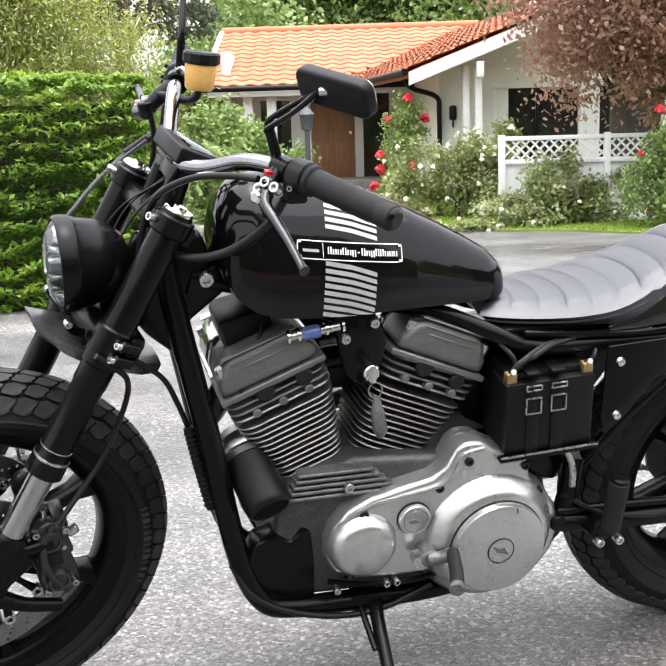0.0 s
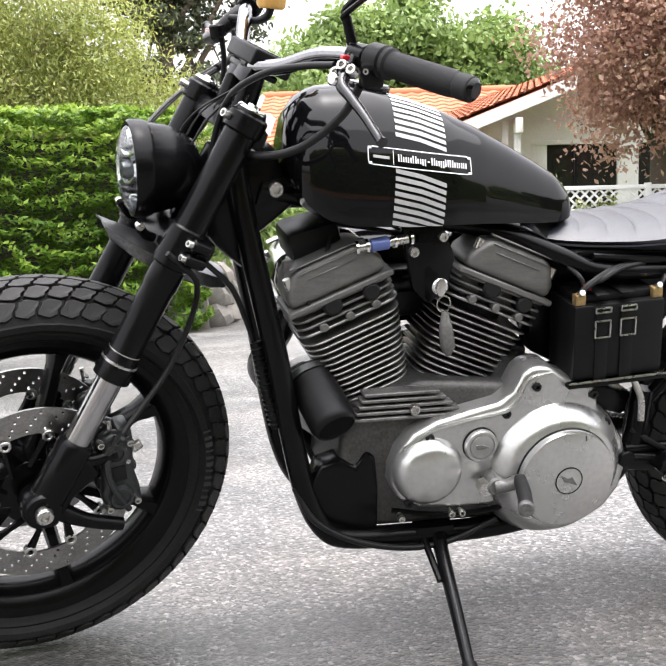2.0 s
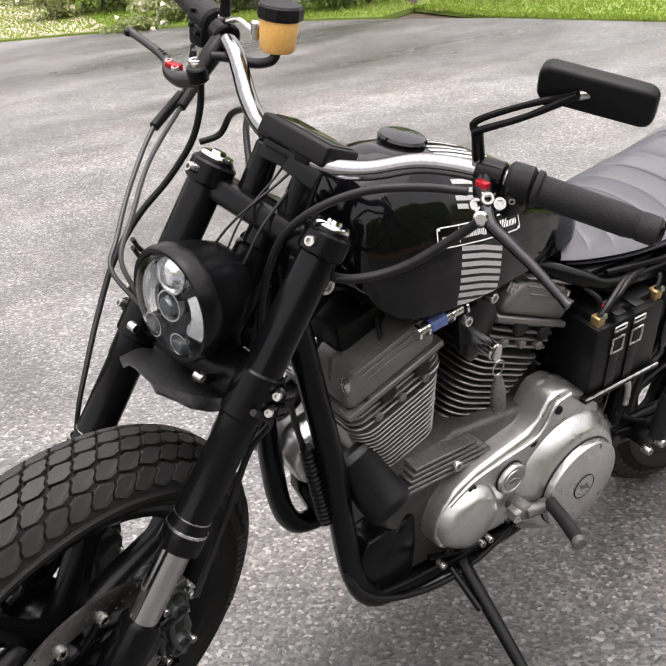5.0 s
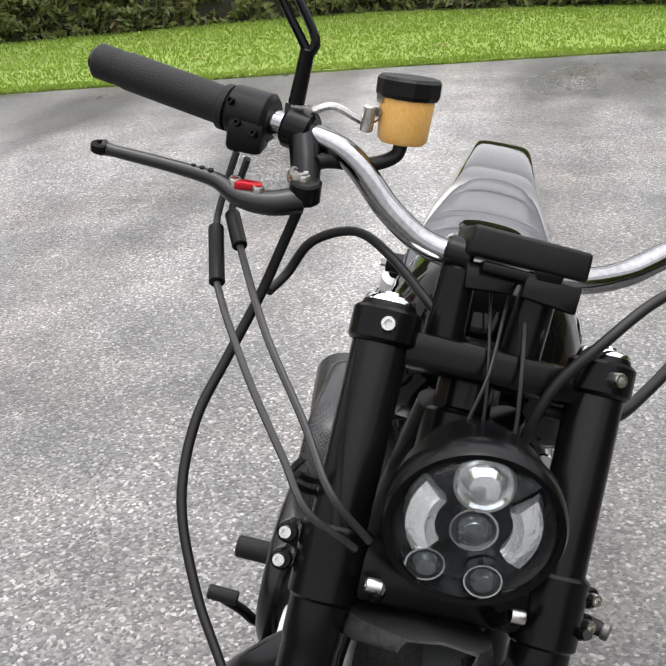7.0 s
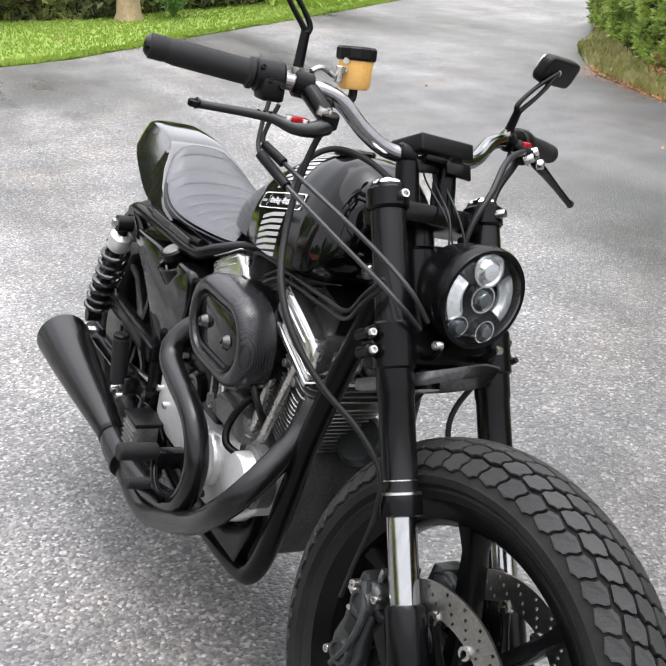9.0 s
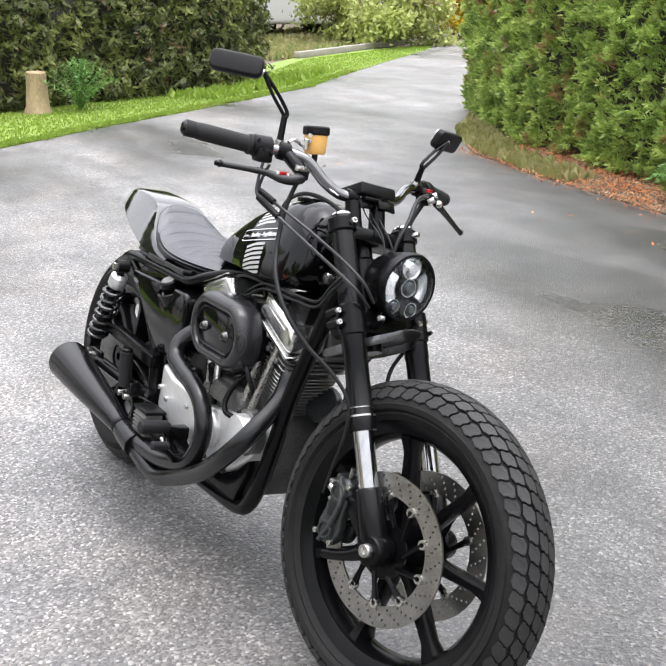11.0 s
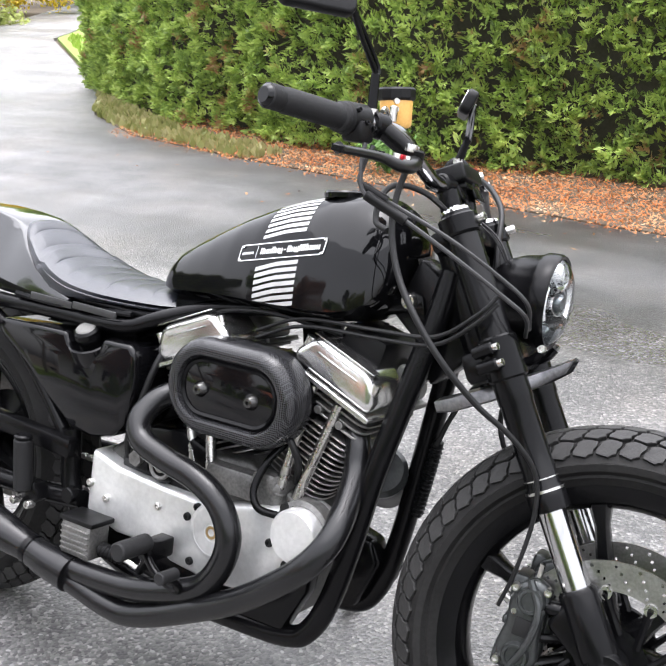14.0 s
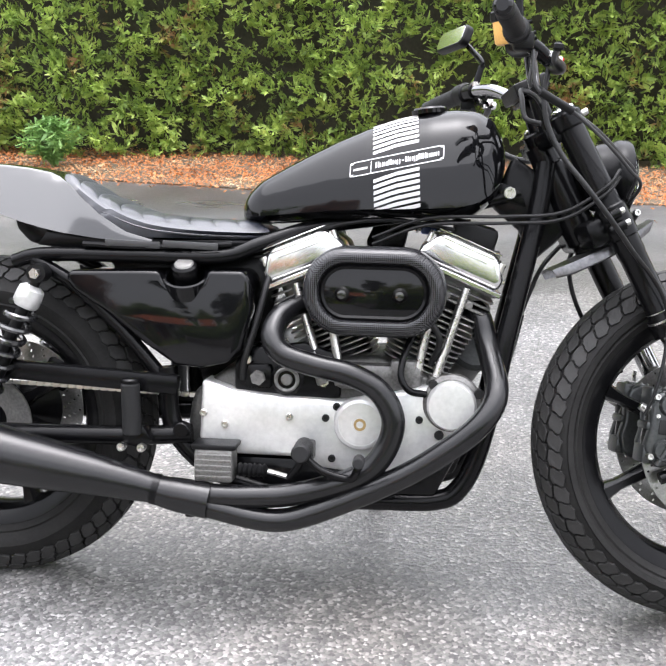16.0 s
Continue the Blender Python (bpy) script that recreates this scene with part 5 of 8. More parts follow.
part("inner_trim", loft([[(x, y, z) for x, z in oval(0.030, 0.606, hw, hh, hh - 0.002, 10)] for hw, hh, y in ((0.0985, 0.0505, -0.159), (0.094, 0.046, -0.164), (0.0895, 0.0415, -0.161))], caps=False), SATIN_BLACK, acl)
for x, z in ((-0.027, 0.602), (0.077, 0.602)):
    part("cover_screw", lathe([(0, 0.006), (0.003, 0.006), (0.003, 0.011), (0.008, 0.010), (0.012, 0.004), (0.014, 0.0)], (x, -0.160, z), (0, -1, 0), 20), material("dark_screw_steel", (0.09, 0.09, 0.088), 0.25, metal=1.0, vary=0.3, scale=90), acl, "dark steel dished cover screw")

# exhaust
part("exhaust_pipe", tube([(-0.110, -0.085, 0.575), (-0.142, -0.125, 0.555), (-0.152, -0.158, 0.522), (-0.132, -0.172, 0.492), (-0.075, -0.176, 0.474), (-0.005, -0.178, 0.459), (0.047, -0.178, 0.430), (0.073, -0.178, 0.378), (0.057, -0.178, 0.318), (0.010, -0.178, 0.272), (-0.10, -0.180, 0.236), (-0.20, -0.182, 0.226), (-0.30, -0.184, 0.226)], 0.0215, 20, 6), EXHAUST, bike, "satin black rear exhaust pipe")
part("exhaust_pipe", tube([(0.190, -0.040, 0.590), (0.222, -0.062, 0.560), (0.236, -0.080, 0.515), (0.247, -0.112, 0.478), (0.255, -0.148, 0.445), (0.250, -0.172, 0.414), (0.225, -0.186, 0.378), (0.180, -0.188, 0.338), (0.10, -0.183, 0.282), (-0.02, -0.180, 0.222), (-0.11, -0.182, 0.188), (-0.17, -0.183, 0.186), (-0.25, -0.184, 0.202), (-0.32, -0.185, 0.216)], 0.0215, 20, 6), EXHAUST, bike, "satin black front exhaust pipe")
part("pipe_joint", tube([(-0.26, -0.184, 0.215), (-0.32, -0.186, 0.224), (-0.37, -0.188, 0.234)], [0.034, 0.032, 0.026], 20, 4), EXHAUST, bike)
mf = tube([(-0.36, -0.188, 0.233), (-0.44, -0.193, 0.250), (-0.55, -0.199, 0.270), (-0.66, -0.205, 0.290), (-0.745, -0.209, 0.304)], [0.0265, 0.035, 0.046, 0.055, 0.060], 28, 5, ends=False)
muffler = part("muffler", mf, EXHAUST, bike, "satin black megaphone muffler")
part("muffler_mouth", tube([(-0.744, -0.209, 0.304), (-0.70, -0.207, 0.296), (-0.62, -0.203, 0.282)], [0.0585, 0.050, 0.040], 24, 3), FIN_BLACK, muffler)
part("pipe_clamp", lathe([(0.0265, -0.006), (0.029, -0.006), (0.029, 0.006), (0.0265, 0.006)], (-0.36, -0.188, 0.233), (-0.97, -0.05, 0.2), 24), SATIN_BLACK, muffler)
part("clamp_lug", box((-0.295, -0.186, 0.196), (0.02, 0.016, 0.024), 0.004), SATIN_BLACK, muffler)

# oil tank / side cover on the right
oil_out = [(-0.545, 0.628), (-0.40, 0.632), (-0.372, 0.632), (-0.362, 0.612), (-0.342, 0.597), (-0.308, 0.597), (-0.290, 0.612), (-0.280, 0.635), (-0.215, 0.636), (-0.200, 0.62), (-0.197, 0.56), (-0.215, 0.49), (-0.240, 0.464), (-0.29, 0.452), (-0.34, 0.456), (-0.40, 0.495), (-0.47, 0.55), (-0.535, 0.590), (-0.552, 0.612)]
oil = part("oil_tank", slab(oil_out, -0.132, -0.02, 0.014, 4), GLOSS_BLACK, bike, "gloss black oil tank side cover")
part("cap_recess", lathe([(0.043, -0.03), (0.043, 0.002), (0.040, 0.004), (0.036, 0.002), (0.034, -0.03)], (-0.325, -0.112, 0.622), (0, -0.5, 0.86), 30), GLOSS_BLACK, oil)
part("oil_cap", lathe([(0, 0.030), (0.019, 0.030), (0.0235, 0.026), (0.0245, 0.010), (0.022, 0.004), (0.021, -0.03)], (-0.325, -0.114, 0.620), (0, -0.5, 0.86), 28), SATIN_BLACK, oil, "round black oil filler cap")
part("cap_top", lathe([(0, 0.0022), (0.0165, 0.0022), (0.0185, 0.0)], Vector((-0.325, -0.114, 0.620)) + Vector((0, -0.5, 0.86)).normalized() * 0.030, (0, -0.5, 0.86), 24), HEAD_GREY, oil, "grey cap top")

# battery and plate on the left
BATM = pose(-0.281, 0.098, 0.554, 0, 4, -2)
bat = part("battery", moved(box((0, 0, 0), (0.158, 0.100, 0.128), 0.006), BATM), MATT_BLACK, bike, "black battery held by two straps")
part("battery_lid", moved(box((0, -0.006, 0.069), (0.140, 0.080, 0.016), 0.004), BATM), MATT_BLACK, bat)
for x in (-0.012, 0.032):
    part("strap", moved(box((x, 0.0515, -0.005), (0.022, 0.003, 0.124), 0.001), BATM), MATT_BLACK, bat, "black rubber strap")
    part("strap_top", moved(box((x, 0.012, 0.0795), (0.022, 0.080, 0.004), 0.001), BATM), MATT_BLACK, bat)
    for z in (0.024, 0.056):
        f = bmesh.new()
        w, h = (0.013, 0.014) if z < 0.04 else (0.013, 0.004)
        for a, b in (((-w, -h), (w, -h)), ((w, -h), (w, h)), ((w, h), (-w, h)), ((-w, h), (-w, -h))):
            rod((x + a[0], 0.0555, z + a[1]), (x + b[0], 0.0555, z + b[1]), 0.0016, segs=6, bm=f)
        part("buckle", moved(f, BATM), STEEL, bat, "bright wire buckle")
for x in (0.066, -0.068):
    part("terminal", moved(box((x, 0.035, 0.071), (0.018, 0.018, 0.020), 0.003), BATM), BRASS, bat, "brass battery terminal")
    part("terminal_bolt", moved(rod((x, 0.035, 0.079), (x, 0.048, 0.087), 0.005, segs=8), BATM), STEEL, bat)
part("battery_lead", moved(tube([(0.066, 0.038, 0.081), (0.045, 0.035, 0.097), (0.0, 0.02, 0.112), (-0.05, 0.005, 0.112), (-0.075, -0.01, 0.1)], 0.0055, 8, 6), BATM), CABLE, bat)
part("battery_tray", moved(box((0, 0.0, -0.070), (0.176, 0.115, 0.008), 0.002), BATM), SATIN_BLACK, bat)
part("tray_lip", moved(rod((0.087, 0.0565, -0.065), (-0.087, 0.0565, -0.065), 0.0022, segs=6), BATM), STEEL, bat)
plate = part("side_plate", slab([(-0.372, 0.668), (-0.523, 0.676), (-0.525, 0.632), (-0.47, 0.600), (-0.415, 0.53), (-0.385, 0.505), (-0.375, 0.54)], 0.142, 0.149, 0.002), SATIN_BLACK, bike, "black triangular side plate")
for p in ((-0.403, 0.150, 0.541), (-0.396, 0.150, 0.640), (-0.506, 0.150, 0.652)):
    part("plate_screw", lathe([(0, 0.003), (0.003, 0.003), (0.003, 0.005), (0.0065, 0.005), (0.0085, 0.0)], p, (0, 1, 0), 16), STEEL, plate)
part("inner_panel", slab([(-0.375, 0.665), (-0.52, 0.668), (-0.40, 0.49), (-0.24, 0.47), (-0.18, 0.50), (-0.165, 0.66)], -0.02, 0.03, 0.006), SATIN_BLACK, bike)
part("tray_bracket", tube([(-0.33, 0.12, 0.475), (-0.345, 0.13, 0.44), (-0.35, 0.13, 0.40)], 0.006, 8, 4), STEEL, bike)
part("regulator_box", box((-0.29, 0.075, 0.435), (0.10, 0.06, 0.045), 0.008, pose(0, 0, 0, 0, -18, 0)), SATIN_BLACK, bike)

# rear end
SPRING = material("glossy_black_spring", (0.012, 0.012, 0.013), 0.16, spec=1.0, vary=0.3)
REAR = Vector((-0.732, 0, 0.322))
rear_wheel = wheel("rear_wheel", 0.323, 0.214, 0.073, 7, 0.1, Matrix.Translation(REAR), "black cast rear wheel", 0.070, 6)
brake_disc(rear_wheel, 0.075, 0.095, 0.142, "brake_disc", "plain steel rear brake disc", DISC_STEEL)
part("disc_hub", lathe([(0.03, 0.05), (0.07, 0.066), (0.098, 0.073), (0.098, 0.079), (0.07, 0.076), (0.03, 0.07)], (0, 0, 0), (0, 1, 0), 36), SATIN_BLACK, rear_wheel)
bm = lathe([(0.035, -0.055), (0.085, -0.078), (0.092, -0.078), (0.092, -0.084), (0.085, -0.084), (0.035, -0.066)], (0, 0, 0), (0, 1, 0), 44)
part("sprocket", bm, ALU, rear_wheel, "steel rear sprocket")
for s in (1, -1):
    arm = part("swingarm", tube([(-0.31, 0.118 * s, 0.325), (-0.42, 0.125 * s, 0.318), (-0.60, 0.128 * s, 0.314), (-0.79, 0.128 * s, 0.312)], 0.0185, 12, 4), SATIN_BLACK, bike, "black swingarm tube")
    part("axle_plate", box((-0.745, 0.130 * s, 0.317), (0.11, 0.016, 0.055), 0.006), SATIN_BLACK, arm)
    part("axle_nut", rod((-0.732, 0.136 * s, 0.32), (-0.732, 0.155 * s, 0.32), 0.016, segs=6), STEEL, arm)
    part("pivot_bolt", rod((-0.325, 0.125 * s, 0.335), (-0.325, 0.146 * s, 0.335), 0.015, segs=18, bevel=0.002), SATIN_BLACK, arm)
    # shock
    a, b = Vector((-0.597, 0.140 * s, 0.622)), Vector((-0.714, 0.150 * s, 0.372))
    d = (b - a).normalized()
    L = (b - a).length
    sk = lathe([(0, 0.0), (0.010, 0.0), (0.010, 0.035), (0.0235, 0.045), (0.0245, 0.060), (0.012, 0.066), (0.012, L * 0.62), (0.021, L * 0.62), (0.021, L * 0.9), (0.009, L * 0.94), (0.009, L), (0, L)], a, d, 24)
    rod(a - Vector((0, 0.014 * s, 0)), a + Vector((0, 0.020 * s, 0)), 0.018, segs=18, bm=sk)
    rod(b - Vector((0, 0.014 * s, 0)), b + Vector((0, 0.018 * s, 0)), 0.016, segs=18, bm=sk)
    shock = part("shock_absorber", sk, MATT_BLACK, bike, "black coil-over rear shock absorber")
    part("shock_cap", lathe([(0.013, 0.026), (0.024, 0.034), (0.0255, 0.046), (0.0255, 0.064), (0.021, 0.070), (0.012, 0.070)], a, d, 24), BRIGHT_ALU, shock, "polished alloy shock cap")
    part("top_nut", rod(a + Vector((0, 0.018 * s, 0)), a + Vector((0, 0.030 * s, 0)), 0.010, segs=6), STEEL, shock)
    side = d.orthogonal().normalized()
    up_ = d.cross(side)
    coil = []
    for k in range(7 * 14 + 1):
        q = 2 * math.pi * k / 14
        coil.append(a + d * (0.068 + (L * 0.90 - 0.068) * k / 98) + 0.0265 * (math.cos(q) * side + math.sin(q) * up_))
    part("spring", tube(coil, 0.0060, 8, 1), SPRING, shock, "black coil spring")
    # passenger peg folded up
    peg = part("passenger_peg", rod((-0.410, 0.172 * s, 0.330), (-0.412, 0.178 * s, 0.428), 0.0175, segs=16, bevel=0.003), GRIP_RUBBER, bike, "black rubber passenger peg folded up")
    part("peg_bracket", slab([(-0.43, 0.345), (-0.39, 0.345), (-0.375, 0.318), (-0.395, 0.302), (-0.43, 0.312)], min(0.135 * s, 0.168 * s), max(0.135 * s, 0.168 * s), 0.003), SATIN_BLACK, peg)
    for x in (-0.43, -0.392):
        bolt((x, 0.172 * s, 0.306), (0, s, 0), 0.008, 0.008, peg)
    part("peg_cap", rod((-0.412, 0.178 * s, 0.426), (-0.412, 0.178 * s, 0.436), 0.017, segs=16, bevel=0.003), SATIN_BLACK, peg)
guard = part("chain_guard", box((-0.50, -0.128, 0.428), (0.335, 0.030, 0.036), 0.006, pose(0, 0, 0, 0, 3, 0)), SATIN_BLACK, bike, "black box-section chain guard")
part("upper_arm", tube([(-0.33, 0.122, 0.345), (-0.45, 0.126, 0.345), (-0.64, 0.128, 0.336)], 0.009, 10, 4), SATIN_BLACK, bike)
pitch, k = 0.0158, 0
plate_bm = slab(oval(0, 0, 0.0085, 0.0048, 0.0045, 4), -0.005, 0.005, 0.0008, 1)
link_me = None
for za, zb, n in ((0.393, 0.405, 26), (0.338, 0.270, 26)):
    for i in range(n):
        t = i / (n - 1)
        p = Vector((-0.30 - 0.40 * t, -0.084, za + (zb - za) * t))
        if link_me is None:
            ob = part("chain_link", plate_bm.copy(), STEEL, bike)
            link_me = ob.data
        else:
            ob = new("chain_link", link_me)
            ob.parent = bike
        ob.location = p
plate_bm.free()
part("rear_caliper", box((-0.645, 0.098, 0.395), (0.075, 0.055, 0.075), 0.014, pose(0, 0, 0, 0, 25, 0)), SATIN_BLACK, bike, "black rear brake caliper")
part("caliper_ring", lathe([(0.020, 0), (0.022, 0.004), (0.018, 0.005), (0.0, 0.004)], (-0.645, 0.126, 0.390), (0, 1, 0), 24), SATIN_BLACK, bike)
part("brake_hose_rear", tube([(-0.645, 0.115, 0.36), (-0.55, 0.14, 0.325), (-0.47, 0.142, 0.33), (-0.40, 0.135, 0.345), (-0.34, 0.12, 0.38)], 0.0045, 8, 6), CABLE, bike)

# rear brake master cylinder, pedal and right peg
mc = part("rear_master_cylinder", box((-0.253, -0.165, 0.282), (0.072, 0.05, 0.062), 0.006), ALU, bike, "ribbed alloy rear brake master cylinder")
part("reservoir_lid", box((-0.253, -0.163, 0.317), (0.082, 0.058, 0.010), 0.003), MATT_BLACK, mc)
for k in range(5):
    part("cooling_rib", box((-0.253, -0.191, 0.262 + 0.010 * k), (0.066, 0.004, 0.004), 0.001), ALU, mc)
folds = [(0.0, 0.0)] + [(0.014 if k % 2 else 0.010, 0.003 + 0.0045 * k) for k in range(13)] + [(0.0, 0.060)]
part("bellows", lathe(folds, (-0.215, -0.166, 0.272), (1, 0, 0), 14), MATT_BLACK, mc, "black rubber bellows")
part("push_rod", rod((-0.155, -0.168, 0.272), (-0.108, -0.170, 0.262), 0.005, segs=8), STEEL, mc)
pedal = part("brake_pedal", tube([(-0.115, -0.170, 0.262), (-0.095, -0.180, 0.290), (-0.09, -0.19, 0.310), (-0.05, -0.20, 0.285), (0.0, -0.205, 0.275), (0.015, -0.23, 0.300), (0.02, -0.262, 0.318)], 0.0075, 10, 5), SATIN_BLACK, bike, "black rear brake pedal")
part("pedal_pad", rod((0.018, -0.235, 0.318), (0.020, -0.278, 0.321), 0.0105, segs=12, bevel=0.002), GRIP_RUBBER, pedal)
peg = part("rider_peg", rod((-0.085, -0.190, 0.328), (-0.083, -0.265, 0.330), 0.0165, segs=16, bevel=0.003), GRIP_RUBBER, bike, "black rubber rider footpeg")
part("peg_mount", box((-0.086, -0.165, 0.312), (0.03, 0.06, 0.035), 0.005), SATIN_BLACK, peg)

# side stand
foot = Vector((0.020, 0.362, 0.082))
stand = part("side_stand", tube([(-0.004, 0.115, 0.205), (0.000, 0.140, 0.195), (0.008, 0.235, 0.148), (0.018, 0.345, 0.092)], [0.016, 0.0125, 0.011, 0.0095], 14, 5), SATIN_BLACK, bike, "black steel side stand")
part("stand_foot", tube([(0.016, 0.325, 0.103), (0.019, 0.350, 0.092), (0.022, 0.372, 0.086)], [0.0125, 0.016, 0.010], 12, 4), MATT_BLACK, stand, "black rubber-tipped foot")
part("stand_spring", tube([(0.025, 0.11, 0.212), (0.018, 0.19, 0.168)], 0.006, 8, 2), SATIN_BLACK, stand)
part("stand_bracket", box((0.005, 0.105, 0.212), (0.07, 0.03, 0.035), 0.006), SATIN_BLACK, stand)

# cables and hoses at the bars
part("throttle_cable", tube([(0.286, -0.250, 1.020), (0.288, -0.256, 0.985), (0.300, -0.257, 0.952), (0.356, -0.237, 0.923), (0.420, -0.188, 0.876), (0.468, -0.140, 0.834), (0.493, -0.112, 0.808), (0.480, -0.07, 0.775)], 0.0033, 8, 6), GREY_CABLE, bike, "grey throttle cable")
part("throttle_cable", tube([(0.292, -0.238, 1.018), (0.284, -0.246, 0.985), (0.286, -0.247, 0.963), (0.319, -0.229, 0.946), (0.395, -0.182, 0.905), (0.450, -0.132, 0.862), (0.486, -0.098, 0.826), (0.480, -0.06, 0.785)], 0.0033, 8, 6), GREY_CABLE, bike, "grey throttle cable")
part("cable_ferrule", rod((0.300, -0.257, 0.952), (0.356, -0.237, 0.923), 0.0072, segs=12, bevel=0.001), MATT_BLACK, bike)
part("cable_ferrule", rod((0.286, -0.247, 0.963), (0.319, -0.229, 0.946), 0.0070, segs=12, bevel=0.001), MATT_BLACK, bike)
part("brake_hose", tube([(0.318, -0.180, 1.000), (0.312, -0.192, 0.955), (0.318, -0.205, 0.905), (0.345, -0.222, 0.850), (0.385, -0.235, 0.800), (0.430, -0.228, 0.745), (0.475, -0.195, 0.690), (0.515, -0.155, 0.648), (0.545, -0.128, 0.600), (0.552, -0.126, 0.54), (0.540, -0.134, 0.46), (0.520, -0.130, 0.400)], [0.0048, 0.0048, 0.0048, 0.0048, 0.0048, 0.0046, 0.0044, 0.0040, 0.0036, 0.0034, 0.0032, 0.0032], 10, 6), CABLE, bike, "black front brake hose")
part("clutch_cable", tube([(0.232, 0.222, 0.990), (0.262, 0.180, 0.985), (0.305, 0.135, 0.972), (0.345, 0.095, 0.940), (0.362, 0.060, 0.890), (0.372, 0.045, 0.82), (0.375, 0.045, 0.75)], 0.0050, 10, 6), CABLE, bike, "black clutch cable")
part("switch_loom", tube([(0.20, 0.236, 0.965), (0.215, 0.20, 0.92), (0.262, 0.16, 0.872), (0.315, 0.12, 0.855), (0.345, 0.06, 0.865)], 0.006, 10, 6), CABLE, bike, "black switch wiring loom")
part("switch_loom", tube([(0.308, -0.200, 0.905), (0.282, -0.190, 0.915), (0.276, -0.172, 0.949), (0.277, -0.134, 0.967), (0.305, -0.096, 0.960), (0.33, -0.05, 0.93)], 0.0045, 10, 6), CABLE, bike, "black switch wiring loom")
part("lower_hose", tube([(0.445, 0.132, 0.72), (0.425, 0.125, 0.70), (0.40, 0.105, 0.665), (0.405, 0.07, 0.60), (0.445, 0.08, 0.52), (0.515, 0.115, 0.44)], 0.0045, 8, 6), CABLE, bike)
part("tie_wire", tube([st(0.005, 0.13, 0.425), st(-0.02, 0.125, 0.46), st(-0.02, 0.11, 0.50)], 0.0025, 6, 5), CABLE, bike)

for k, (pts, r_) in enumerate(((((-0.225, 0.12, 0.640), (-0.245, 0.13, 0.652), (-0.285, 0.12, 0.668), (-0.33, 0.11, 0.672)), 0.0045), (((-0.220, 0.125, 0.632), (-0.215, 0.12, 0.652), (-0.20, 0.10, 0.668)), 0.004),
                               (((-0.350, 0.13, 0.632), (-0.362, 0.125, 0.648), (-0.372, 0.10, 0.662)), 0.004))):
    part("battery_wire", tube(pts, r_, 8, 5), CABLE, bike)
part("wire_tag", box((-0.222, 0.128, 0.640), (0.012, 0.010, 0.010), 0.002), RED_ANOD, bike, "red terminal sleeve")
for dz in (0.0, 0.012):
    part("carburettor_cable", tube([(0.02, -0.085, 0.690 + dz), (0.12, -0.100, 0.728 + dz), (0.26, -0.105, 0.735 + dz), (0.36, -0.115, 0.745 + dz), (0.43, -0.135, 0.790 + dz), (0.455, -0.125, 0.822 + dz)], 0.0032, 8, 6), CABLE, bike)
part("breather_hose", tube([(0.135, -0.09, 0.470), (0.15, -0.12, 0.52), (0.125, -0.125, 0.56), (0.09, -0.10, 0.58)], 0.006, 10, 5), CABLE, bike)
# ---------------------------------------------------------------- ground materials


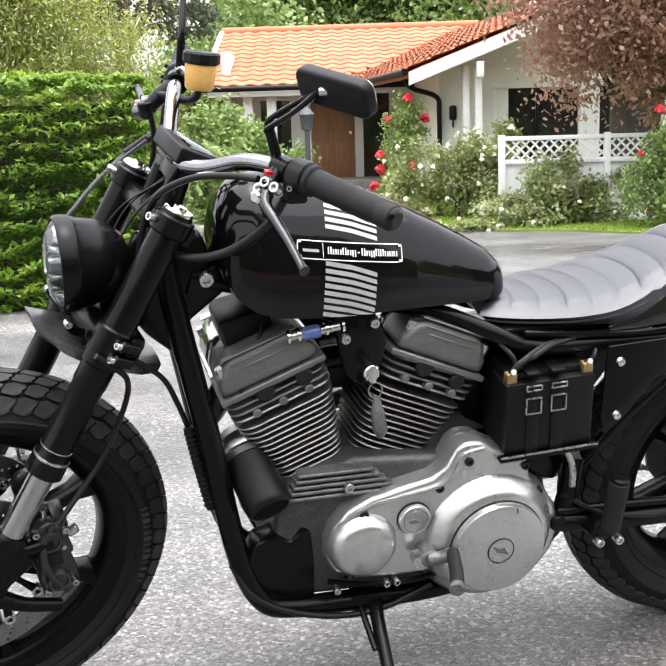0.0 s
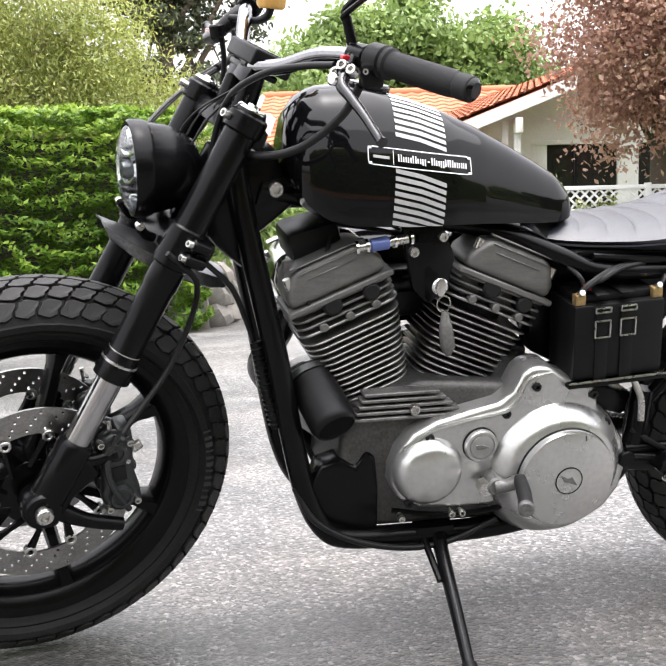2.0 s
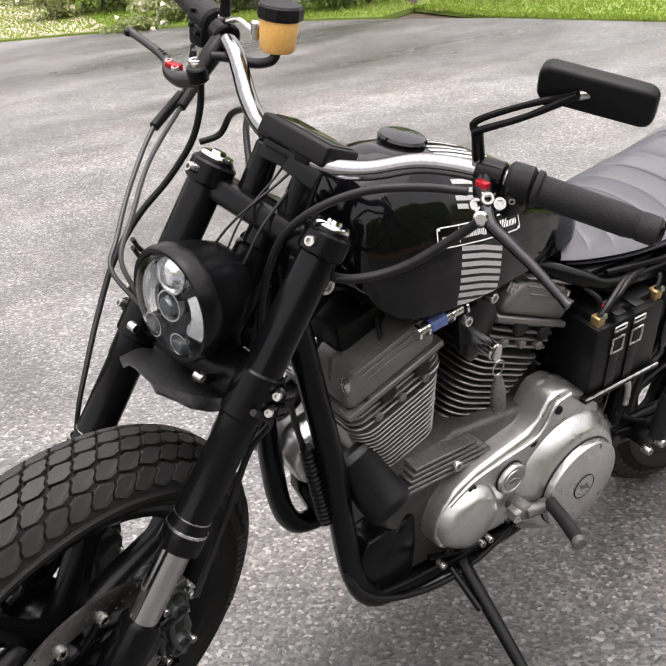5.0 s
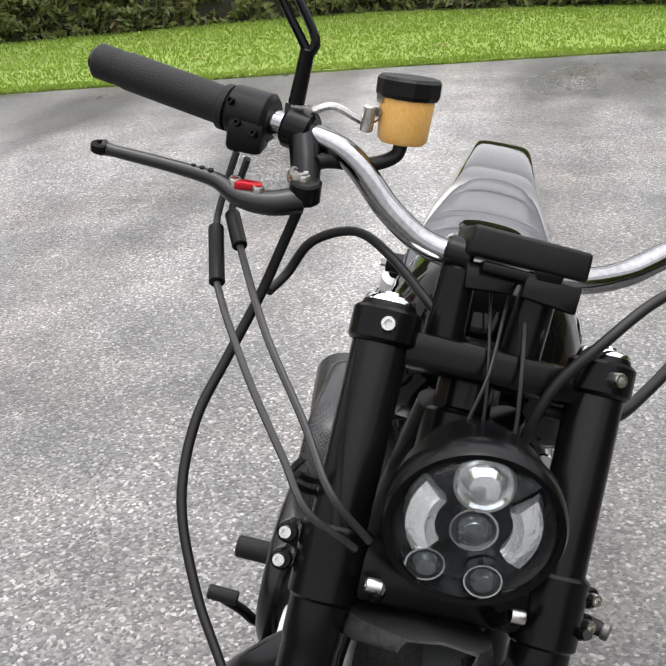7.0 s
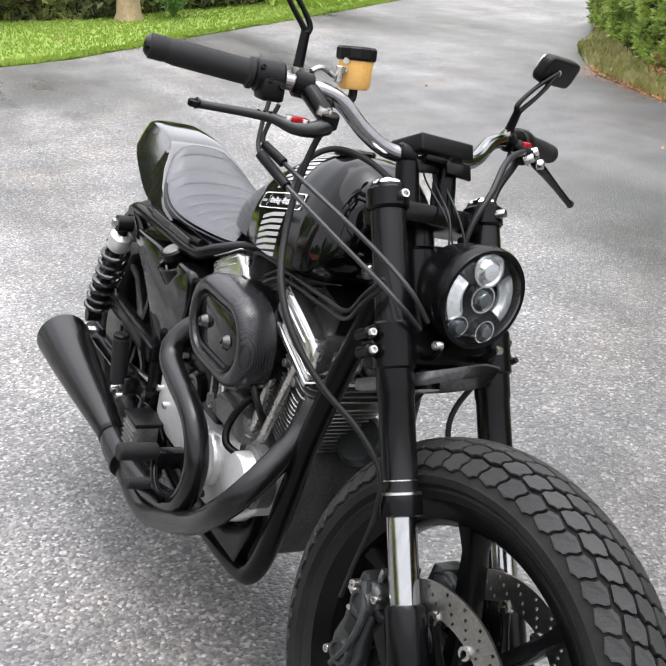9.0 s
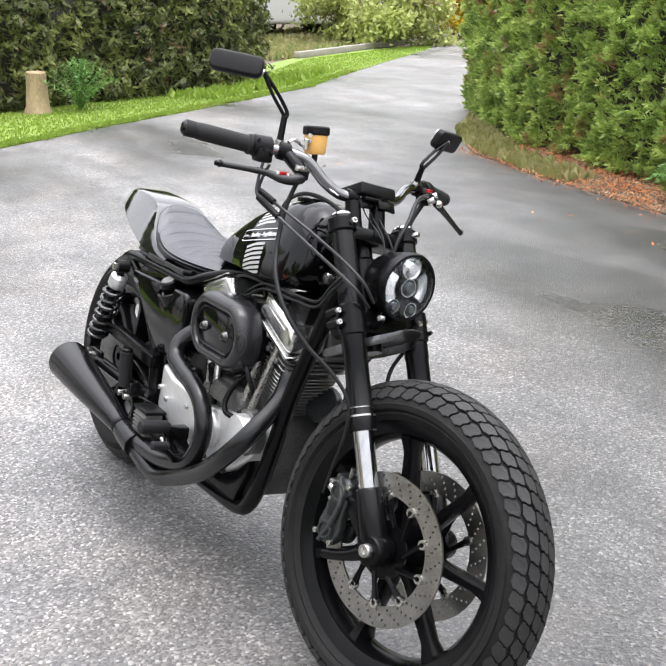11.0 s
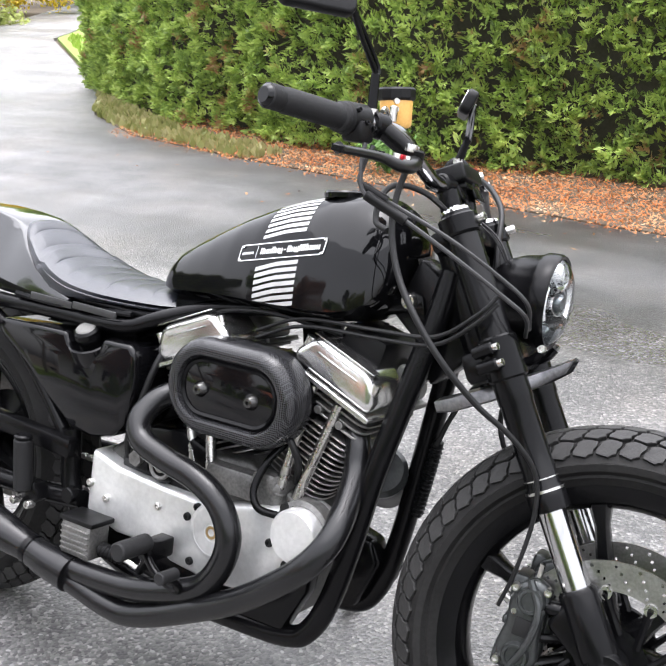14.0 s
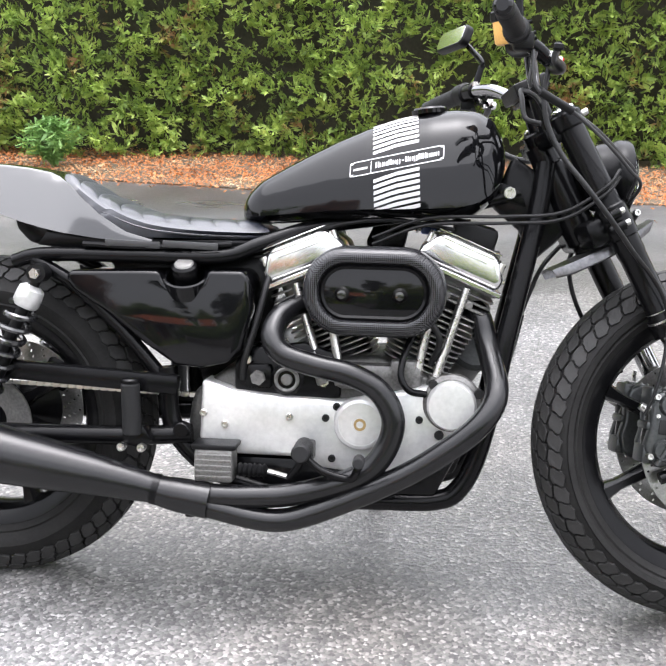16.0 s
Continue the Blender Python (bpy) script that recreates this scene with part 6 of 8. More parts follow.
def asphalt_material():
    m = bpy.data.materials.new("worn_asphalt")
    m.use_nodes = True
    n, l = m.node_tree.nodes, m.node_tree.links
    b = n["Principled BSDF"]
    tc = n.new("ShaderNodeTexCoord")
    vor = n.new("ShaderNodeTexVoronoi")
    vor.inputs["Scale"].default_value = 140
    l.new(tc.outputs["Object"], vor.inputs["Vector"])
    stone = n.new("ShaderNodeValToRGB")
    e = stone.color_ramp.elements
    e[0].position, e[0].color = 0.0, (0.050, 0.050, 0.050, 1)
    e[1].position, e[1].color = 1.0, (0.29, 0.284, 0.275, 1)
    for pos, c in ((0.35, (0.088, 0.087, 0.086)), (0.70, (0.125, 0.1225, 0.119)), (0.90, (0.180, 0.176, 0.170))):
        x = stone.color_ramp.elements.new(pos)
        x.color = (*c, 1)
    sep = n.new("ShaderNodeSeparateColor")
    l.new(vor.outputs["Color"], sep.inputs[0])
    l.new(sep.outputs[0], stone.inputs[0])
    # damp and worn patches, and long traffic streaks
    big, mid = n.new("ShaderNodeTexNoise"), n.new("ShaderNodeTexNoise")
    mp = n.new("ShaderNodeMapping")
    mp.inputs["Rotation"].default_value = (0, 0, 0.6)
    mp.inputs["Scale"].default_value = (0.25, 0.9, 1)
    l.new(tc.outputs["Object"], mp.inputs["Vector"]), l.new(mp.outputs[0], big.inputs["Vector"]), l.new(tc.outputs["Object"], mid.inputs["Vector"])
    big.inputs["Scale"].default_value, big.inputs["Detail"].default_value = 0.9, 4
    mid.inputs["Scale"].default_value, mid.inputs["Detail"].default_value = 3.5, 5
    r1, r2 = n.new("ShaderNodeMapRange"), n.new("ShaderNodeMapRange")
    for r, lo, hi in ((r1, 0.60, 1.34), (r2, 0.78, 1.22)):
        r.inputs["From Min"].default_value, r.inputs["From Max"].default_value = 0.32, 0.68
        r.inputs["To Min"].default_value, r.inputs["To Max"].default_value = lo, hi
    l.new(big.outputs["Fac"], r1.inputs[0]), l.new(mid.outputs["Fac"], r2.inputs[0])
    # pale stretch of the drive with a ragged border, darker beyond it
    spot = n.new("ShaderNodeMapping")
    spot.vector_type = "TEXTURE"
    spot.inputs["Location"].default_value, spot.inputs["Scale"].default_value = (-4.2, -0.7, 0), (2.7, 1.5, 1)
    far = n.new("ShaderNodeVectorMath")
    far.operation = "LENGTH"
    ragged = n.new("ShaderNodeMath")
    ragged.operation = "ADD"
    dry = n.new("ShaderNodeMapRange")
    dry.interpolation_type = "SMOOTHSTEP"
    for key, val in (("From Min", 1.15), ("From Max", 1.75), ("To Min", 1.45), ("To Max", 1.02)):
        dry.inputs[key].default_value = val
    l.new(tc.outputs["Object"], spot.inputs["Vector"]), l.new(spot.outputs[0], far.inputs[0])
    l.new(far.outputs["Value"], ragged.inputs[0]), l.new(big.outputs["Fac"], ragged.inputs[1]), l.new(ragged.outputs[0], dry.inputs[0])
    # the drive turns paler towards the house end, with a wandering border
    tone_wob, tone_slope = n.new("ShaderNodeMath"), n.new("ShaderNodeMapRange")
    tone_wob.operation = "MULTIPLY_ADD"
    tone_wob.inputs[1].default_value = 1.6
    slope = n.new("ShaderNodeVectorMath")
    slope.operation = "DOT_PRODUCT"
    slope.inputs[1].default_value = (0.75, 0.65, 0)
    l.new(tc.outputs["Object"], slope.inputs[0])
    l.new(big.outputs["Fac"], tone_wob.inputs[0]), l.new(slope.outputs["Value"], tone_wob.inputs[2])
    tone_slope.interpolation_type = "SMOOTHSTEP"
    for key, val in (("From Min", -1.0), ("From Max", 2.1), ("To Min", 1.20), ("To Max", 0.84)):
        tone_slope.inputs[key].default_value = val
    l.new(tone_wob.outputs[0], tone_slope.inputs[0])
    mul0, mul = n.new("ShaderNodeMath"), n.new("ShaderNodeMath")
    mul0.operation = mul.operation = "MULTIPLY"
    l.new(r1.outputs[0], mul0.inputs[0]), l.new(r2.outputs[0], mul0.inputs[1])
    # drying streaks that run along the fall of the drive
    run, streak, r3, mul1 = (n.new(k) for k in ("ShaderNodeMapping", "ShaderNodeTexNoise", "ShaderNodeMapRange", "ShaderNodeMath"))
    run.inputs["Rotation"].default_value, run.inputs["Scale"].default_value = (0, 0, -0.75), (0.35, 1.9, 1)
    streak.inputs["Scale"].default_value, streak.inputs["Detail"].default_value, streak.inputs["Distortion"].default_value = 1.0, 5, 0.6
    for key, val in (("From Min", 0.36), ("From Max", 0.64), ("To Min", 0.80), ("To Max", 1.20)):
        r3.inputs[key].default_value = val
    l.new(tc.outputs["Object"], run.inputs["Vector"]), l.new(run.outputs[0], streak.inputs["Vector"]), l.new(streak.outputs["Fac"], r3.inputs[0])
    mul1.operation = "MULTIPLY"
    l.new(mul0.outputs[0], mul1.inputs[0]), l.new(r3.outputs[0], mul1.inputs[1])
    l.new(mul1.outputs[0], mul.inputs[0]), l.new(tone_slope.outputs[0], mul.inputs[1])
    sc = n.new("ShaderNodeVectorMath")
    sc.operation = "SCALE"
    both = n.new("ShaderNodeMath")
    both.operation = "MULTIPLY"
    # smoother, darker strip of newer asphalt along the hedge
    xyz, wob, by, bx, band = (n.new(k) for k in ("ShaderNodeSeparateXYZ", "ShaderNodeMath", "ShaderNodeMapRange", "ShaderNodeMapRange", "ShaderNodeMath"))
    l.new(tc.outputs["Object"], xyz.inputs[0])
    wob.operation = "MULTIPLY_ADD"
    wob.inputs[1].default_value = 1.1
    l.new(big.outputs["Fac"], wob.inputs[0]), l.new(xyz.outputs["Y"], wob.inputs[2])
    for r, lo, hi in ((by, 2.65, 3.15), (bx, -6.4, -4.4)):
        r.interpolation_type = "SMOOTHSTEP"
        r.inputs["From Min"].default_value, r.inputs["From Max"].default_value = lo, hi
    l.new(wob.outputs[0], by.inputs[0]), l.new(xyz.outputs["X"], bx.inputs[0])
    band.operation = "MULTIPLY"
    l.new(by.outputs[0], band.inputs[0]), l.new(bx.outputs[0], band.inputs[1])
    fines = n.new("ShaderNodeMix")
    fines.data_type = "RGBA"
    fines.inputs[7].default_value = (0.078, 0.078, 0.079, 1)
    part_way = n.new("ShaderNodeMath")
    part_way.operation = "MULTIPLY"
    part_way.inputs[1].default_value = 0.8
    l.new(band.outputs[0], part_way.inputs[0]), l.new(part_way.outputs[0], fines.inputs[0]), l.new(stone.outputs[0], fines.inputs[6])
    l.new(mul.outputs[0], both.inputs[0]), l.new(dry.outputs[0], both.inputs[1])
    l.new(fines.outputs[2], sc.inputs[0]), l.new(both.outputs[0], sc.inputs["Scale"])
    # brownish grit lying in ragged patches
    grit = n.new("ShaderNodeTexNoise")
    grit.inputs["Scale"].default_value, grit.inputs["Detail"].default_value = 1.7, 6
    l.new(tc.outputs["Object"], grit.inputs["Vector"])
    gr = n.new("ShaderNodeMapRange")
    for key, val in (("From Min", 0.45), ("From Max", 0.70), ("To Min", 0.0), ("To Max", 0.5)):
        gr.inputs[key].default_value = val
    l.new(grit.outputs["Fac"], gr.inputs[0])
    tint = n.new("ShaderNodeMix")
    tint.data_type, tint.blend_type = "RGBA", "MULTIPLY"
    tint.inputs[7].default_value = (1.06, 0.96, 0.86, 1)
    l.new(gr.outputs[0], tint.inputs[0]), l.new(sc.outputs[0], tint.inputs[6])
    l.new(tint.outputs[2], b.inputs["Base Color"])
    rr = n.new("ShaderNodeMapRange")
    rr.inputs["From Min"].default_value, rr.inputs["From Max"].default_value = 0.35, 0.65
    rr.inputs["To Min"].default_value, rr.inputs["To Max"].default_value = 0.24, 0.66
    l.new(big.outputs["Fac"], rr.inputs[0]), l.new(rr.outputs[0], b.inputs["Roughness"])
    bp = n.new("ShaderNodeBump")
    bp.inputs["Strength"].default_value, bp.inputs["Distance"].default_value = 0.6, 0.003
    bp.invert = True
    l.new(vor.outputs["Distance"], bp.inputs["Height"])
    l.new(bp.outputs[0], b.inputs["Normal"])
    return m


def leaf_material(name, colors, patch=None, patch_amount=0.0, patch_scale=1.3, glow=0.35, rough=0.5, brown_scale=None):
    """Leaves coloured one by one, with withered patches."""
    m = bpy.data.materials.new(name)
    m.use_nodes = True
    n, l = m.node_tree.nodes, m.node_tree.links
    b, out = n["Principled BSDF"], n["Material Output"]
    geo = n.new("ShaderNodeNewGeometry")
    ramp = n.new("ShaderNodeValToRGB")
    el = ramp.color_ramp.elements
    el[0].color, el[1].color = (*colors[0], 1), (*colors[-1], 1)
    for i, c in enumerate(colors[1:-1]):
        x = el.new((i + 1) / (len(colors) - 1))
        x.color = (*c, 1)
    tc = n.new("ShaderNodeTexCoord")
    ns = n.new("ShaderNodeTexNoise")
    ns.inputs["Scale"].default_value, ns.inputs["Detail"].default_value = patch_scale, 4
    l.new(tc.outputs["Object"], ns.inputs["Vector"])
    mixf = n.new("ShaderNodeMix")
    mixf.data_type = "FLOAT"
    mixf.inputs[0].default_value = 0.55
    spread = n.new("ShaderNodeMapRange")
    spread.inputs["From Min"].default_value, spread.inputs["From Max"].default_value = 0.32, 0.68
    l.new(ns.outputs["Fac"], spread.inputs[0])
    l.new(geo.outputs["Random Per Island"], mixf.inputs[2]), l.new(spread.outputs[0], mixf.inputs[3])
    l.new(mixf.outputs[0], ramp.inputs[0])
    col = ramp.outputs[0]
    if patch:
        n2 = n.new("ShaderNodeTexNoise")
        n2.inputs["Scale"].default_value, n2.inputs["Detail"].default_value = brown_scale or patch_scale * 2.2, 5
        off = n.new("ShaderNodeVectorMath")
        off.inputs[1].default_value = (7.3, 2.1, 4.4)
        l.new(tc.outputs["Object"], off.inputs[0]), l.new(off.outputs[0], n2.inputs["Vector"])
        th = n.new("ShaderNodeMapRange")
        th.inputs["From Min"].default_value, th.inputs["From Max"].default_value = 0.66 - patch_amount, 0.72 - patch_amount
        l.new(n2.outputs["Fac"], th.inputs[0])
        keep = n.new("ShaderNodeMath")
        keep.operation = "MULTIPLY"
        half = n.new("ShaderNodeMath")
        half.operation = "GREATER_THAN"
        half.inputs[1].default_value = 0.35
        l.new(geo.outputs["Random Per Island"], half.inputs[0])
        l.new(th.outputs[0], keep.inputs[0]), l.new(half.outputs[0], keep.inputs[1])
        mx = n.new("ShaderNodeMix")
        mx.data_type = "RGBA"
        l.new(keep.outputs[0], mx.inputs[0]), l.new(col, mx.inputs[6])
        mx.inputs[7].default_value = (*patch, 1)
        col = mx.outputs[2]
    l.new(col, b.inputs["Base Color"])
    b.inputs["Roughness"].default_value = rough
    tr = n.new("ShaderNodeBsdfTranslucent")
    l.new(col, tr.inputs[0])
    ms = n.new("ShaderNodeMixShader")
    ms.inputs[0].default_value = glow
    l.new(b.outputs[0], ms.inputs[1]), l.new(tr.outputs[0], ms.inputs[2]), l.new(ms.outputs[0], out.inputs[0])
    return m


ASPHALT = asphalt_material()
EARTH = material("garden_earth", (0.10, 0.075, 0.05), 0.95, vary=0.5, scale=2, fine=60, bump=0.8, bump_scale=60)
TURF = material("mown_turf", (0.155, 0.235, 0.033), 0.9, vary=0.2, scale=0.8, fine=90, bump=0.6, bump_scale=120, color2=(0.195, 0.27, 0.047))
HEDGE_LEAF = leaf_material("thuja_leaves", [(0.11, 0.17, 0.05), (0.25, 0.36, 0.085), (0.43, 0.56, 0.13), (0.62, 0.72, 0.24)], (0.34, 0.20, 0.09), 0.07, 7.0, glow=0.45, brown_scale=3.5)
DARK_HEDGE_LEAF = leaf_material("mixed_hedge_leaves", [(0.038, 0.052, 0.020), (0.095, 0.122, 0.037), (0.19, 0.22, 0.058), (0.34, 0.37, 0.10)], (0.26, 0.17, 0.09), 0.05, 2.2, glow=0.42)
YEW_LEAF = leaf_material("layered_yew_leaves", [(0.045, 0.105, 0.012), (0.11, 0.22, 0.018), (0.22, 0.36, 0.028)], None, 0, 2.2, glow=0.42)
NEW_LEAF = leaf_material("fresh_yew_growth", [(0.15, 0.25, 0.03), (0.25, 0.37, 0.045), (0.38, 0.50, 0.09)], None, 0, 2.2, glow=0.45)
BUSH_LEAF = leaf_material("feathery_bush_leaves", [(0.16, 0.185, 0.05), (0.26, 0.30, 0.075), (0.36, 0.41, 0.11), (0.45, 0.49, 0.18)], (0.24, 0.19, 0.10), 0.05, 0.6)
TREE_LEAF = leaf_material("broad_tree_leaves", [(0.12, 0.18, 0.055), (0.19, 0.28, 0.08), (0.27, 0.37, 0.11), (0.36, 0.45, 0.17)], None, 0, 0.3)
PINE_LEAF = leaf_material("pine_needles", [(0.06, 0.08, 0.04), (0.10, 0.13, 0.07), (0.17, 0.19, 0.12)], None, 0, 0.5)
PLUM_LEAF = leaf_material("copper_plum_leaves", [(0.24, 0.125, 0.095), (0.38, 0.22, 0.165), (0.48, 0.31, 0.235), (0.54, 0.42, 0.29)], (0.20, 0.20, 0.08), 0.02, 0.9, glow=0.5)
GRASS_LEAF = leaf_material("grass_blades", [(0.18, 0.28, 0.032), (0.22, 0.335, 0.04), (0.265, 0.37, 0.055), (0.33, 0.41, 0.09)], (0.36, 0.31, 0.12), 0.03, 0.7)
FERN_LEAF = leaf_material("wild_plant_leaves", [(0.08, 0.17, 0.04), (0.15, 0.29, 0.07), (0.27, 0.42, 0.12)], None, 0, 4)
LITTER = leaf_material("dry_needle_litter", [(0.16, 0.06, 0.03), (0.38, 0.13, 0.04), (0.52, 0.20, 0.07), (0.42, 0.25, 0.13), (0.58, 0.44, 0.28)], None, 0, 3.5, glow=0.1, rough=0.85)
YELLOW_LEAF = leaf_material("yellow_flowering_twigs", [(0.35, 0.28, 0.02), (0.60, 0.45, 0.02), (0.75, 0.60, 0.05)], None, 0, 1)
BARK = material("rough_bark", (0.10, 0.08, 0.06), 0.9, vary=0.45, scale=12, bump=0.9, bump_scale=60, stretch=(1, 1, 0.25))
WHITE_WOOD = material("white_painted_wood", (0.70, 0.71, 0.70), 0.55, vary=0.08, scale=3, bump=0.1, bump_scale=60)
STONE = material("rough_wall_stone", (0.22, 0.21, 0.195), 0.9, vary=0.4, scale=7, bump=0.9, bump_scale=40, per_object=0.5, color2=(0.34, 0.31, 0.27))

# ---------------------------------------------------------------- ground sheets


def sheet(name, outline, z, mat, label, category, thick=0.0, kind="structure", cut=0):
    bm = bmesh.new()
    top = [bm.verts.new((x, y, z)) for x, y in outline]
    bm.faces.new(top)
    if thick:
        low_ = [bm.verts.new((x, y, z - thick)) for x, y in outline]
        k = len(outline)
        for i in range(k):
            bm.faces.new((top[i], top[(i + 1) % k], low_[(i + 1) % k], low_[i]))
    return tagged(part(name, bm, mat, smooth=False), label, category, kind=kind)


sheet("ground", [(-900, -900), (900, -900), (900, 900), (-900, 900)], -0.045, EARTH, "bare brown earth reaching to the horizon", "ground")
drive = [(-20.0, 18.6), (-14.9, 11.9), (-11.6, 8.0), (-10.0, 6.15), (-8.95, 4.35), (-8.0, 2.6), (-7.25, 1.35), (-6.85, -0.9), (-6.35, -3.1), (-5.8, -5.4), (-5.35, -6.35), (-4.6, -7.55), (-3.3, -8.5), (-2.0, -9.25), (-1.5, -8.2), (-1.25, -7.2), (-0.9, -6.2), (-0.35, -5.0), (0.6, -4.8), (3.2, -4.75), (16, -4.6), (16, 4.2), (3, 3.62), (1.2, 3.64), (-0.6, 3.74), (-2.2, 4.02), (-3.3, 4.22), (-4.6, 4.55), (-5.6, 5.15), (-6.35, 6.0), (-8.9, 8.1), (-12.0, 10.6), (-13.6, 12.9), (-18.8, 19.6)]
sheet("driveway", drive, 0.0, ASPHALT, "worn grey asphalt driveway with damp streaks", "driveway", 0.04)
sheet("lawn_1", [(-14.9, 11.95), (-11.65, 8.03), (-10.05, 6.18), (-9.0, 4.38), (-8.05, 2.63), (-7.3, 1.38), (-6.9, -0.9), (-6.4, -3.1), (-5.85, -5.4), (-6.0, -6.6), (-7.4, -8.0), (-12, -8.0), (-13, 2), (-13, 6.8), (-16.5, 11)], 0.008, TURF, "bright green mown lawn along the drive", "lawn", 0.04)
sheet("lawn_2", [(-5.40, -6.38), (-4.65, -7.58), (-3.35, -8.54), (-2.05, -9.3), (-2.2, -10.6), (-4.2, -15.5), (-6.2, -15.0), (-7.8, -9.5), (-6.05, -6.65)], 0.012, TURF, "mown lawn before the house", "lawn", 0.05)
sheet("lawn_3", [(-6.32, 6.05), (-8.88, 8.15), (-11.95, 10.65), (-13.5, 12.9), (-11.5, 15.0), (-6.0, 10.0), (-6.2, 6.6)], 0.014, TURF, "rough grass beyond the hedge end", "lawn", 0.05)
sheet("garden_bed", [(-6.30, 6.0), (-5.55, 5.12), (-4.58, 4.52), (-3.28, 4.19), (-2.18, 3.98), (-0.6, 3.70), (1.2, 3.60), (3, 3.58), (16, 4.15), (16, 6.5), (-4, 6.5), (-6.8, 6.9)], 0.010, EARTH, "strip of earth below the hedge", "garden bed", 0.04)
sheet("path", [(-2.6, -9.05), (-3.7, -8.35), (-5.6, -14.6), (-4.4, -15.2)], 0.018, material("gravel_path", (0.42, 0.37, 0.28), 0.95, vary=0.3, scale=3, fine=80, bump=0.6), "pale gravel garden path to the door", "path", 0.01)

# ---------------------------------------------------------------- plants


def leaves(name, pts, nrm, size, mat, parent, seed, long=1.7, spread=0.9, droop=0.0, kind="stuff", label=""):
    """One mesh of many small folded leaves at the points."""
    rng = np.random.default_rng(seed)
    n = len(pts)
    d = nrm + spread * rng.normal(size=(n, 3))
    d /= np.linalg.norm(d, axis=1, keepdims=True) + 1e-9
    t = rng.normal(size=(n, 3)) + np.array([0, 0, -droop])
    t -= d * (t * d).sum(1, keepdims=True)
    t /= np.linalg.norm(t, axis=1, keepdims=True) + 1e-9
    return leaf_mesh(name, pts, d, t, (size * rng.uniform(0.6, 1.4, n))[:, None], mat, parent, long, kind, label)


def leaf_mesh(name, pts, d, t, s, mat, parent, long, kind="stuff", label=""):
    """Folded leaves at the points, facing d, pointing along t, s wide."""
    n = len(pts)
    w = np.cross(d, t)
    a = pts - t * s * long / 2
    b = pts + w * s * 0.5 - d * s * 0.12
    c = pts + t * s * long / 2
    e = pts - w * s * 0.5 - d * s * 0.12
    v = np.stack([a, b, c, e], 1).reshape(-1, 3)
    me = bpy.data.meshes.new(name)
    me.vertices.add(4 * n)
    me.vertices.foreach_set("co", v.astype(np.float32).ravel())
    me.loops.add(6 * n)
    i = np.arange(n) * 4
    me.loops.foreach_set("vertex_index", np.stack([i, i + 1, i + 2, i, i + 2, i + 3], 1).ravel().astype(np.int32))
    me.polygons.add(2 * n)
    me.polygons.foreach_set("loop_start", (np.arange(2 * n) * 3).astype(np.int32))
    me.update(calc_edges=True)
    me.validate()
    me.materials.append(mat)
    ob = new(name, me)
    ob.parent = parent
    return tagged(ob, label, kind=kind)


def unit(v):
    return v / (np.linalg.norm(v, axis=1, keepdims=True) + 1e-9)


def sprays(name, pts, nrm, size, mat, parent, seed, label=""):
    """Flat fans of seven leaflets that grow out and up from the points."""
    rng = np.random.default_rng(seed)
    n = len(pts)
    axis = unit(nrm * np.array([1, 1, 0.4]) + 0.55 * rng.normal(size=(n, 3)) + np.array([0, 0, 0.25]))
    side = unit(np.cross(axis, rng.normal(size=(n, 3)) + np.array([0, 0, 0.8])))
    face = np.cross(axis, side)
    face *= np.where(face[:, 2:] < 0, -1, 1)
    grow = rng.uniform(0.7, 1.4, n)[:, None]
    P, D, T, S = [], [], [], []
    for along, across in ((0.1, -0.9), (0.1, 0.9), (0.9, -0.8), (0.9, 0.8), (1.7, -0.5), (1.7, 0.5), (2.4, 0.0)):
        t = unit(axis + side * across * 0.9 + 0.25 * rng.normal(size=(n, 3)))
        d = unit(face + 0.3 * rng.normal(size=(n, 3)))
        d = unit(d - t * (d * t).sum(1, keepdims=True))
        P.append(pts + (axis * along + side * across * 0.8) * size * grow * 1.1), D.append(d), T.append(t), S.append(size * grow * rng.uniform(0.55, 0.95, (n, 1)))
    return leaf_mesh(name, np.concatenate(P), np.concatenate(D), np.concatenate(T), np.concatenate(S), mat, parent, 2.9, "stuff", label)


def wavy(p, scale, seed):
    return np.array([noise.noise(Vector((x * scale + seed, y * scale, z * scale))) for x, y, z in p])


# Core colour holds the shade behind the leaves, painted darker than bark.
CORE_SHADE = material("core_shade_brown", (0.035, 0.032, 0.022), 0.95, vary=0.5, scale=6, bump=0.8, bump_scale=40)


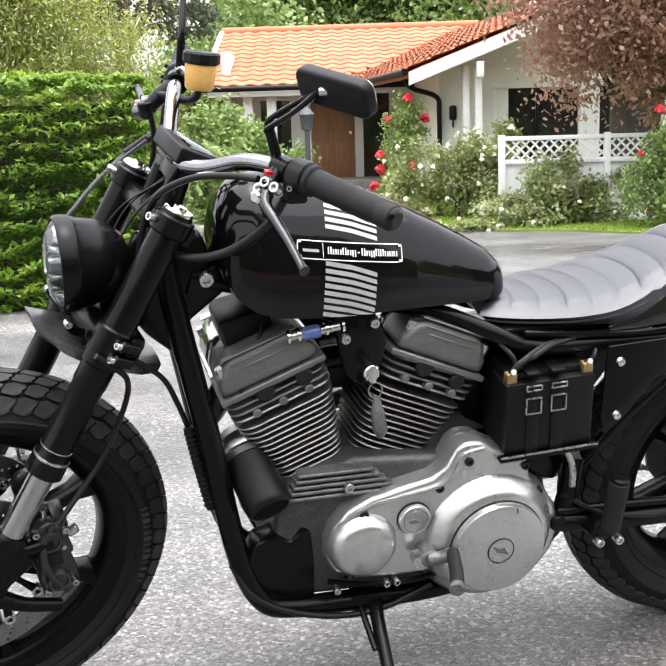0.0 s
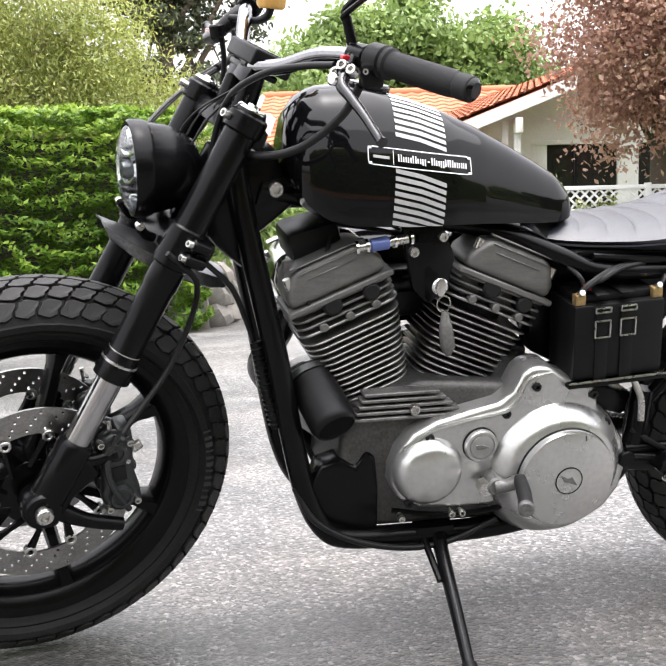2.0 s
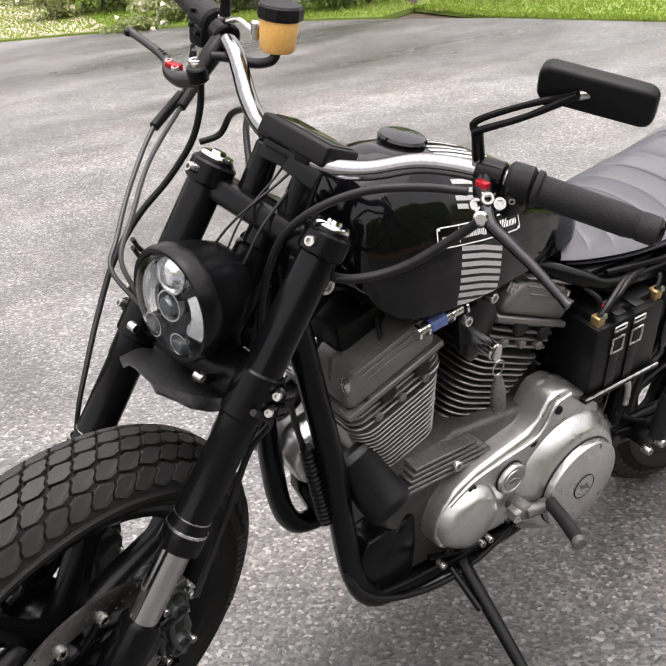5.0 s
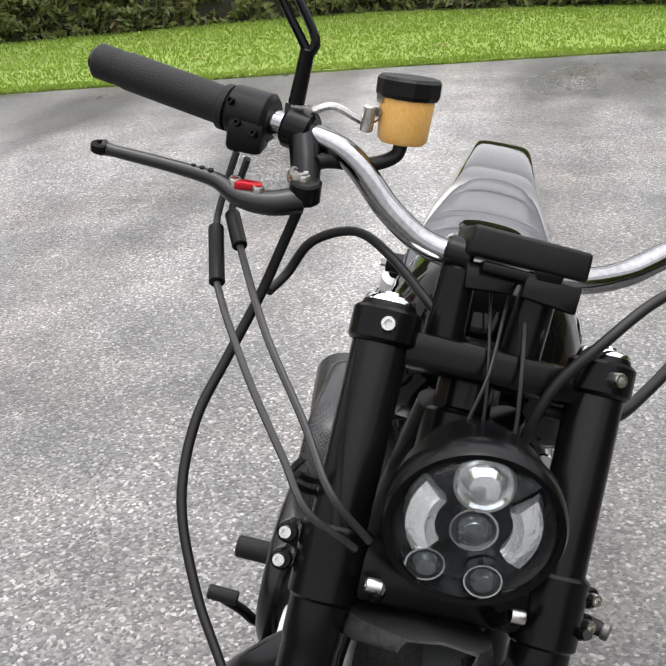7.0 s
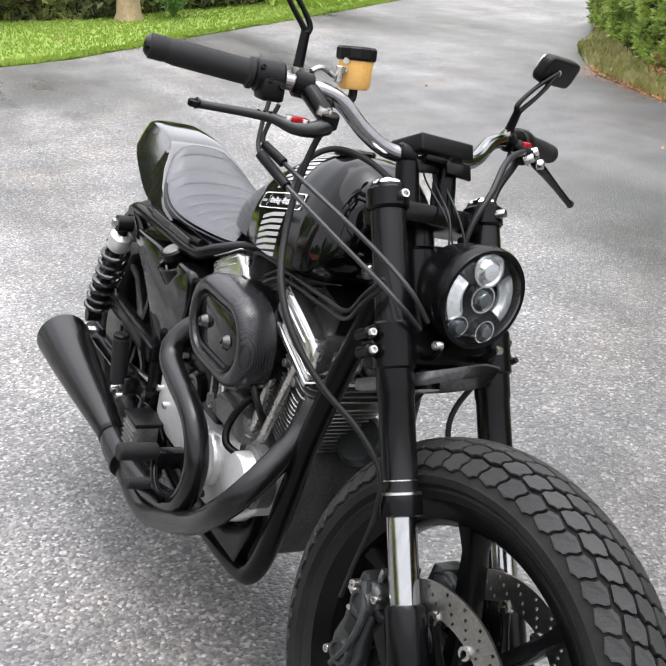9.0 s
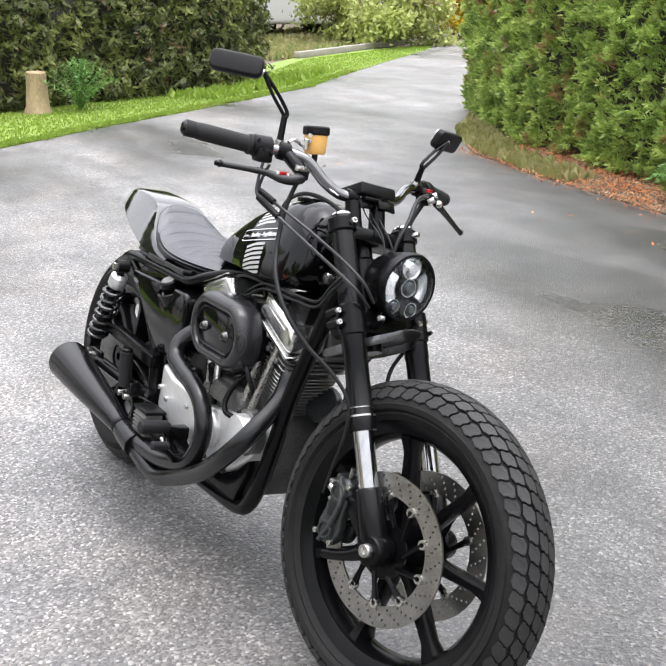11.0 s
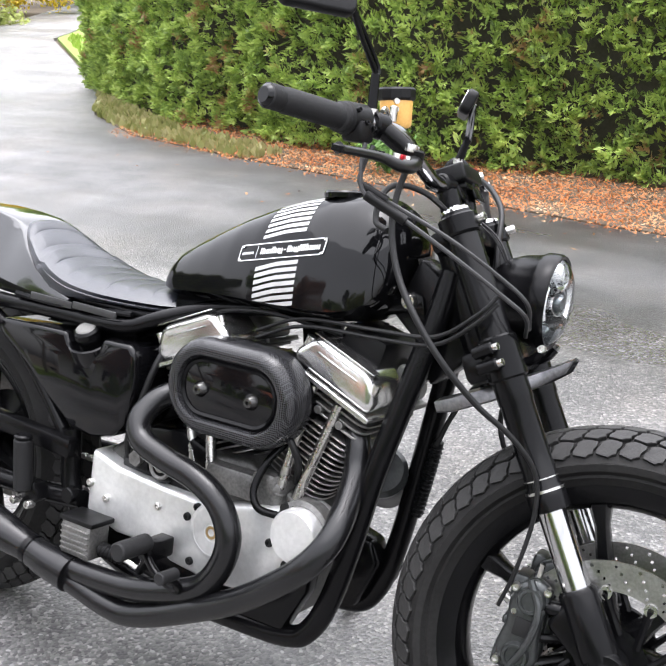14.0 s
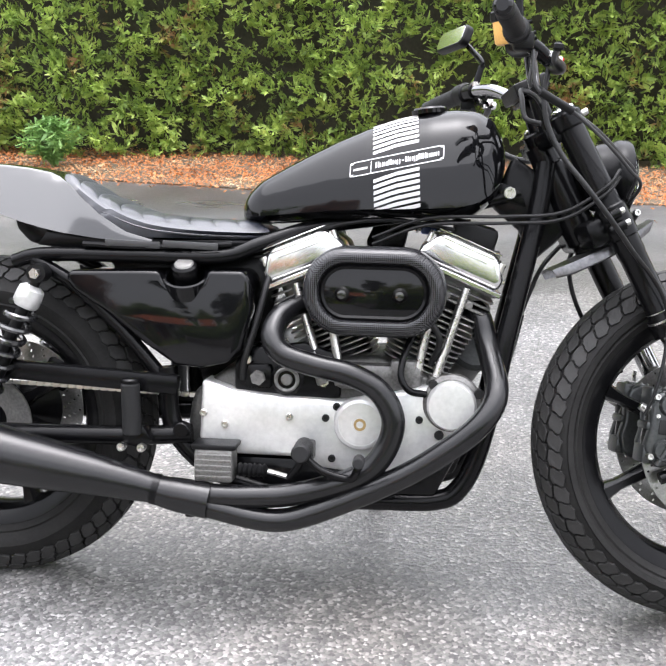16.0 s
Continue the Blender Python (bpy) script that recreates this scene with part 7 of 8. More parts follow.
def hedge(name, line, height, depth, count, size, mat, label, seed, bump=0.09, side=1, taper=0.0, layers=0.0, base=0.0, tufts=0.0):
    """A clipped hedge along a ground line: solid core coloured dark for the shade inside, and a skin of leaves on its
    faces, top and ends.
    """
    root = tagged(thing(name, Matrix.Translation((line[0][0], line[0][1], 0))), label, "hedge")
    rng = np.random.default_rng(seed)
    P = [Vector((x, y, 0)) for x, y in line]
    o = P[0].copy()
    lens = [(b - a).length for a, b in zip(P, P[1:])]
    nrm = [Vector(((b - a).y, -(b - a).x, 0)).normalized() * side for a, b in zip(P, P[1:])]
    corner = [nrm[0]] + [(a + b).normalized() for a, b in zip(nrm, nrm[1:])] + [nrm[-1]]
    secs = []
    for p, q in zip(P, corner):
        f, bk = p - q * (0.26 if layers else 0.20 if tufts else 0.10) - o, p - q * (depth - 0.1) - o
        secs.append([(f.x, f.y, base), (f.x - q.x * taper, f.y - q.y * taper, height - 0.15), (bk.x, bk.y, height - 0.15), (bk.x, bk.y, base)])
    part("shade_core", loft(secs), CORE_SHADE, root, "solid hedge core, coloured dark as shade between the leaves", smooth=False)
    pts, nn = [], []
    total = sum(lens) * (height + depth) + 2 * depth * height
    for i, (a, b, q) in enumerate(zip(P, P[1:], nrm)):
        for share, face in ((height, "front"), (depth, "top")):
            k = int(count * lens[i] * share / total)
            u, v = rng.random(k), rng.random(k)
            base_p = np.array(a - o)[None] + u[:, None] * np.array(b - a)[None]
            if face == "front":
                z = base + v * (height - base)
                p = base_p + np.stack([-q.x * taper * v, -q.y * taper * v, z], 1)
                n_ = np.tile(np.array([q.x, q.y, 0.45]), (k, 1))
            else:
                p = base_p - np.array(q)[None] * (v * depth)[:, None] + np.array([0, 0, height])
                n_ = np.tile(np.array([0, 0, 1.0]), (k, 1))
            pts.append(p), nn.append(n_)
    for p0, d in ((P[0] - o, (P[0] - P[1]).normalized()), (P[-1] - o, (P[-1] - P[-2]).normalized())):
        k = int(count * depth * height / total)
        q = corner[0] if p0.length < 1e-6 else corner[-1]
        u, v = rng.random(k), rng.random(k)
        pts.append(np.array(p0)[None] - np.array(q)[None] * (u * depth)[:, None] + np.stack([0 * v, 0 * v, base + v * (height - base)], 1))
        nn.append(np.tile(np.array([d.x, d.y, 0.3]), (k, 1)))
    pts, nn = np.concatenate(pts), np.concatenate(nn)
    w = wavy(pts, 1.6, seed) * bump + wavy(pts, 7.0, seed + 9) * bump * 1.1
    if tufts:
        # tufts stand out of the face, dark hollows stay between them
        hump = wavy(pts, 6.0, seed + 21) + 0.6 * wavy(pts, 13.0, seed + 22)
        pts = pts + nn / np.linalg.norm(nn, axis=1, keepdims=True) * (wavy(pts, 1.1, seed) * bump + hump * tufts)[:, None]
        keep = (rng.random(len(pts)) < np.clip(0.85 + 1.4 * hump, 0.38, 1)) & (pts[:, 2] > base + 0.02)
        sprays("leaves", pts[keep], nn[keep], size, mat, root, seed)
        return root
    if layers:
        # overhanging tiers of drooping sprays with dark gaps between them
        tier = (pts[:, 2] + 0.20 * wavy(pts, 0.9, seed + 3) + 0.14 * wavy(pts, 2.7, seed + 4) + 0.05 * wavy(pts, 9.0, seed + 5)) / 0.125 % 1.0
        upright = nn[:, 2] < 0.9
        sag = np.where(upright, layers * (np.clip(tier / 0.7, 0, 1) ** 1.5 - np.clip((tier - 0.85) / 0.15, 0, 1)) - layers * 0.4, 0)
        fresh = np.where(upright, (tier > 0.55) & (tier < 0.95), True) & (rng.random(len(pts)) < np.where(upright, 0.10 + 0.42 * pts[:, 2] / height, 0.7))
        pts = pts + nn * np.array([1, 1, 0]) * sag[:, None]
        nn = np.where(upright[:, None], nn * np.array([0.8, 0.8, 2.4]), nn)
        w *= 0.5
    pts = pts + nn / np.linalg.norm(nn, axis=1, keepdims=True) * (w + rng.normal(size=len(pts)) * (0.012 if layers else 0.022))[:, None]
    keep = pts[:, 2] > base - 0.01
    if layers:
        young = keep & fresh
        keep &= ~fresh
        leaves("fresh_leaves", pts[young], nn[young], size, NEW_LEAF, root, seed + 2, long=2.4, droop=0.8, spread=0.6, label="bright new growth")
    nn = nn * np.array([1, 1, 2.2])
    leaves("leaves", pts[keep], nn[keep], size, mat, root, seed, long=2.7, droop=0.5)
    return root


hedge("clipped_hedge", [(4.8, 4.66), (3.0, 4.62), (1.2, 4.62), (-1.0, 4.72), (-2.6, 4.60), (-4.4, 5.02), (-6.25, 5.95), (-6.9, 6.45)], 2.35, 1.4, 66000, 0.0200, HEDGE_LEAF, "tall clipped green hedge with withered brown patches", 11, bump=0.14, side=-1, tufts=0.12)
hedge("clipped_hedge", [(-11.9, 6.6), (-10.6, 5.4), (-10.25, 3.7), (-9.85, 2.2), (-10.5, 0.2), (-10.6, -1.8), (-9.9, -3.4), (-9.2, -5.2)], 2.6, 1.2, 86000, 0.036, DARK_HEDGE_LEAF, "dark unclipped hedge behind the lawn", 23, bump=0.22, side=-1)
hedge("layered_hedge", [(-0.25, -4.82), (1.0, -4.80), (3.4, -4.85), (6.0, -4.9)], 1.36, 1.3, 128000, 0.0195, YEW_LEAF, "low layered yew hedge with bright green tips", 31, bump=0.06, side=-1, layers=0.13, base=0.02)


def blob_points(rng, blobs, n, shell=0.55):
    """Points in clumps over ellipsoids: (centre, radii)."""
    vol = np.array([r[0] * r[1] * r[2] for _, r in blobs]) ** 0.67
    pick = rng.choice(len(blobs), n, p=vol / vol.sum())
    d = rng.normal(size=(n, 3))
    d /= np.linalg.norm(d, axis=1, keepdims=True)
    rad = (shell + (1 - shell) * rng.random(n)) ** 0.6
    c = np.array([b[0] for b in blobs])[pick]
    r = np.array([b[1] for b in blobs])[pick]
    return c + d * r * rad[:, None], d


def soft_points(rng, blobs, n):
    """Points thick in the middle of each clump and thin at its rim."""
    vol = np.array([r[0] * r[1] * r[2] for _, r in blobs]) ** 0.67
    pick = rng.choice(len(blobs), n, p=vol / vol.sum())
    d = rng.normal(size=(n, 3)) * 0.52
    c = np.array([b[0] for b in blobs])[pick]
    r = np.array([b[1] for b in blobs])[pick]
    return c + d * r, d / (np.linalg.norm(d, axis=1, keepdims=True) + 1e-9)


def tree(name, base, trunk_r, blobs, n, size, mat, label, seed, limbs=9, category="tree", trunk_top=None, spread=1.2, long=1.7, droop=0.2):
    """A tapered trunk with limbs and a crown of many clumps of leaves."""
    rng = np.random.default_rng(seed)
    root = tagged(thing(name, Matrix.Translation(base)), label, category)
    top = np.array(trunk_top) if trunk_top is not None else np.mean([b[0] for b in blobs], axis=0)
    bm = tube([(0, 0, -0.05), (top[0] * 0.15 + 0.03, top[1] * 0.2, top[2] * 0.35), (top[0] * 0.6, top[1] * 0.55, top[2] * 0.7), tuple(top)], [trunk_r * 1.25, trunk_r, trunk_r * 0.75, trunk_r * 0.3], 10, 4)
    order = rng.choice(len(blobs), limbs)
    for k in order:
        c = np.array(blobs[k][0]) + rng.normal(size=3) * np.array(blobs[k][1]) * 0.45
        s = np.array([top[0], top[1], top[2]]) * rng.uniform(0.35, 0.9)
        s[:2] *= 0.6
        mid = (s + c) / 2 + rng.normal(size=3) * 0.1 + np.array([0, 0, 0.12])
        tube([tuple(s), tuple(mid), tuple(c)], [trunk_r * 0.45, trunk_r * 0.28, trunk_r * 0.08], 7, 4, bm)
    part("trunk", bm, BARK, root, "tapered trunk with branching limbs")
    # clumps of clumps make an uneven outline with gaps
    small = []
    for c, r in blobs:
        for _ in range(max(16, int(9 * (r[0] * r[1] * r[2]) ** 0.33 / size * 0.16))):
            d = rng.normal(size=3)
            d /= np.linalg.norm(d)
            q = rng.uniform(0.30, 1.0)
            rr = rng.uniform(0.20, 0.42)
            small.append((np.array(c) + d * np.array(r) * q, np.array(r) * rr))
    pts, nn = soft_points(rng, small, n)
    nn[:, 2] += 0.4
    leaves("crown", pts, nn, size, mat, root, seed + 1, long=long, spread=spread, droop=droop, label="uneven leafy crown")
    return root


tree("plum_tree", (-5.75, -8.55, 0), 0.085, [((0.25, 0.4, 2.0), (1.0, 1.0, 0.75)), ((0.65, 0.75, 2.75), (1.0, 1.0, 0.85)), ((-0.3, 0.3, 3.2), (1.15, 1.1, 1.0)), ((0.3, 0.4, 3.9), (1.0, 1.0, 0.9)), ((-1.2, -0.3, 2.2), (1.1, 1.1, 0.95)), ((-0.6, 0.2, 1.45), (0.8, 0.8, 0.45))],
     80000, 0.036, PLUM_LEAF, "copper-leaved plum tree on the house lawn", 41, limbs=16, trunk_top=(0.1, 0.1, 2.9))
tree("conifer_bush", (0.6, -13.6, 0), 0.12, [((-0.1, 0.0, 1.6), (1.9, 1.3, 1.5)), ((-1.1, 0.3, 1.8), (1.1, 1.0, 1.3)), ((0.7, 0.2, 2.9), (1.6, 1.2, 1.4)), ((-0.5, 0, 3.2), (1.0, 0.9, 1.1)), ((2.3, 0.3, 2.4), (1.5, 1.2, 1.7)), ((3.8, 0.0, 2.8), (1.7, 1.2, 2.0)), ((-1.7, 0.3, 1.1), (0.8, 0.8, 0.9)), ((1.3, 0.0, 4.3), (1.2, 1.0, 0.8))],
     145000, 0.022, BUSH_LEAF, "tall feathery olive-green evergreen bush", 43, limbs=8, category="bush", spread=0.7, long=3.4, droop=-1.2)
tree("garden_shrub", (-2.35, -12.2, 0), 0.05, [((0, 0, 0.65), (0.75, 0.6, 0.7)), ((0.3, 0.1, 0.95), (0.5, 0.5, 0.5)), ((-0.35, 0.0, 0.6), (0.5, 0.5, 0.55))], 12000, 0.042, TREE_LEAF, "rounded pale green garden shrub", 45, limbs=5, category="shrub")
tree("tall_pine", (-2.2, -26.0, 0), 0.22, [((0.3, 0, 6.4), (1.9, 1.6, 0.9)), ((-0.8, 0, 5.4), (1.7, 1.4, 0.7)), ((-1.8, 0, 7.0), (1.6, 1.3, 1.0)), ((-0.6, 0, 8.3), (2.2, 1.6, 1.2)), ((0.8, 0, 4.2), (1.2, 1.0, 0.6)), ((-1.6, 0, 4.0), (1.1, 1.0, 0.6))], 26000, 0.07, PINE_LEAF, "tall thin pine with bare branches showing", 47, limbs=22, trunk_top=(-0.5, 0, 8.6), long=2.6)
tree("broadleaf_tree", (-14.0, -41.0, 0), 0.5, [((0, 0, 6.5), (4.2, 3.0, 2.9)), ((3.4, 0.5, 5.9), (3.2, 2.6, 2.5)), ((-3.4, 0.8, 5.9), (3.2, 2.6, 2.4)), ((5.2, 1.0, 4.8), (2.2, 2.2, 2.2)), ((-5.2, 1.4, 3.8), (2.0, 2.0, 2.0)), ((1.0, 0, 3.0), (6.0, 3.0, 2.0)), ((-7.5, 2.5, 3.0), (2.5, 2.0, 1.8))], 110000, 0.17, TREE_LEAF, "broad rounded green tree behind the house", 49, limbs=12)
for k, (x, y, s) in enumerate(((-7.0, -36, 1.0), (2.5, -30, 1.2), (8.0, -27, 1.3), (-20, -33, 1.1))):
    tree("background_tree", (x, y, 0), 0.3, [((0, 0, 3.4 * s), (2.6 * s, 2.2, 2.6 * s)), ((1.6 * s, 0, 2.6 * s), (2.0 * s, 2, 2.0 * s)), ((-1.8 * s, 0, 2.8 * s), (2.0 * s, 2, 2.2 * s)), ((0, 0, 1.4), (2.8 * s, 2, 1.4))], 22000, 0.13, TREE_LEAF if k != 1 else BUSH_LEAF, "green garden tree in the distance", 60 + k, limbs=8)
tree("young_tree", (-7.15, -5.95, 0), 0.075, [((0, 0, 3.2), (1.3, 1.2, 1.0)), ((0.6, 0.3, 2.6), (0.8, 0.8, 0.7)), ((-0.5, -0.2, 2.5), (0.9, 0.8, 0.7))], 7000, 0.06, TREE_LEAF, "young tree with an ivy-grown trunk on the lawn", 66, limbs=8)
tree("flowering_bush", (-18.0, 15.0, 0), 0.05, [((0, 0, 0.7), (1.2, 1.1, 0.8)), ((0.6, 0.5, 1.5), (1.0, 1.0, 0.9)), ((-0.7, -0.2, 1.3), (0.9, 0.9, 0.8)), ((0.1, 0.2, 2.2), (0.8, 0.8, 0.6))], 15000, 0.05, YELLOW_LEAF, "bright yellow flowering bush by the road", 68, limbs=6, category="bush")
tree("roadside_bush", (-16.6, 11.4, 0), 0.04, [((0, 0, 0.55), (1.6, 0.8, 0.6)), ((-1.0, 0.3, 0.7), (0.9, 0.8, 0.7)), ((1.0, 0.9, 0.8), (1.0, 0.9, 0.8))], 11000, 0.06, BUSH_LEAF, "straggling green shrubs beside the road", 70, limbs=9, category="bush")
for k, (x, y) in enumerate(((-21, 13), (-24, 17), (-19.5, 19.5), (-27, 10))):
    tree("background_tree", (x, y, 0), 0.25, [((0, 0, 2.4), (2.4, 2.2, 2.0)), ((1.2, 0, 1.5), (2.0, 2, 1.4)), ((-1.4, 0.5, 1.6), (1.8, 2, 1.5))], 9000, 0.13, TREE_LEAF, "green garden tree in the distance", 80 + k, limbs=7)


def inside(poly, p):
    x, y = p[:, 0], p[:, 1]
    ok = np.zeros(len(p), bool)
    for (x0, y0), (x1, y1) in zip(poly, poly[1:] + poly[:1]):
        hit = (y0 > y) != (y1 > y)
        ok ^= hit & (x < (x1 - x0) * (y - y0) / (y1 - y0 + 1e-12) + x0)
    return ok


def grass(name, poly, n, size, mat, z, label, seed, ragged=None):
    """Separate blades standing on a lawn."""
    rng = np.random.default_rng(seed)
    a = np.array(poly)
    p = rng.uniform(a.min(0), a.max(0), size=(n, 2))
    p = p[inside(list(map(tuple, poly)), p)]
    pts = np.c_[p, np.full(len(p), z + size * 0.5)]
    d = rng.normal(size=(len(p), 3))
    d[:, 2] *= 0.15
    ob = leaves(name, pts, d, size, mat, None, seed + 1, long=1.5, spread=0.15, droop=6.0)
    return tagged(ob, label, "grass", kind="stuff")


lawn_poly = [(-14.9, 11.95), (-11.65, 8.03), (-10.05, 6.18), (-9.0, 4.38), (-8.05, 2.63), (-7.3, 1.38), (-6.9, -0.9), (-6.4, -3.1), (-5.85, -5.4), (-6.0, -6.6), (-7.4, -7.2), (-9.0, -5.4), (-10.4, -2.4), (-10.3, 1.0), (-9.8, 2.2), (-10.3, 3.8), (-10.9, 5.6), (-12.4, 7.0), (-14.2, 8.7), (-15.9, 12.7)]
DRY_GRASS = leaf_material("dry_long_grass", [(0.15, 0.18, 0.05), (0.26, 0.27, 0.09), (0.38, 0.35, 0.16), (0.46, 0.42, 0.24)], None, 0, 2)
grass("grass", lawn_poly, 190000, 0.017, GRASS_LEAF, 0.008, "short mown grass blades with dry tips", 91)
house_lawn = [(-5.40, -6.38), (-4.65, -7.58), (-3.35, -8.54), (-2.05, -9.3), (-2.2, -10.6), (-4.2, -15.5), (-6.2, -15.0), (-7.8, -9.5), (-6.05, -6.65)]
grass("grass", house_lawn, 45000, 0.018, GRASS_LEAF, 0.012, "short mown grass blades with dry tips", 93)
grass("long_grass", [(-6.45, 6.05), (-5.5, 5.05), (-4.5, 4.5), (-3.2, 4.15), (-3.1, 4.40), (-4.3, 4.80), (-5.4, 5.4), (-6.3, 6.3)], 5200, 0.055, DRY_GRASS, 0.01, "long dry grass at the hedge's foot", 95)
grass("long_grass", [(-11.5, 6.7), (-10.4, 5.3), (-10.1, 4.2), (-9.4, 4.6), (-10.4, 6.2), (-12.2, 8.2)], 3500, 0.07, GRASS_LEAF, 0.02, "long uncut grass at the hedge's foot", 97)
grass("long_grass", [(-14.75, 8.3), (-17.1, 13.6), (-19.0, 15.5), (-23.0, 15.0), (-22.0, 8.0)], 9000, 0.12, DRY_GRASS, -0.04, "rough undergrowth beyond the stone edging", 99)
grass("long_grass", [(-14.9, 8.4), (-17.2, 13.7), (-18.2, 14.0), (-16.6, 8.2)], 3500, 0.09, FERN_LEAF, -0.04, "green weeds behind the stone edging", 100)
grass("long_grass", [(-6.3, 6.1), (-8.8, 8.2), (-11.8, 10.7), (-11.2, 11.4), (-8.2, 9.0), (-6.0, 6.9)], 5000, 0.06, GRASS_LEAF, 0.014, "rough grass along the edge of the drive", 98)
# uneven tufts of grass that creep over the edge of the drive
edge_rng = np.random.default_rng(61)
verge = np.array(lawn_poly[:10])
k = 16000
seg = edge_rng.integers(1, 9, k)
mix_ = edge_rng.random(k)[:, None]
on_edge = verge[seg] * (1 - mix_) + verge[seg + 1] * mix_
reach = np.array([0.09 * noise.noise(Vector((x * 1.7, y * 1.7, 0.0))) + 0.06 * noise.noise(Vector((x * 6, y * 6, 3.0))) for x, y in on_edge])
off_ = unit(np.c_[on_edge - np.array([-14.0, -2.0]), np.zeros(k)])[:, :2] * (reach + edge_rng.uniform(-0.14, 0.03, k))[:, None]
pts = np.c_[on_edge + off_, 0.012 + 0.012 * edge_rng.random(k)]
blade = edge_rng.normal(size=(k, 3)) * np.array([1, 1, 0.2])
tagged(leaves("grass", pts, blade, 0.018, GRASS_LEAF, None, 62, long=1.7, spread=0.2, droop=4.0), "ragged grass creeping over the asphalt edge", "grass", kind="stuff")
rng = np.random.default_rng(7)
k = 38000
u = rng.random(k) * 10.5 - 4.8
edge = np.interp(u, [-6.3, -5.5, -4.6, -3.3, -2.2, -0.6, 1.2, 3, 16], [6.0, 5.1, 4.52, 4.19, 3.98, 3.70, 3.60, 3.58, 4.15])
v = rng.beta(1.3, 1.3, k)
pts = np.stack([u, edge - 0.10 + v * 1.05 + 0.05 * rng.normal(size=k), 0.014 + 0.02 * rng.random(k)], 1)
tagged(leaves("leaf_litter", pts, np.tile(np.array([0, 0, 1.0]), (k, 1)), 0.0080, LITTER, None, 8, long=3.0, spread=0.45), "rust-brown dry needles and leaves under the hedge", "leaf litter", kind="stuff")
k = 50
p = np.stack([rng.uniform(-5, 5, k), rng.uniform(3.0, 3.9, k), np.full(k, 0.006)], 1)
tagged(leaves("fallen_leaves", p, np.tile(np.array([0, 0, 1.0]), (k, 1)), 0.018, LITTER, None, 9, long=1.8, spread=0.25), "few dry leaves lying on the asphalt", "leaf litter", kind="stuff")


def wild_plant(loc, r, h, n, seed, label):
    root = tagged(thing("wild_plant", Matrix.Translation(loc)), label, "plant")
    rng = np.random.default_rng(seed)
    pts, nn = [], []
    bm = bmesh.new()
    for i in range(n):
        a, tilt = rng.uniform(0, 2 * math.pi), rng.uniform(0.05, 1.0)
        tip = Vector((math.cos(a) * r * tilt, math.sin(a) * r * tilt, h * (1.1 - 0.5 * tilt * tilt)))
        mid = Vector((tip.x * 0.4, tip.y * 0.4, tip.z * 0.65))
        tube([(0, 0, 0), mid, tip], [0.004, 0.003, 0.0015], 5, 3, bm)
        for q in np.linspace(0.25, 1.0, 14):
            c = mid * 2 * q * (1 - q) + tip * q * q
            pts.append(np.array(c) + rng.normal(size=3) * 0.012), nn.append([0.2 * math.cos(a), 0.2 * math.sin(a), 1.0])
    part("stem", bm, FERN_LEAF, root, kind="stuff")
    leaves("leaves", np.array(pts), np.array(nn), 0.015, FERN_LEAF, root, seed, long=4.6, spread=0.5)
    return root


wild_plant((-2.20, 4.22, 0.01), 0.22, 0.27, 60, 5, "bushy wild plant growing from the litter")
wild_plant((-9.45, 2.95, 0.02), 0.45, 0.5, 70, 6, "bushy wild plant beside a tree stump")
stump = tagged(thing("tree_stump", Matrix.Translation((-9.62, 2.52, 0.0))), "pale sawn tree stump on the lawn", "stump")
part("stump_wood", lathe([(0.17, -0.02), (0.13, 0.08), (0.115, 0.25), (0.11, 0.44), (0.10, 0.45), (0, 0.452)], (0, 0, 0), (0.05, 0.02, 1), 18), material("sawn_wood", (0.36, 0.27, 0.16), 0.85, vary=0.4, scale=9, bump=0.6, bump_scale=50, stretch=(1, 1, 0.3)), stump)

# ---------------------------------------------------------------- garden wall, lamp and clutter
wall = tagged(thing("stone_wall", Matrix.Translation((-0.38, -5.02, 0))), "low dry-stone garden wall", "wall", kind="structure")
rr = random.Random(3)
stones = []
for k in range(4):
    bm = bmesh.new()
    bmesh.ops.create_icosphere(bm, subdivisions=2, radius=0.5)
    for v in bm.verts:
        v.co *= 1 + 0.42 * noise.noise(v.co * 2.4 + Vector((k * 7.0, 0, 0))) + rr.uniform(-0.02, 0.02)
        v.co = Vector([math.copysign(0.47 * (abs(c) / 0.5) ** 0.72, c) for c in v.co])
    me = bpy.data.meshes.new("stone")
    bm.to_mesh(me)
    bm.free()
    me.shade_smooth()
    me.set_sharp_from_angle(angle=radians(24))
    me.materials.append(STONE)
    stones.append(me)
wall_line = [Vector((-0.38, -5.02, 0)), Vector((-0.95, -6.2, 0)), Vector((-1.32, -7.2, 0)), Vector((-1.58, -8.1, 0)), Vector((-2.05, -9.35, 0))]
core = [[(p.x + 0.38 + dx, p.y + 5.02 + dy, z) for dx, dy, z in ((0.05, 0, -0.03), (0.05, 0, 0.40), (0.30, -0.05, 0.40), (0.30, -0.05, -0.03))] for p in wall_line]
part("wall_core", loft(core), STONE, wall, smooth=False)
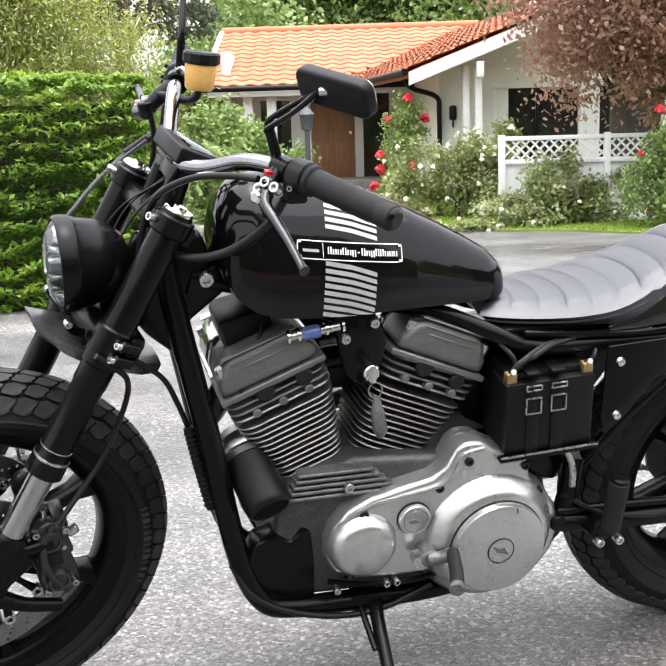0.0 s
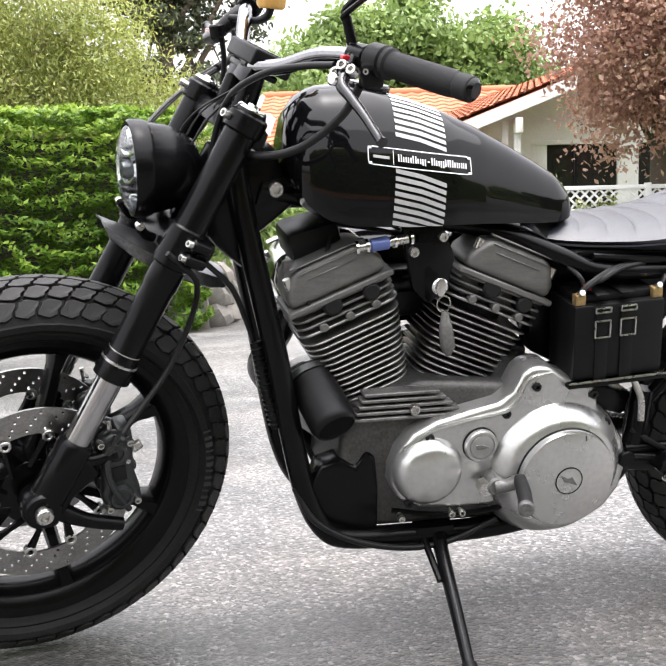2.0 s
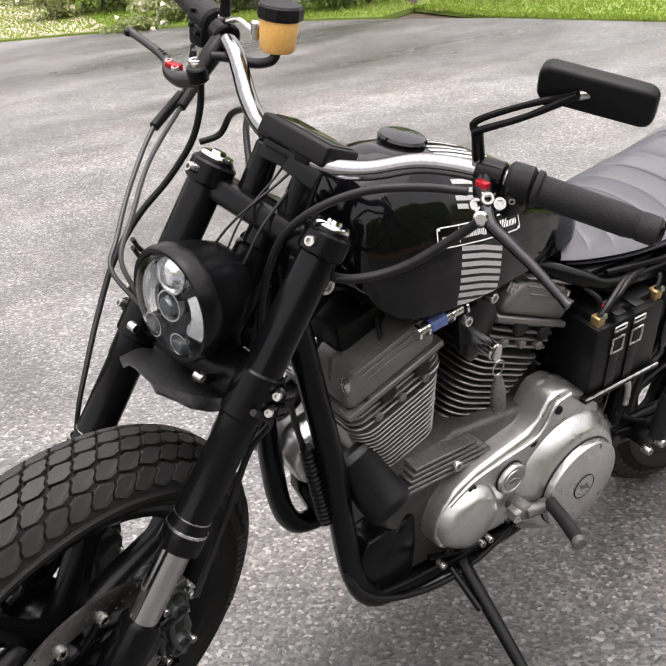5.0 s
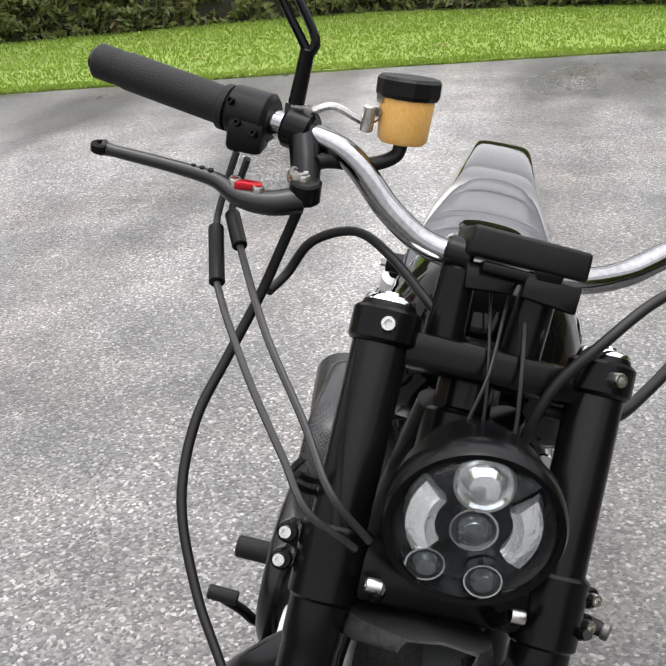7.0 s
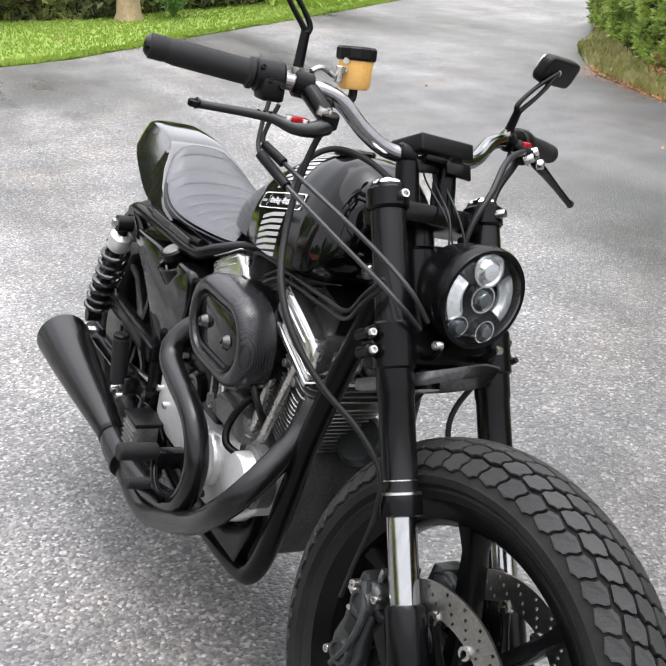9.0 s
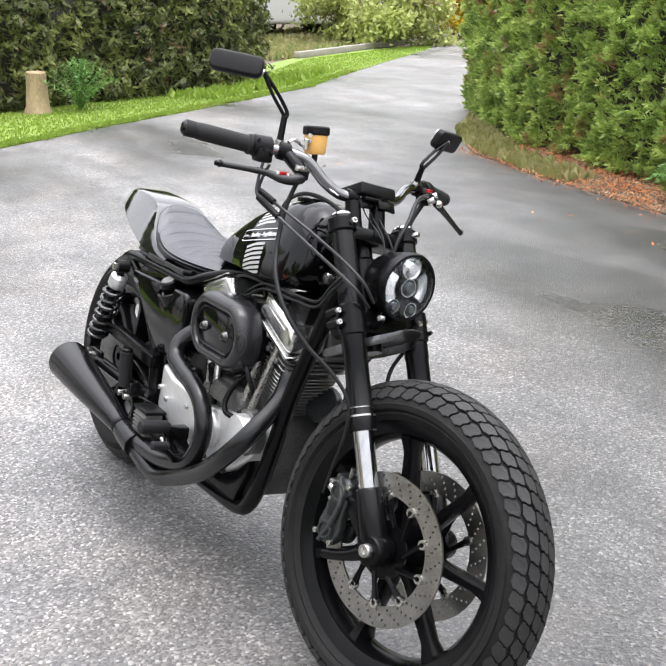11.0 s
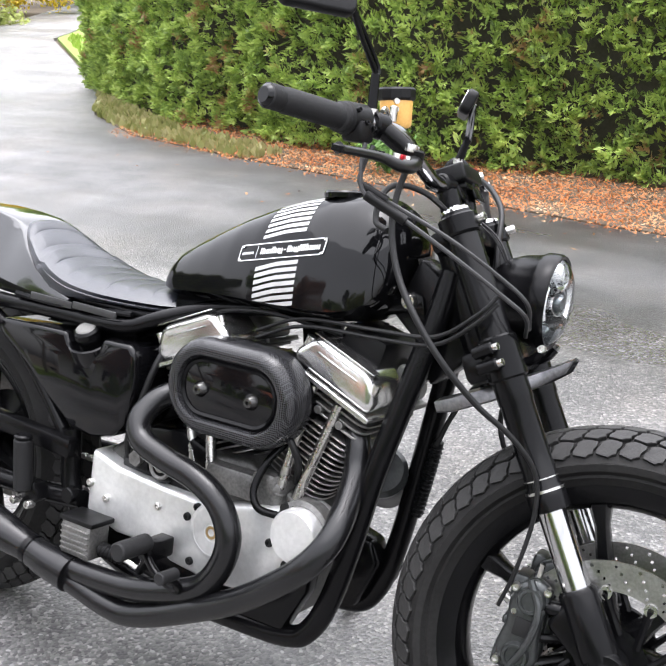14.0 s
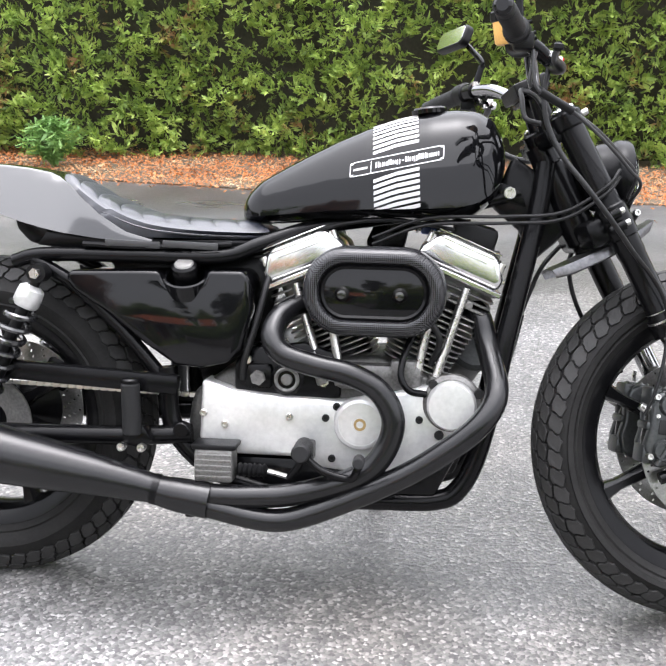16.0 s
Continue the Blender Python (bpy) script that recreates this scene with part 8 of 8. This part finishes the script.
for a, b in zip(wall_line, wall_line[1:]):
    L = (b - a).length
    for row in range(3):
        x = rr.uniform(0, 0.1)
        while x < L:
            w = rr.uniform(0.16, 0.34)
            p = a.lerp(b, min(1, (x + w / 2) / L))
            ob = new("stone", rr.choice(stones))
            ob.parent = wall
            ob.location = (p.x + 0.38 + 0.05, p.y + 5.02, 0.06 + 0.135 * row + rr.uniform(-0.02, 0.02))
            ob.rotation_euler = (rr.uniform(-0.2, 0.2), rr.uniform(-0.2, 0.2), math.atan2((b - a).y, (b - a).x) + rr.uniform(-0.15, 0.15))
            ob.scale = (w * 1.2, 0.24, rr.uniform(0.13, 0.21))
            x += w
hedge("bank_planting", [(-0.45, -5.25), (-1.05, -6.5), (-1.45, -7.7), (-1.85, -9.0)], 0.78, 0.9, 16000, 0.035, TREE_LEAF, "leafy ground cover on top of the garden wall", 37, bump=0.16, side=1, base=0.34)
lamp = tagged(thing("garden_lamp", Matrix.Translation((-2.45, -9.25, 0))), "dark grey garden lamp post", "lamp post")
LAMP = material("dark_grey_lamp_paint", (0.05, 0.055, 0.065), 0.5, vary=0.2)
part("base", lathe([(0.075, -0.02), (0.07, 0.03), (0.062, 0.12), (0.058, 0.27), (0.06, 0.30), (0.045, 0.32), (0.032, 0.33)], (0, 0, 0), (0, 0, 1), 8), LAMP, lamp)
part("post", rod((0, 0, 0.30), (0, 0, 1.05), 0.030, 0.027, 12), LAMP, lamp)
part("lantern", lathe([(0.03, 1.04), (0.06, 1.06), (0.075, 1.20), (0.085, 1.21), (0.03, 1.28), (0, 1.30)], (0, 0, 0), (0, 0, 1), 6), LAMP, lamp)
pot = tagged(thing("fire_pot", Matrix.Translation((-6.95, -6.25, 0.022))), "black hanging fire pot on a tripod", "fire pot")
part("bowl", lathe([(0.0, 0.22), (0.10, 0.23), (0.155, 0.28), (0.165, 0.36), (0.155, 0.36), (0.14, 0.29), (0, 0.25)], (0, 0, 0), (0, 0, 1), 20), MATT_BLACK, pot)
for k in range(3):
    a = 2 * math.pi * k / 3 + 0.4
    part("leg", rod((0.36 * math.cos(a), 0.36 * math.sin(a), 0), (0.02 * math.cos(a), 0.02 * math.sin(a), 1.25), 0.009, segs=8), MATT_BLACK, pot)
part("chain", rod((0, 0, 0.36), (0, 0, 1.24), 0.004, segs=6), STEEL, pot)
post = tagged(thing("marker_post", Matrix.Translation((-7.98, -5.5, 0.02))), "white painted wooden post on the lawn", "post")
part("board", box((0, 0, 0.35), (0.13, 0.12, 0.72), 0.01), WHITE_WOOD, post)

# far side of the road: white kerb rail, low building and a parked white car's flank
rail = tagged(thing("road_edge", Matrix.Translation((-14.6, 9.3, 0))), "pale stone edging along the road", "kerb", kind="structure")
part("edging", slab([(-0.4, -0.03), (5.6, -0.03), (5.6, 0.09), (-0.4, 0.09)], -0.06, 0.06, 0.02), STONE, rail)
rail.matrix_world = pose(-14.6, 9.0, 0.03, 0, 0, 116)


def far_car(m):
    car = tagged(thing("parked_car", m), "white car parked beyond the road", "car")
    white = material("white_car_paint", (0.75, 0.75, 0.74), 0.25, vary=0.05, coat=0.5)
    out = [(-2.0, 0.35), (-2.05, 0.65), (-1.9, 0.88), (-1.45, 0.95), (-0.9, 1.38), (0.5, 1.40), (1.2, 0.98), (1.95, 0.85), (2.08, 0.6), (2.05, 0.35)]
    part("body", slab(out, -0.8, 0.8, 0.10, 3), white, car)
    part("side_window", slab([(-1.25, 1.0), (-0.8, 1.30), (0.45, 1.31), (0.95, 1.0)], -0.812, 0.812, 0.02), GLOSS_BLACK, car)
    for s in (1, -1):
        part("tail_light", box((-2.02, 0.6 * s, 0.78), (0.08, 0.28, 0.16), 0.02), RED_ANOD, car, "red tail light")
        for x in (-1.3, 1.3):
            wl_ = part("wheel", lathe([(0.20, -0.09), (0.31, -0.09), (0.325, -0.06), (0.325, 0.06), (0.31, 0.09), (0.20, 0.09), (0.18, 0.05), (0, 0.05)], (x, 0.74 * s, 0.32), (0, s, 0), 24), RUBBER, car)
            part("rim", lathe([(0, 0.085), (0.17, 0.08), (0.20, 0.092)], (x, 0.74 * s, 0.32), (0, s, 0), 20), ALU, wl_)
    return car


far_car(pose(-20.5, 12.4, -0.04, 0, 0, 40))

for ob in list(scene.collection.objects):
    kind_name = ob.name.split(".")[0]
    if kind_name in ("background_tree", "wild_plant", "clipped_hedge"):
        tagged(ob, group={"background_tree": "garden trees in the distance", "wild_plant": "wild plants", "clipped_hedge": "hedges along the drive"}[kind_name])
# ---------------------------------------------------------------- house
# Its own frame: x to its east end, y away from the drive, z up.
HM_ = Matrix(((-0.958, -0.285, 0, 0.541), (0.285, -0.958, 0, 1.755), (0, 0, 1, 0), (0, 0, 0, 1)))
ROOF = material("orange_clay_tile", (0.48, 0.13, 0.06), 0.8, vary=0.25, scale=4, bump=0.4, bump_scale=40, per_object=0.5, color2=(0.60, 0.20, 0.10))
GLASS_DARK = material("dark_window_glass", (0.015, 0.017, 0.018), 0.06, vary=0.2, scale=1, spec=0.8)
DOOR = material("brown_varnished_door", (0.27, 0.13, 0.06), 0.5, vary=0.3, scale=4, stretch=(6, 6, 0.6), bump=0.2)
house = tagged(thing("house", HM_), "white bungalow with an orange tile roof", "house")


def plank_wall(x0, x1, z0, z1, y, name="wall", holes=()):
    """A boarded wall with openings, 0.2 m thick."""
    bm = bmesh.new()
    xs_ = sorted({x0, x1, *[h[0] for h in holes], *[h[1] for h in holes]})
    zs_ = sorted({z0, z1, *[h[2] for h in holes], *[h[3] for h in holes]})
    grid = {}

    def at(x, d, z):
        if (x, d, z) not in grid:
            grid[x, d, z] = bm.verts.new((x, y + d, z))
        return grid[x, d, z]

    for xa, xb in zip(xs_, xs_[1:]):
        for za, zb in zip(zs_, zs_[1:]):
            if not any(h[0] <= xa and xb <= h[1] and h[2] <= za and zb <= h[3] for h in holes):
                bm.faces.new([at(xa, 0, za), at(xb, 0, za), at(xb, 0, zb), at(xa, 0, zb)])
    rim = [e for e in bm.edges if len(e.link_faces) == 1]
    spots = {v: (v.co.x, v.co.z) for v in bm.verts}
    for f in list(bm.faces):
        bm.faces.new([at(spots[v][0], 0.2, spots[v][1]) for v in reversed(f.verts)])
    for e in rim:
        (xa, za), (xb, zb) = spots[e.verts[0]], spots[e.verts[1]]
        bm.faces.new([e.verts[0], e.verts[1], at(xb, 0.2, zb), at(xa, 0.2, za)])
    return part(name, bm, WHITE_WOOD, house, smooth=False)


def window(x0, x1, z0, z1, y, bars=1, label="dark window in a white frame"):
    w = part("window", box(((x0 + x1) / 2, y + 0.08, (z0 + z1) / 2), (x1 - x0, 0.02, z1 - z0), 0), GLASS_DARK, house, label, smooth=False)
    for a, b, c, d in ((x0, x1, z0, z0 + 0.06), (x0, x1, z1 - 0.06, z1), (x0, x0 + 0.06, z0 + 0.06, z1 - 0.06), (x1 - 0.06, x1, z0 + 0.06, z1 - 0.06)):
        part("window_frame", box(((a + b) / 2, y + 0.03, (c + d) / 2), (b - a, 0.07, d - c), 0.006), WHITE_WOOD, w)
    for k in range(bars):
        x = x0 + (x1 - x0) * (k + 1) / (bars + 1)
        part("glazing_bar", box((x, y + 0.035, (z0 + z1) / 2), (0.045, 0.05, z1 - z0 - 0.12), 0.005), MATT_BLACK, w)
    return w


# entrance wing: eave towards the drive
plank_wall(-2.05, 2.2, -0.15, 2.0, 21.0, holes=((-0.43, 0.42, 0.12, 1.98), (0.52, 1.15, 0.12, 1.9), (-1.45, -0.75, 0.5, 1.75)))
dr = part("door", box((-0.005, 21.08, 1.05), (0.84, 0.06, 1.86), 0.004), DOOR, house, "brown panelled wooden front door")
for x in (-0.2, 0.19):
    for z in (0.6, 1.35):
        part("door_panel", box((x, 21.045, z), (0.28, 0.02, 0.55), 0.01), DOOR, dr)
part("door_handle", rod((0.33, 21.02, 1.05), (0.33, 21.0, 1.05), 0.03, segs=12), STEEL, dr)
window(0.52, 1.15, 0.12, 1.9, 21.0, 0, "dark glazed side light beside the door")
window(-1.45, -0.75, 0.5, 1.75, 21.0, 1)
for x in (-1.55, -1.12):
    part("porch_post", box((x, 20.0, 0.95), (0.17, 0.17, 2.0), 0.01), WHITE_WOOD, house, "white porch post")
part("wall", box((-1.98, 22.5, 1.1), (0.15, 4.0, 3.0), 0), WHITE_WOOD, house, smooth=False)
steps = part("steps", box((0.4, 19.7, -0.19), (3.6, 1.9, 0.16), 0.015), STONE, house, "broad stone entrance steps")
for k in range(1, 3):
    part("step", box((0.4, 19.75 + 0.22 * k, -0.19 + 0.155 * k), (3.6, 1.9, 0.155), 0.015), STONE, house)
part("porch_floor", box((0.3, 20.9, 0.04), (4.0, 1.6, 0.15), 0.01), STONE, house)

tile_me = None


def pantile():
    """One wavy clay tile, 0.30 wide and 0.36 long, its upper end at the origin."""
    bm = bmesh.new()
    rows = []
    for y, lift in ((0.0, 0.0), (-0.34, 0.022), (-0.36, 0.020), (-0.36, -0.004)):
        rows.append([bm.verts.new((-0.15 + 0.30 * j / 6, y, 0.016 * math.cos(2 * math.pi * j / 6 + 0.6) + lift)) for j in range(7)])
    for a, b in zip(rows, rows[1:]):
        for j in range(6):
            bm.faces.new((a[j], a[j + 1], b[j + 1], b[j]))
    me = bpy.data.meshes.new("roof_tile")
    bm.to_mesh(me)
    bm.free()
    me.shade_smooth()
    me.materials.append(ROOF)
    return me


tile_me = pantile()
made_tiles = 0


def roof_plane(eave, ridge, width, along, name="roof", clip=None):
    """A tiled slope from an eave corner up to a ridge corner, running along a direction."""
    global made_tiles
    e, r, d = Vector(eave), Vector(ridge), Vector(along).normalized()
    up_dir = (r - e)
    L = up_dir.length
    up_dir.normalize()
    nn = d.cross(up_dir).normalized()
    if nn.z < 0:
        nn = -nn
    bm = bmesh.new()
    q = [e, e + d * width, r + d * width, r]
    vs = [bm.verts.new(p - nn * 0.03) for p in q] + [bm.verts.new(p - nn * 0.12) for p in q]
    for f in ((0, 1, 2, 3), (4, 5, 6, 7), (0, 1, 5, 4), (1, 2, 6, 5), (2, 3, 7, 6), (3, 0, 4, 7)):
        bm.faces.new([vs[i] for i in f])
    deck = part(name, bm, ROOF, house, "slope of orange clay pantiles", smooth=False)
    rows, cols = int(L / 0.33), int(width / 0.30)
    m3 = Matrix((d, up_dir, nn)).transposed().to_4x4()
    if m3.determinant() < 0:
        m3 = Matrix((-d, up_dir, nn)).transposed().to_4x4()
    for i in range(rows):
        for j in range(cols):
            p = e + up_dir * (0.36 + L / rows * i * 0.985) + d * (0.15 + 0.30 * j)
            if clip and not clip(p):
                continue
            ob = new("roof_tile", tile_me)
            ob.parent = deck
            ob.matrix_local = Matrix.Translation(p) @ m3
            made_tiles += 1
    return deck


E0 = 1.93
roof_plane((-2.35, 19.7, E0), (-2.35, 24.0, E0 + 1.35), 5.7, (1, 0, 0), clip=lambda p: p.x < -0.1 + (p.y - 19.7) * 0.77)
part("gutter", rod((-2.35, 19.62, E0 - 0.06), (2.1, 19.62, E0 - 0.06), 0.05, segs=10), MATT_BLACK, house, "dark rain gutter")
part("fascia", box((0.2, 19.72, E0 - 0.12), (4.9, 0.04, 0.16), 0.005), WHITE_WOOD, house)
part("ridge", rod((-2.35, 24.0, E0 + 1.36), (3.2, 24.0, E0 + 1.36), 0.09, segs=10), ROOF, house)
part("gable_trim", tube([(-2.36, 19.7, E0 - 0.02), (-2.36, 24.0, E0 + 1.33)], 0.07, 6, 1), WHITE_WOOD, house)

# gabled wing towards the drive
Y0 = 15.0
plank_wall(1.48, 7.4, -0.1, 1.86, Y0, holes=((2.2, 3.45, 0.1, 1.62), (3.62, 4.6, 0.1, 1.62), (5.2, 6.4, 0.5, 1.6)))
window(2.2, 3.45, 0.1, 1.62, Y0, 1, "large dark terrace window with pale curtains")
window(3.62, 4.6, 0.1, 1.62, Y0, 0)
window(5.2, 6.4, 0.5, 1.6, Y0, 1)
part("curtain", box((2.33, Y0 + 0.06, 0.86), (0.2, 0.02, 1.4), 0.004), WHITE_WOOD, house, "pale curtain behind the glass")
part("wall", box((1.55, 18.2, 0.9), (0.15, 6.4, 2.1), 0), WHITE_WOOD, house, smooth=False)
APX, APZ = 4.45, E0 + 1.10
bm = bmesh.new()
vs = [bm.verts.new(p) for p in ((1.3, Y0 + 0.05, 1.84), (7.6, Y0 + 0.05, 1.84), (APX, Y0 + 0.05, APZ))]
vs += [bm.verts.new((v.co.x, v.co.y + 0.12, v.co.z)) for v in vs]
for f in ((0, 1, 2), (3, 4, 5), (0, 1, 4, 3), (1, 2, 5, 4), (2, 0, 3, 5)):
    bm.faces.new([vs[i] for i in f])
part("gable", bm, WHITE_WOOD, house, smooth=False)
roof_plane((1.0, 14.2, E0 - 0.12), (APX, 14.2, APZ + 0.08), 9.6, (-0.2, 1, 0), clip=lambda p: p.y < 19.7 + (p.x + 0.1) / 0.77)
roof_plane((7.9, 14.2, E0 - 0.12), (APX, 14.2, APZ + 0.08), 9.6, (0, 1, 0), clip=lambda p: p.y < 17.0)
for s, x0 in ((1, 1.0), (-1, 7.9)):
    bm = bmesh.new()
    a, b = Vector((x0, 14.16, E0 - 0.16)), Vector((APX, 14.16, APZ + 0.04))
    vs = [bm.verts.new(p) for p in (a, b, b - Vector((0, 0, 0.17)), a - Vector((0, 0, 0.17)), a + Vector((0, 0.05, 0)), b + Vector((0, 0.05, 0)), b + Vector((0, 0.05, -0.17)), a + Vector((0, 0.05, -0.17)))]
    for f in ((0, 1, 2, 3), (4, 5, 6, 7), (0, 1, 5, 4), (1, 2, 6, 5), (2, 3, 7, 6), (3, 0, 4, 7)):
        bm.faces.new([vs[i] for i in f])
    part("barge_board", bm, WHITE_WOOD, house, "white barge board", smooth=False)
part("gutter", rod((0.95, 14.2, E0 - 0.16), (-0.12, 19.6, E0 - 0.16), 0.05, segs=10), MATT_BLACK, house, "dark rain gutter")
part("downpipe", tube([(0.98, 14.9, E0 - 0.2), (1.1, 14.9, E0 - 0.34), (1.42, 14.9, E0 - 0.46), (1.46, 14.9, E0 - 0.7), (1.46, 14.9, 0.2)], 0.035, 8, 5), MATT_BLACK, house, "black rain downpipe")
part("porch_post", box((1.78, 14.5, 0.85), (0.09, 0.09, 2.0), 0.008), WHITE_WOOD, house, "white porch post")
part("porch_post", box((1.93, 14.4, 0.85), (0.09, 0.09, 2.0), 0.008), WHITE_WOOD, house, "white porch post")
part("beam_end", box((1.93, 14.3, 1.78), (0.10, 0.25, 0.20), 0.01), WHITE_WOOD, house)
lampw = part("wall_lamp", box((1.65, 14.92, 1.25), (0.10, 0.10, 0.20), 0.03), MATT_BLACK, house, "black wall lantern")
part("lamp_arm", tube([(1.65, 14.97, 1.12), (1.65, 14.90, 1.06), (1.65, 14.9, 1.16)], 0.012, 6, 4), MATT_BLACK, lampw)

# terrace fence with a lattice top
fence = tagged(thing("terrace_fence", HM_ @ Matrix.Translation((1.76, 11.3, 0))), "white panelled terrace fence with lattice top", "fence")
fw = 2.6
part("panel", box((fw / 2, 0.03, 0.33), (fw, 0.03, 0.66), 0.003), WHITE_WOOD, fence, smooth=False)
for z, h in ((0.66, 0.05), (0.90, 0.045), (0.05, 0.06)):
    part("rail", box((fw / 2, 0, z), (fw, 0.06, h), 0.006), WHITE_WOOD, fence)
for x in (0.0, 1.10, 2.25):
    part("post", box((x, 0, 0.46), (0.065, 0.07, 0.96), 0.006), WHITE_WOOD, fence)
n = 26
slat = None
for k in range(-2, n):
    for s in (1, -1):
        x0 = k * 0.10
        a = Vector((x0, 0.006 * s, 0.685)) if s > 0 else Vector((x0 + 0.195, 0.006 * s, 0.685))
        if x0 < -0.02 or x0 + 0.19 > fw:
            continue
        if slat is None:
            slat = part("lattice_slat", box((0.0975, 0, 0.0975), (0.265, 0.008, 0.022), 0.001, pose(0, 0, 0, 0, -45, 0)), WHITE_WOOD, fence)
            ob = slat
        else:
            ob = new("lattice_slat", slat.data)
            ob.parent = fence
        ob.matrix_local = Matrix.Translation((x0, 0.006 * s, 0.685)) if s > 0 else Matrix.Translation((x0 + 0.195, 0.006 * s, 0.685)) @ Matrix.Scale(-1, 4, (1, 0, 0))

# flower bed before the house
ROSE = material("red_rose_petals", (0.62, 0.012, 0.03), 0.5, vary=0.3, scale=20)
PALE_ROSE = material("cream_rose_petals", (0.80, 0.74, 0.62), 0.5, vary=0.15, scale=20)


def flower_bush(loc, blobs, n, mat, blooms, bloom_mat, r, seed, label):
    root = tree("rose_bush", loc, 0.025, blobs, n, 0.030, mat, label, seed, limbs=8, category="rose bush")
    rg = np.random.default_rng(seed + 5)
    p, d = blob_points(rg, blobs, blooms, 0.85)
    for q in p:
        bm = bmesh.new()
        for ring, (rad, cnt) in enumerate(((0.25, 3), (0.6, 5), (0.95, 6))):
            for k in range(cnt):
                a = 2 * math.pi * k / cnt + ring
                c = Vector((math.cos(a) * rad * 0.6, math.sin(a) * rad * 0.6, 0.5 - 0.3 * ring)) * r
                lathe([(0, 0.25 * r), (0.32 * r, 0.16 * r), (0.36 * r, -0.02 * r), (0, -0.15 * r)], c, c + Vector((0, 0, 0.6 * r)), 6, bm)
        part("bloom", moved(bm, Matrix.Translation(q) @ pose(0, 0, 0, rg.uniform(10, 60), 0, rg.uniform(0, 360))), bloom_mat, root)
    return root


def hp(x, y, z=0.0):
    return HM_ @ Vector((x, y, z))


flower_bush(hp(0.85, 14.4), [((0, 0, 0.7), (0.25, 0.25, 0.6)), ((-0.1, 0, 1.15), (0.3, 0.25, 0.35)), ((0.05, 0, 0.25), (0.3, 0.3, 0.3))], 7000, TREE_LEAF, 16, ROSE, 0.085, 101, "climbing rose with large red blooms")
WHITE_BUSH = leaf_material("pale_rose_leaves", [(0.12, 0.15, 0.05), (0.22, 0.27, 0.09), (0.36, 0.40, 0.18), (0.55, 0.56, 0.36)], None, 0, 2.0, glow=0.4)
flower_bush(hp(1.45, 12.6), [((0, 0, 0.35), (0.6, 0.4, 0.5)), ((0.5, 0, 0.40), (0.5, 0.4, 0.5)), ((-0.5, 0.2, 0.35), (0.4, 0.4, 0.45)), ((-0.15, 0.1, 0.7), (0.4, 0.3, 0.35))], 14000, WHITE_BUSH, 55, PALE_ROSE, 0.035, 103, "bed of pale cream roses before the fence")
flower_bush(hp(2.30, 11.2), [((0, 0, 0.35), (0.34, 0.3, 0.48)), ((-0.4, 0.1, 0.22), (0.45, 0.3, 0.32)), ((0.45, 0.1, 0.14), (0.45, 0.3, 0.20)), ((0.9, 0.1, 0.05), (0.4, 0.3, 0.10))], 9000, WHITE_BUSH, 44, PALE_ROSE, 0.03, 105, "low shrub with small white blooms by the fence")
flower_bush(hp(3.75, 10.6), [((0.2, 0, 0.35), (0.4, 0.3, 0.45)), ((0.4, 0, 0.85), (0.40, 0.3, 0.35)), ((0.7, 0, 0.5), (0.4, 0.3, 0.5))], 9000, TREE_LEAF, 9, ROSE, 0.06, 107, "dark shrub with red blooms by the fence")
flower_bush(hp(2.3, 14.3), [((0, 0, 0.9), (0.25, 0.2, 0.3)), ((0.05, 0, 0.5), (0.15, 0.15, 0.4))], 1500, WHITE_BUSH, 8, PALE_ROSE, 0.07, 109, "white rose in front of the terrace window")
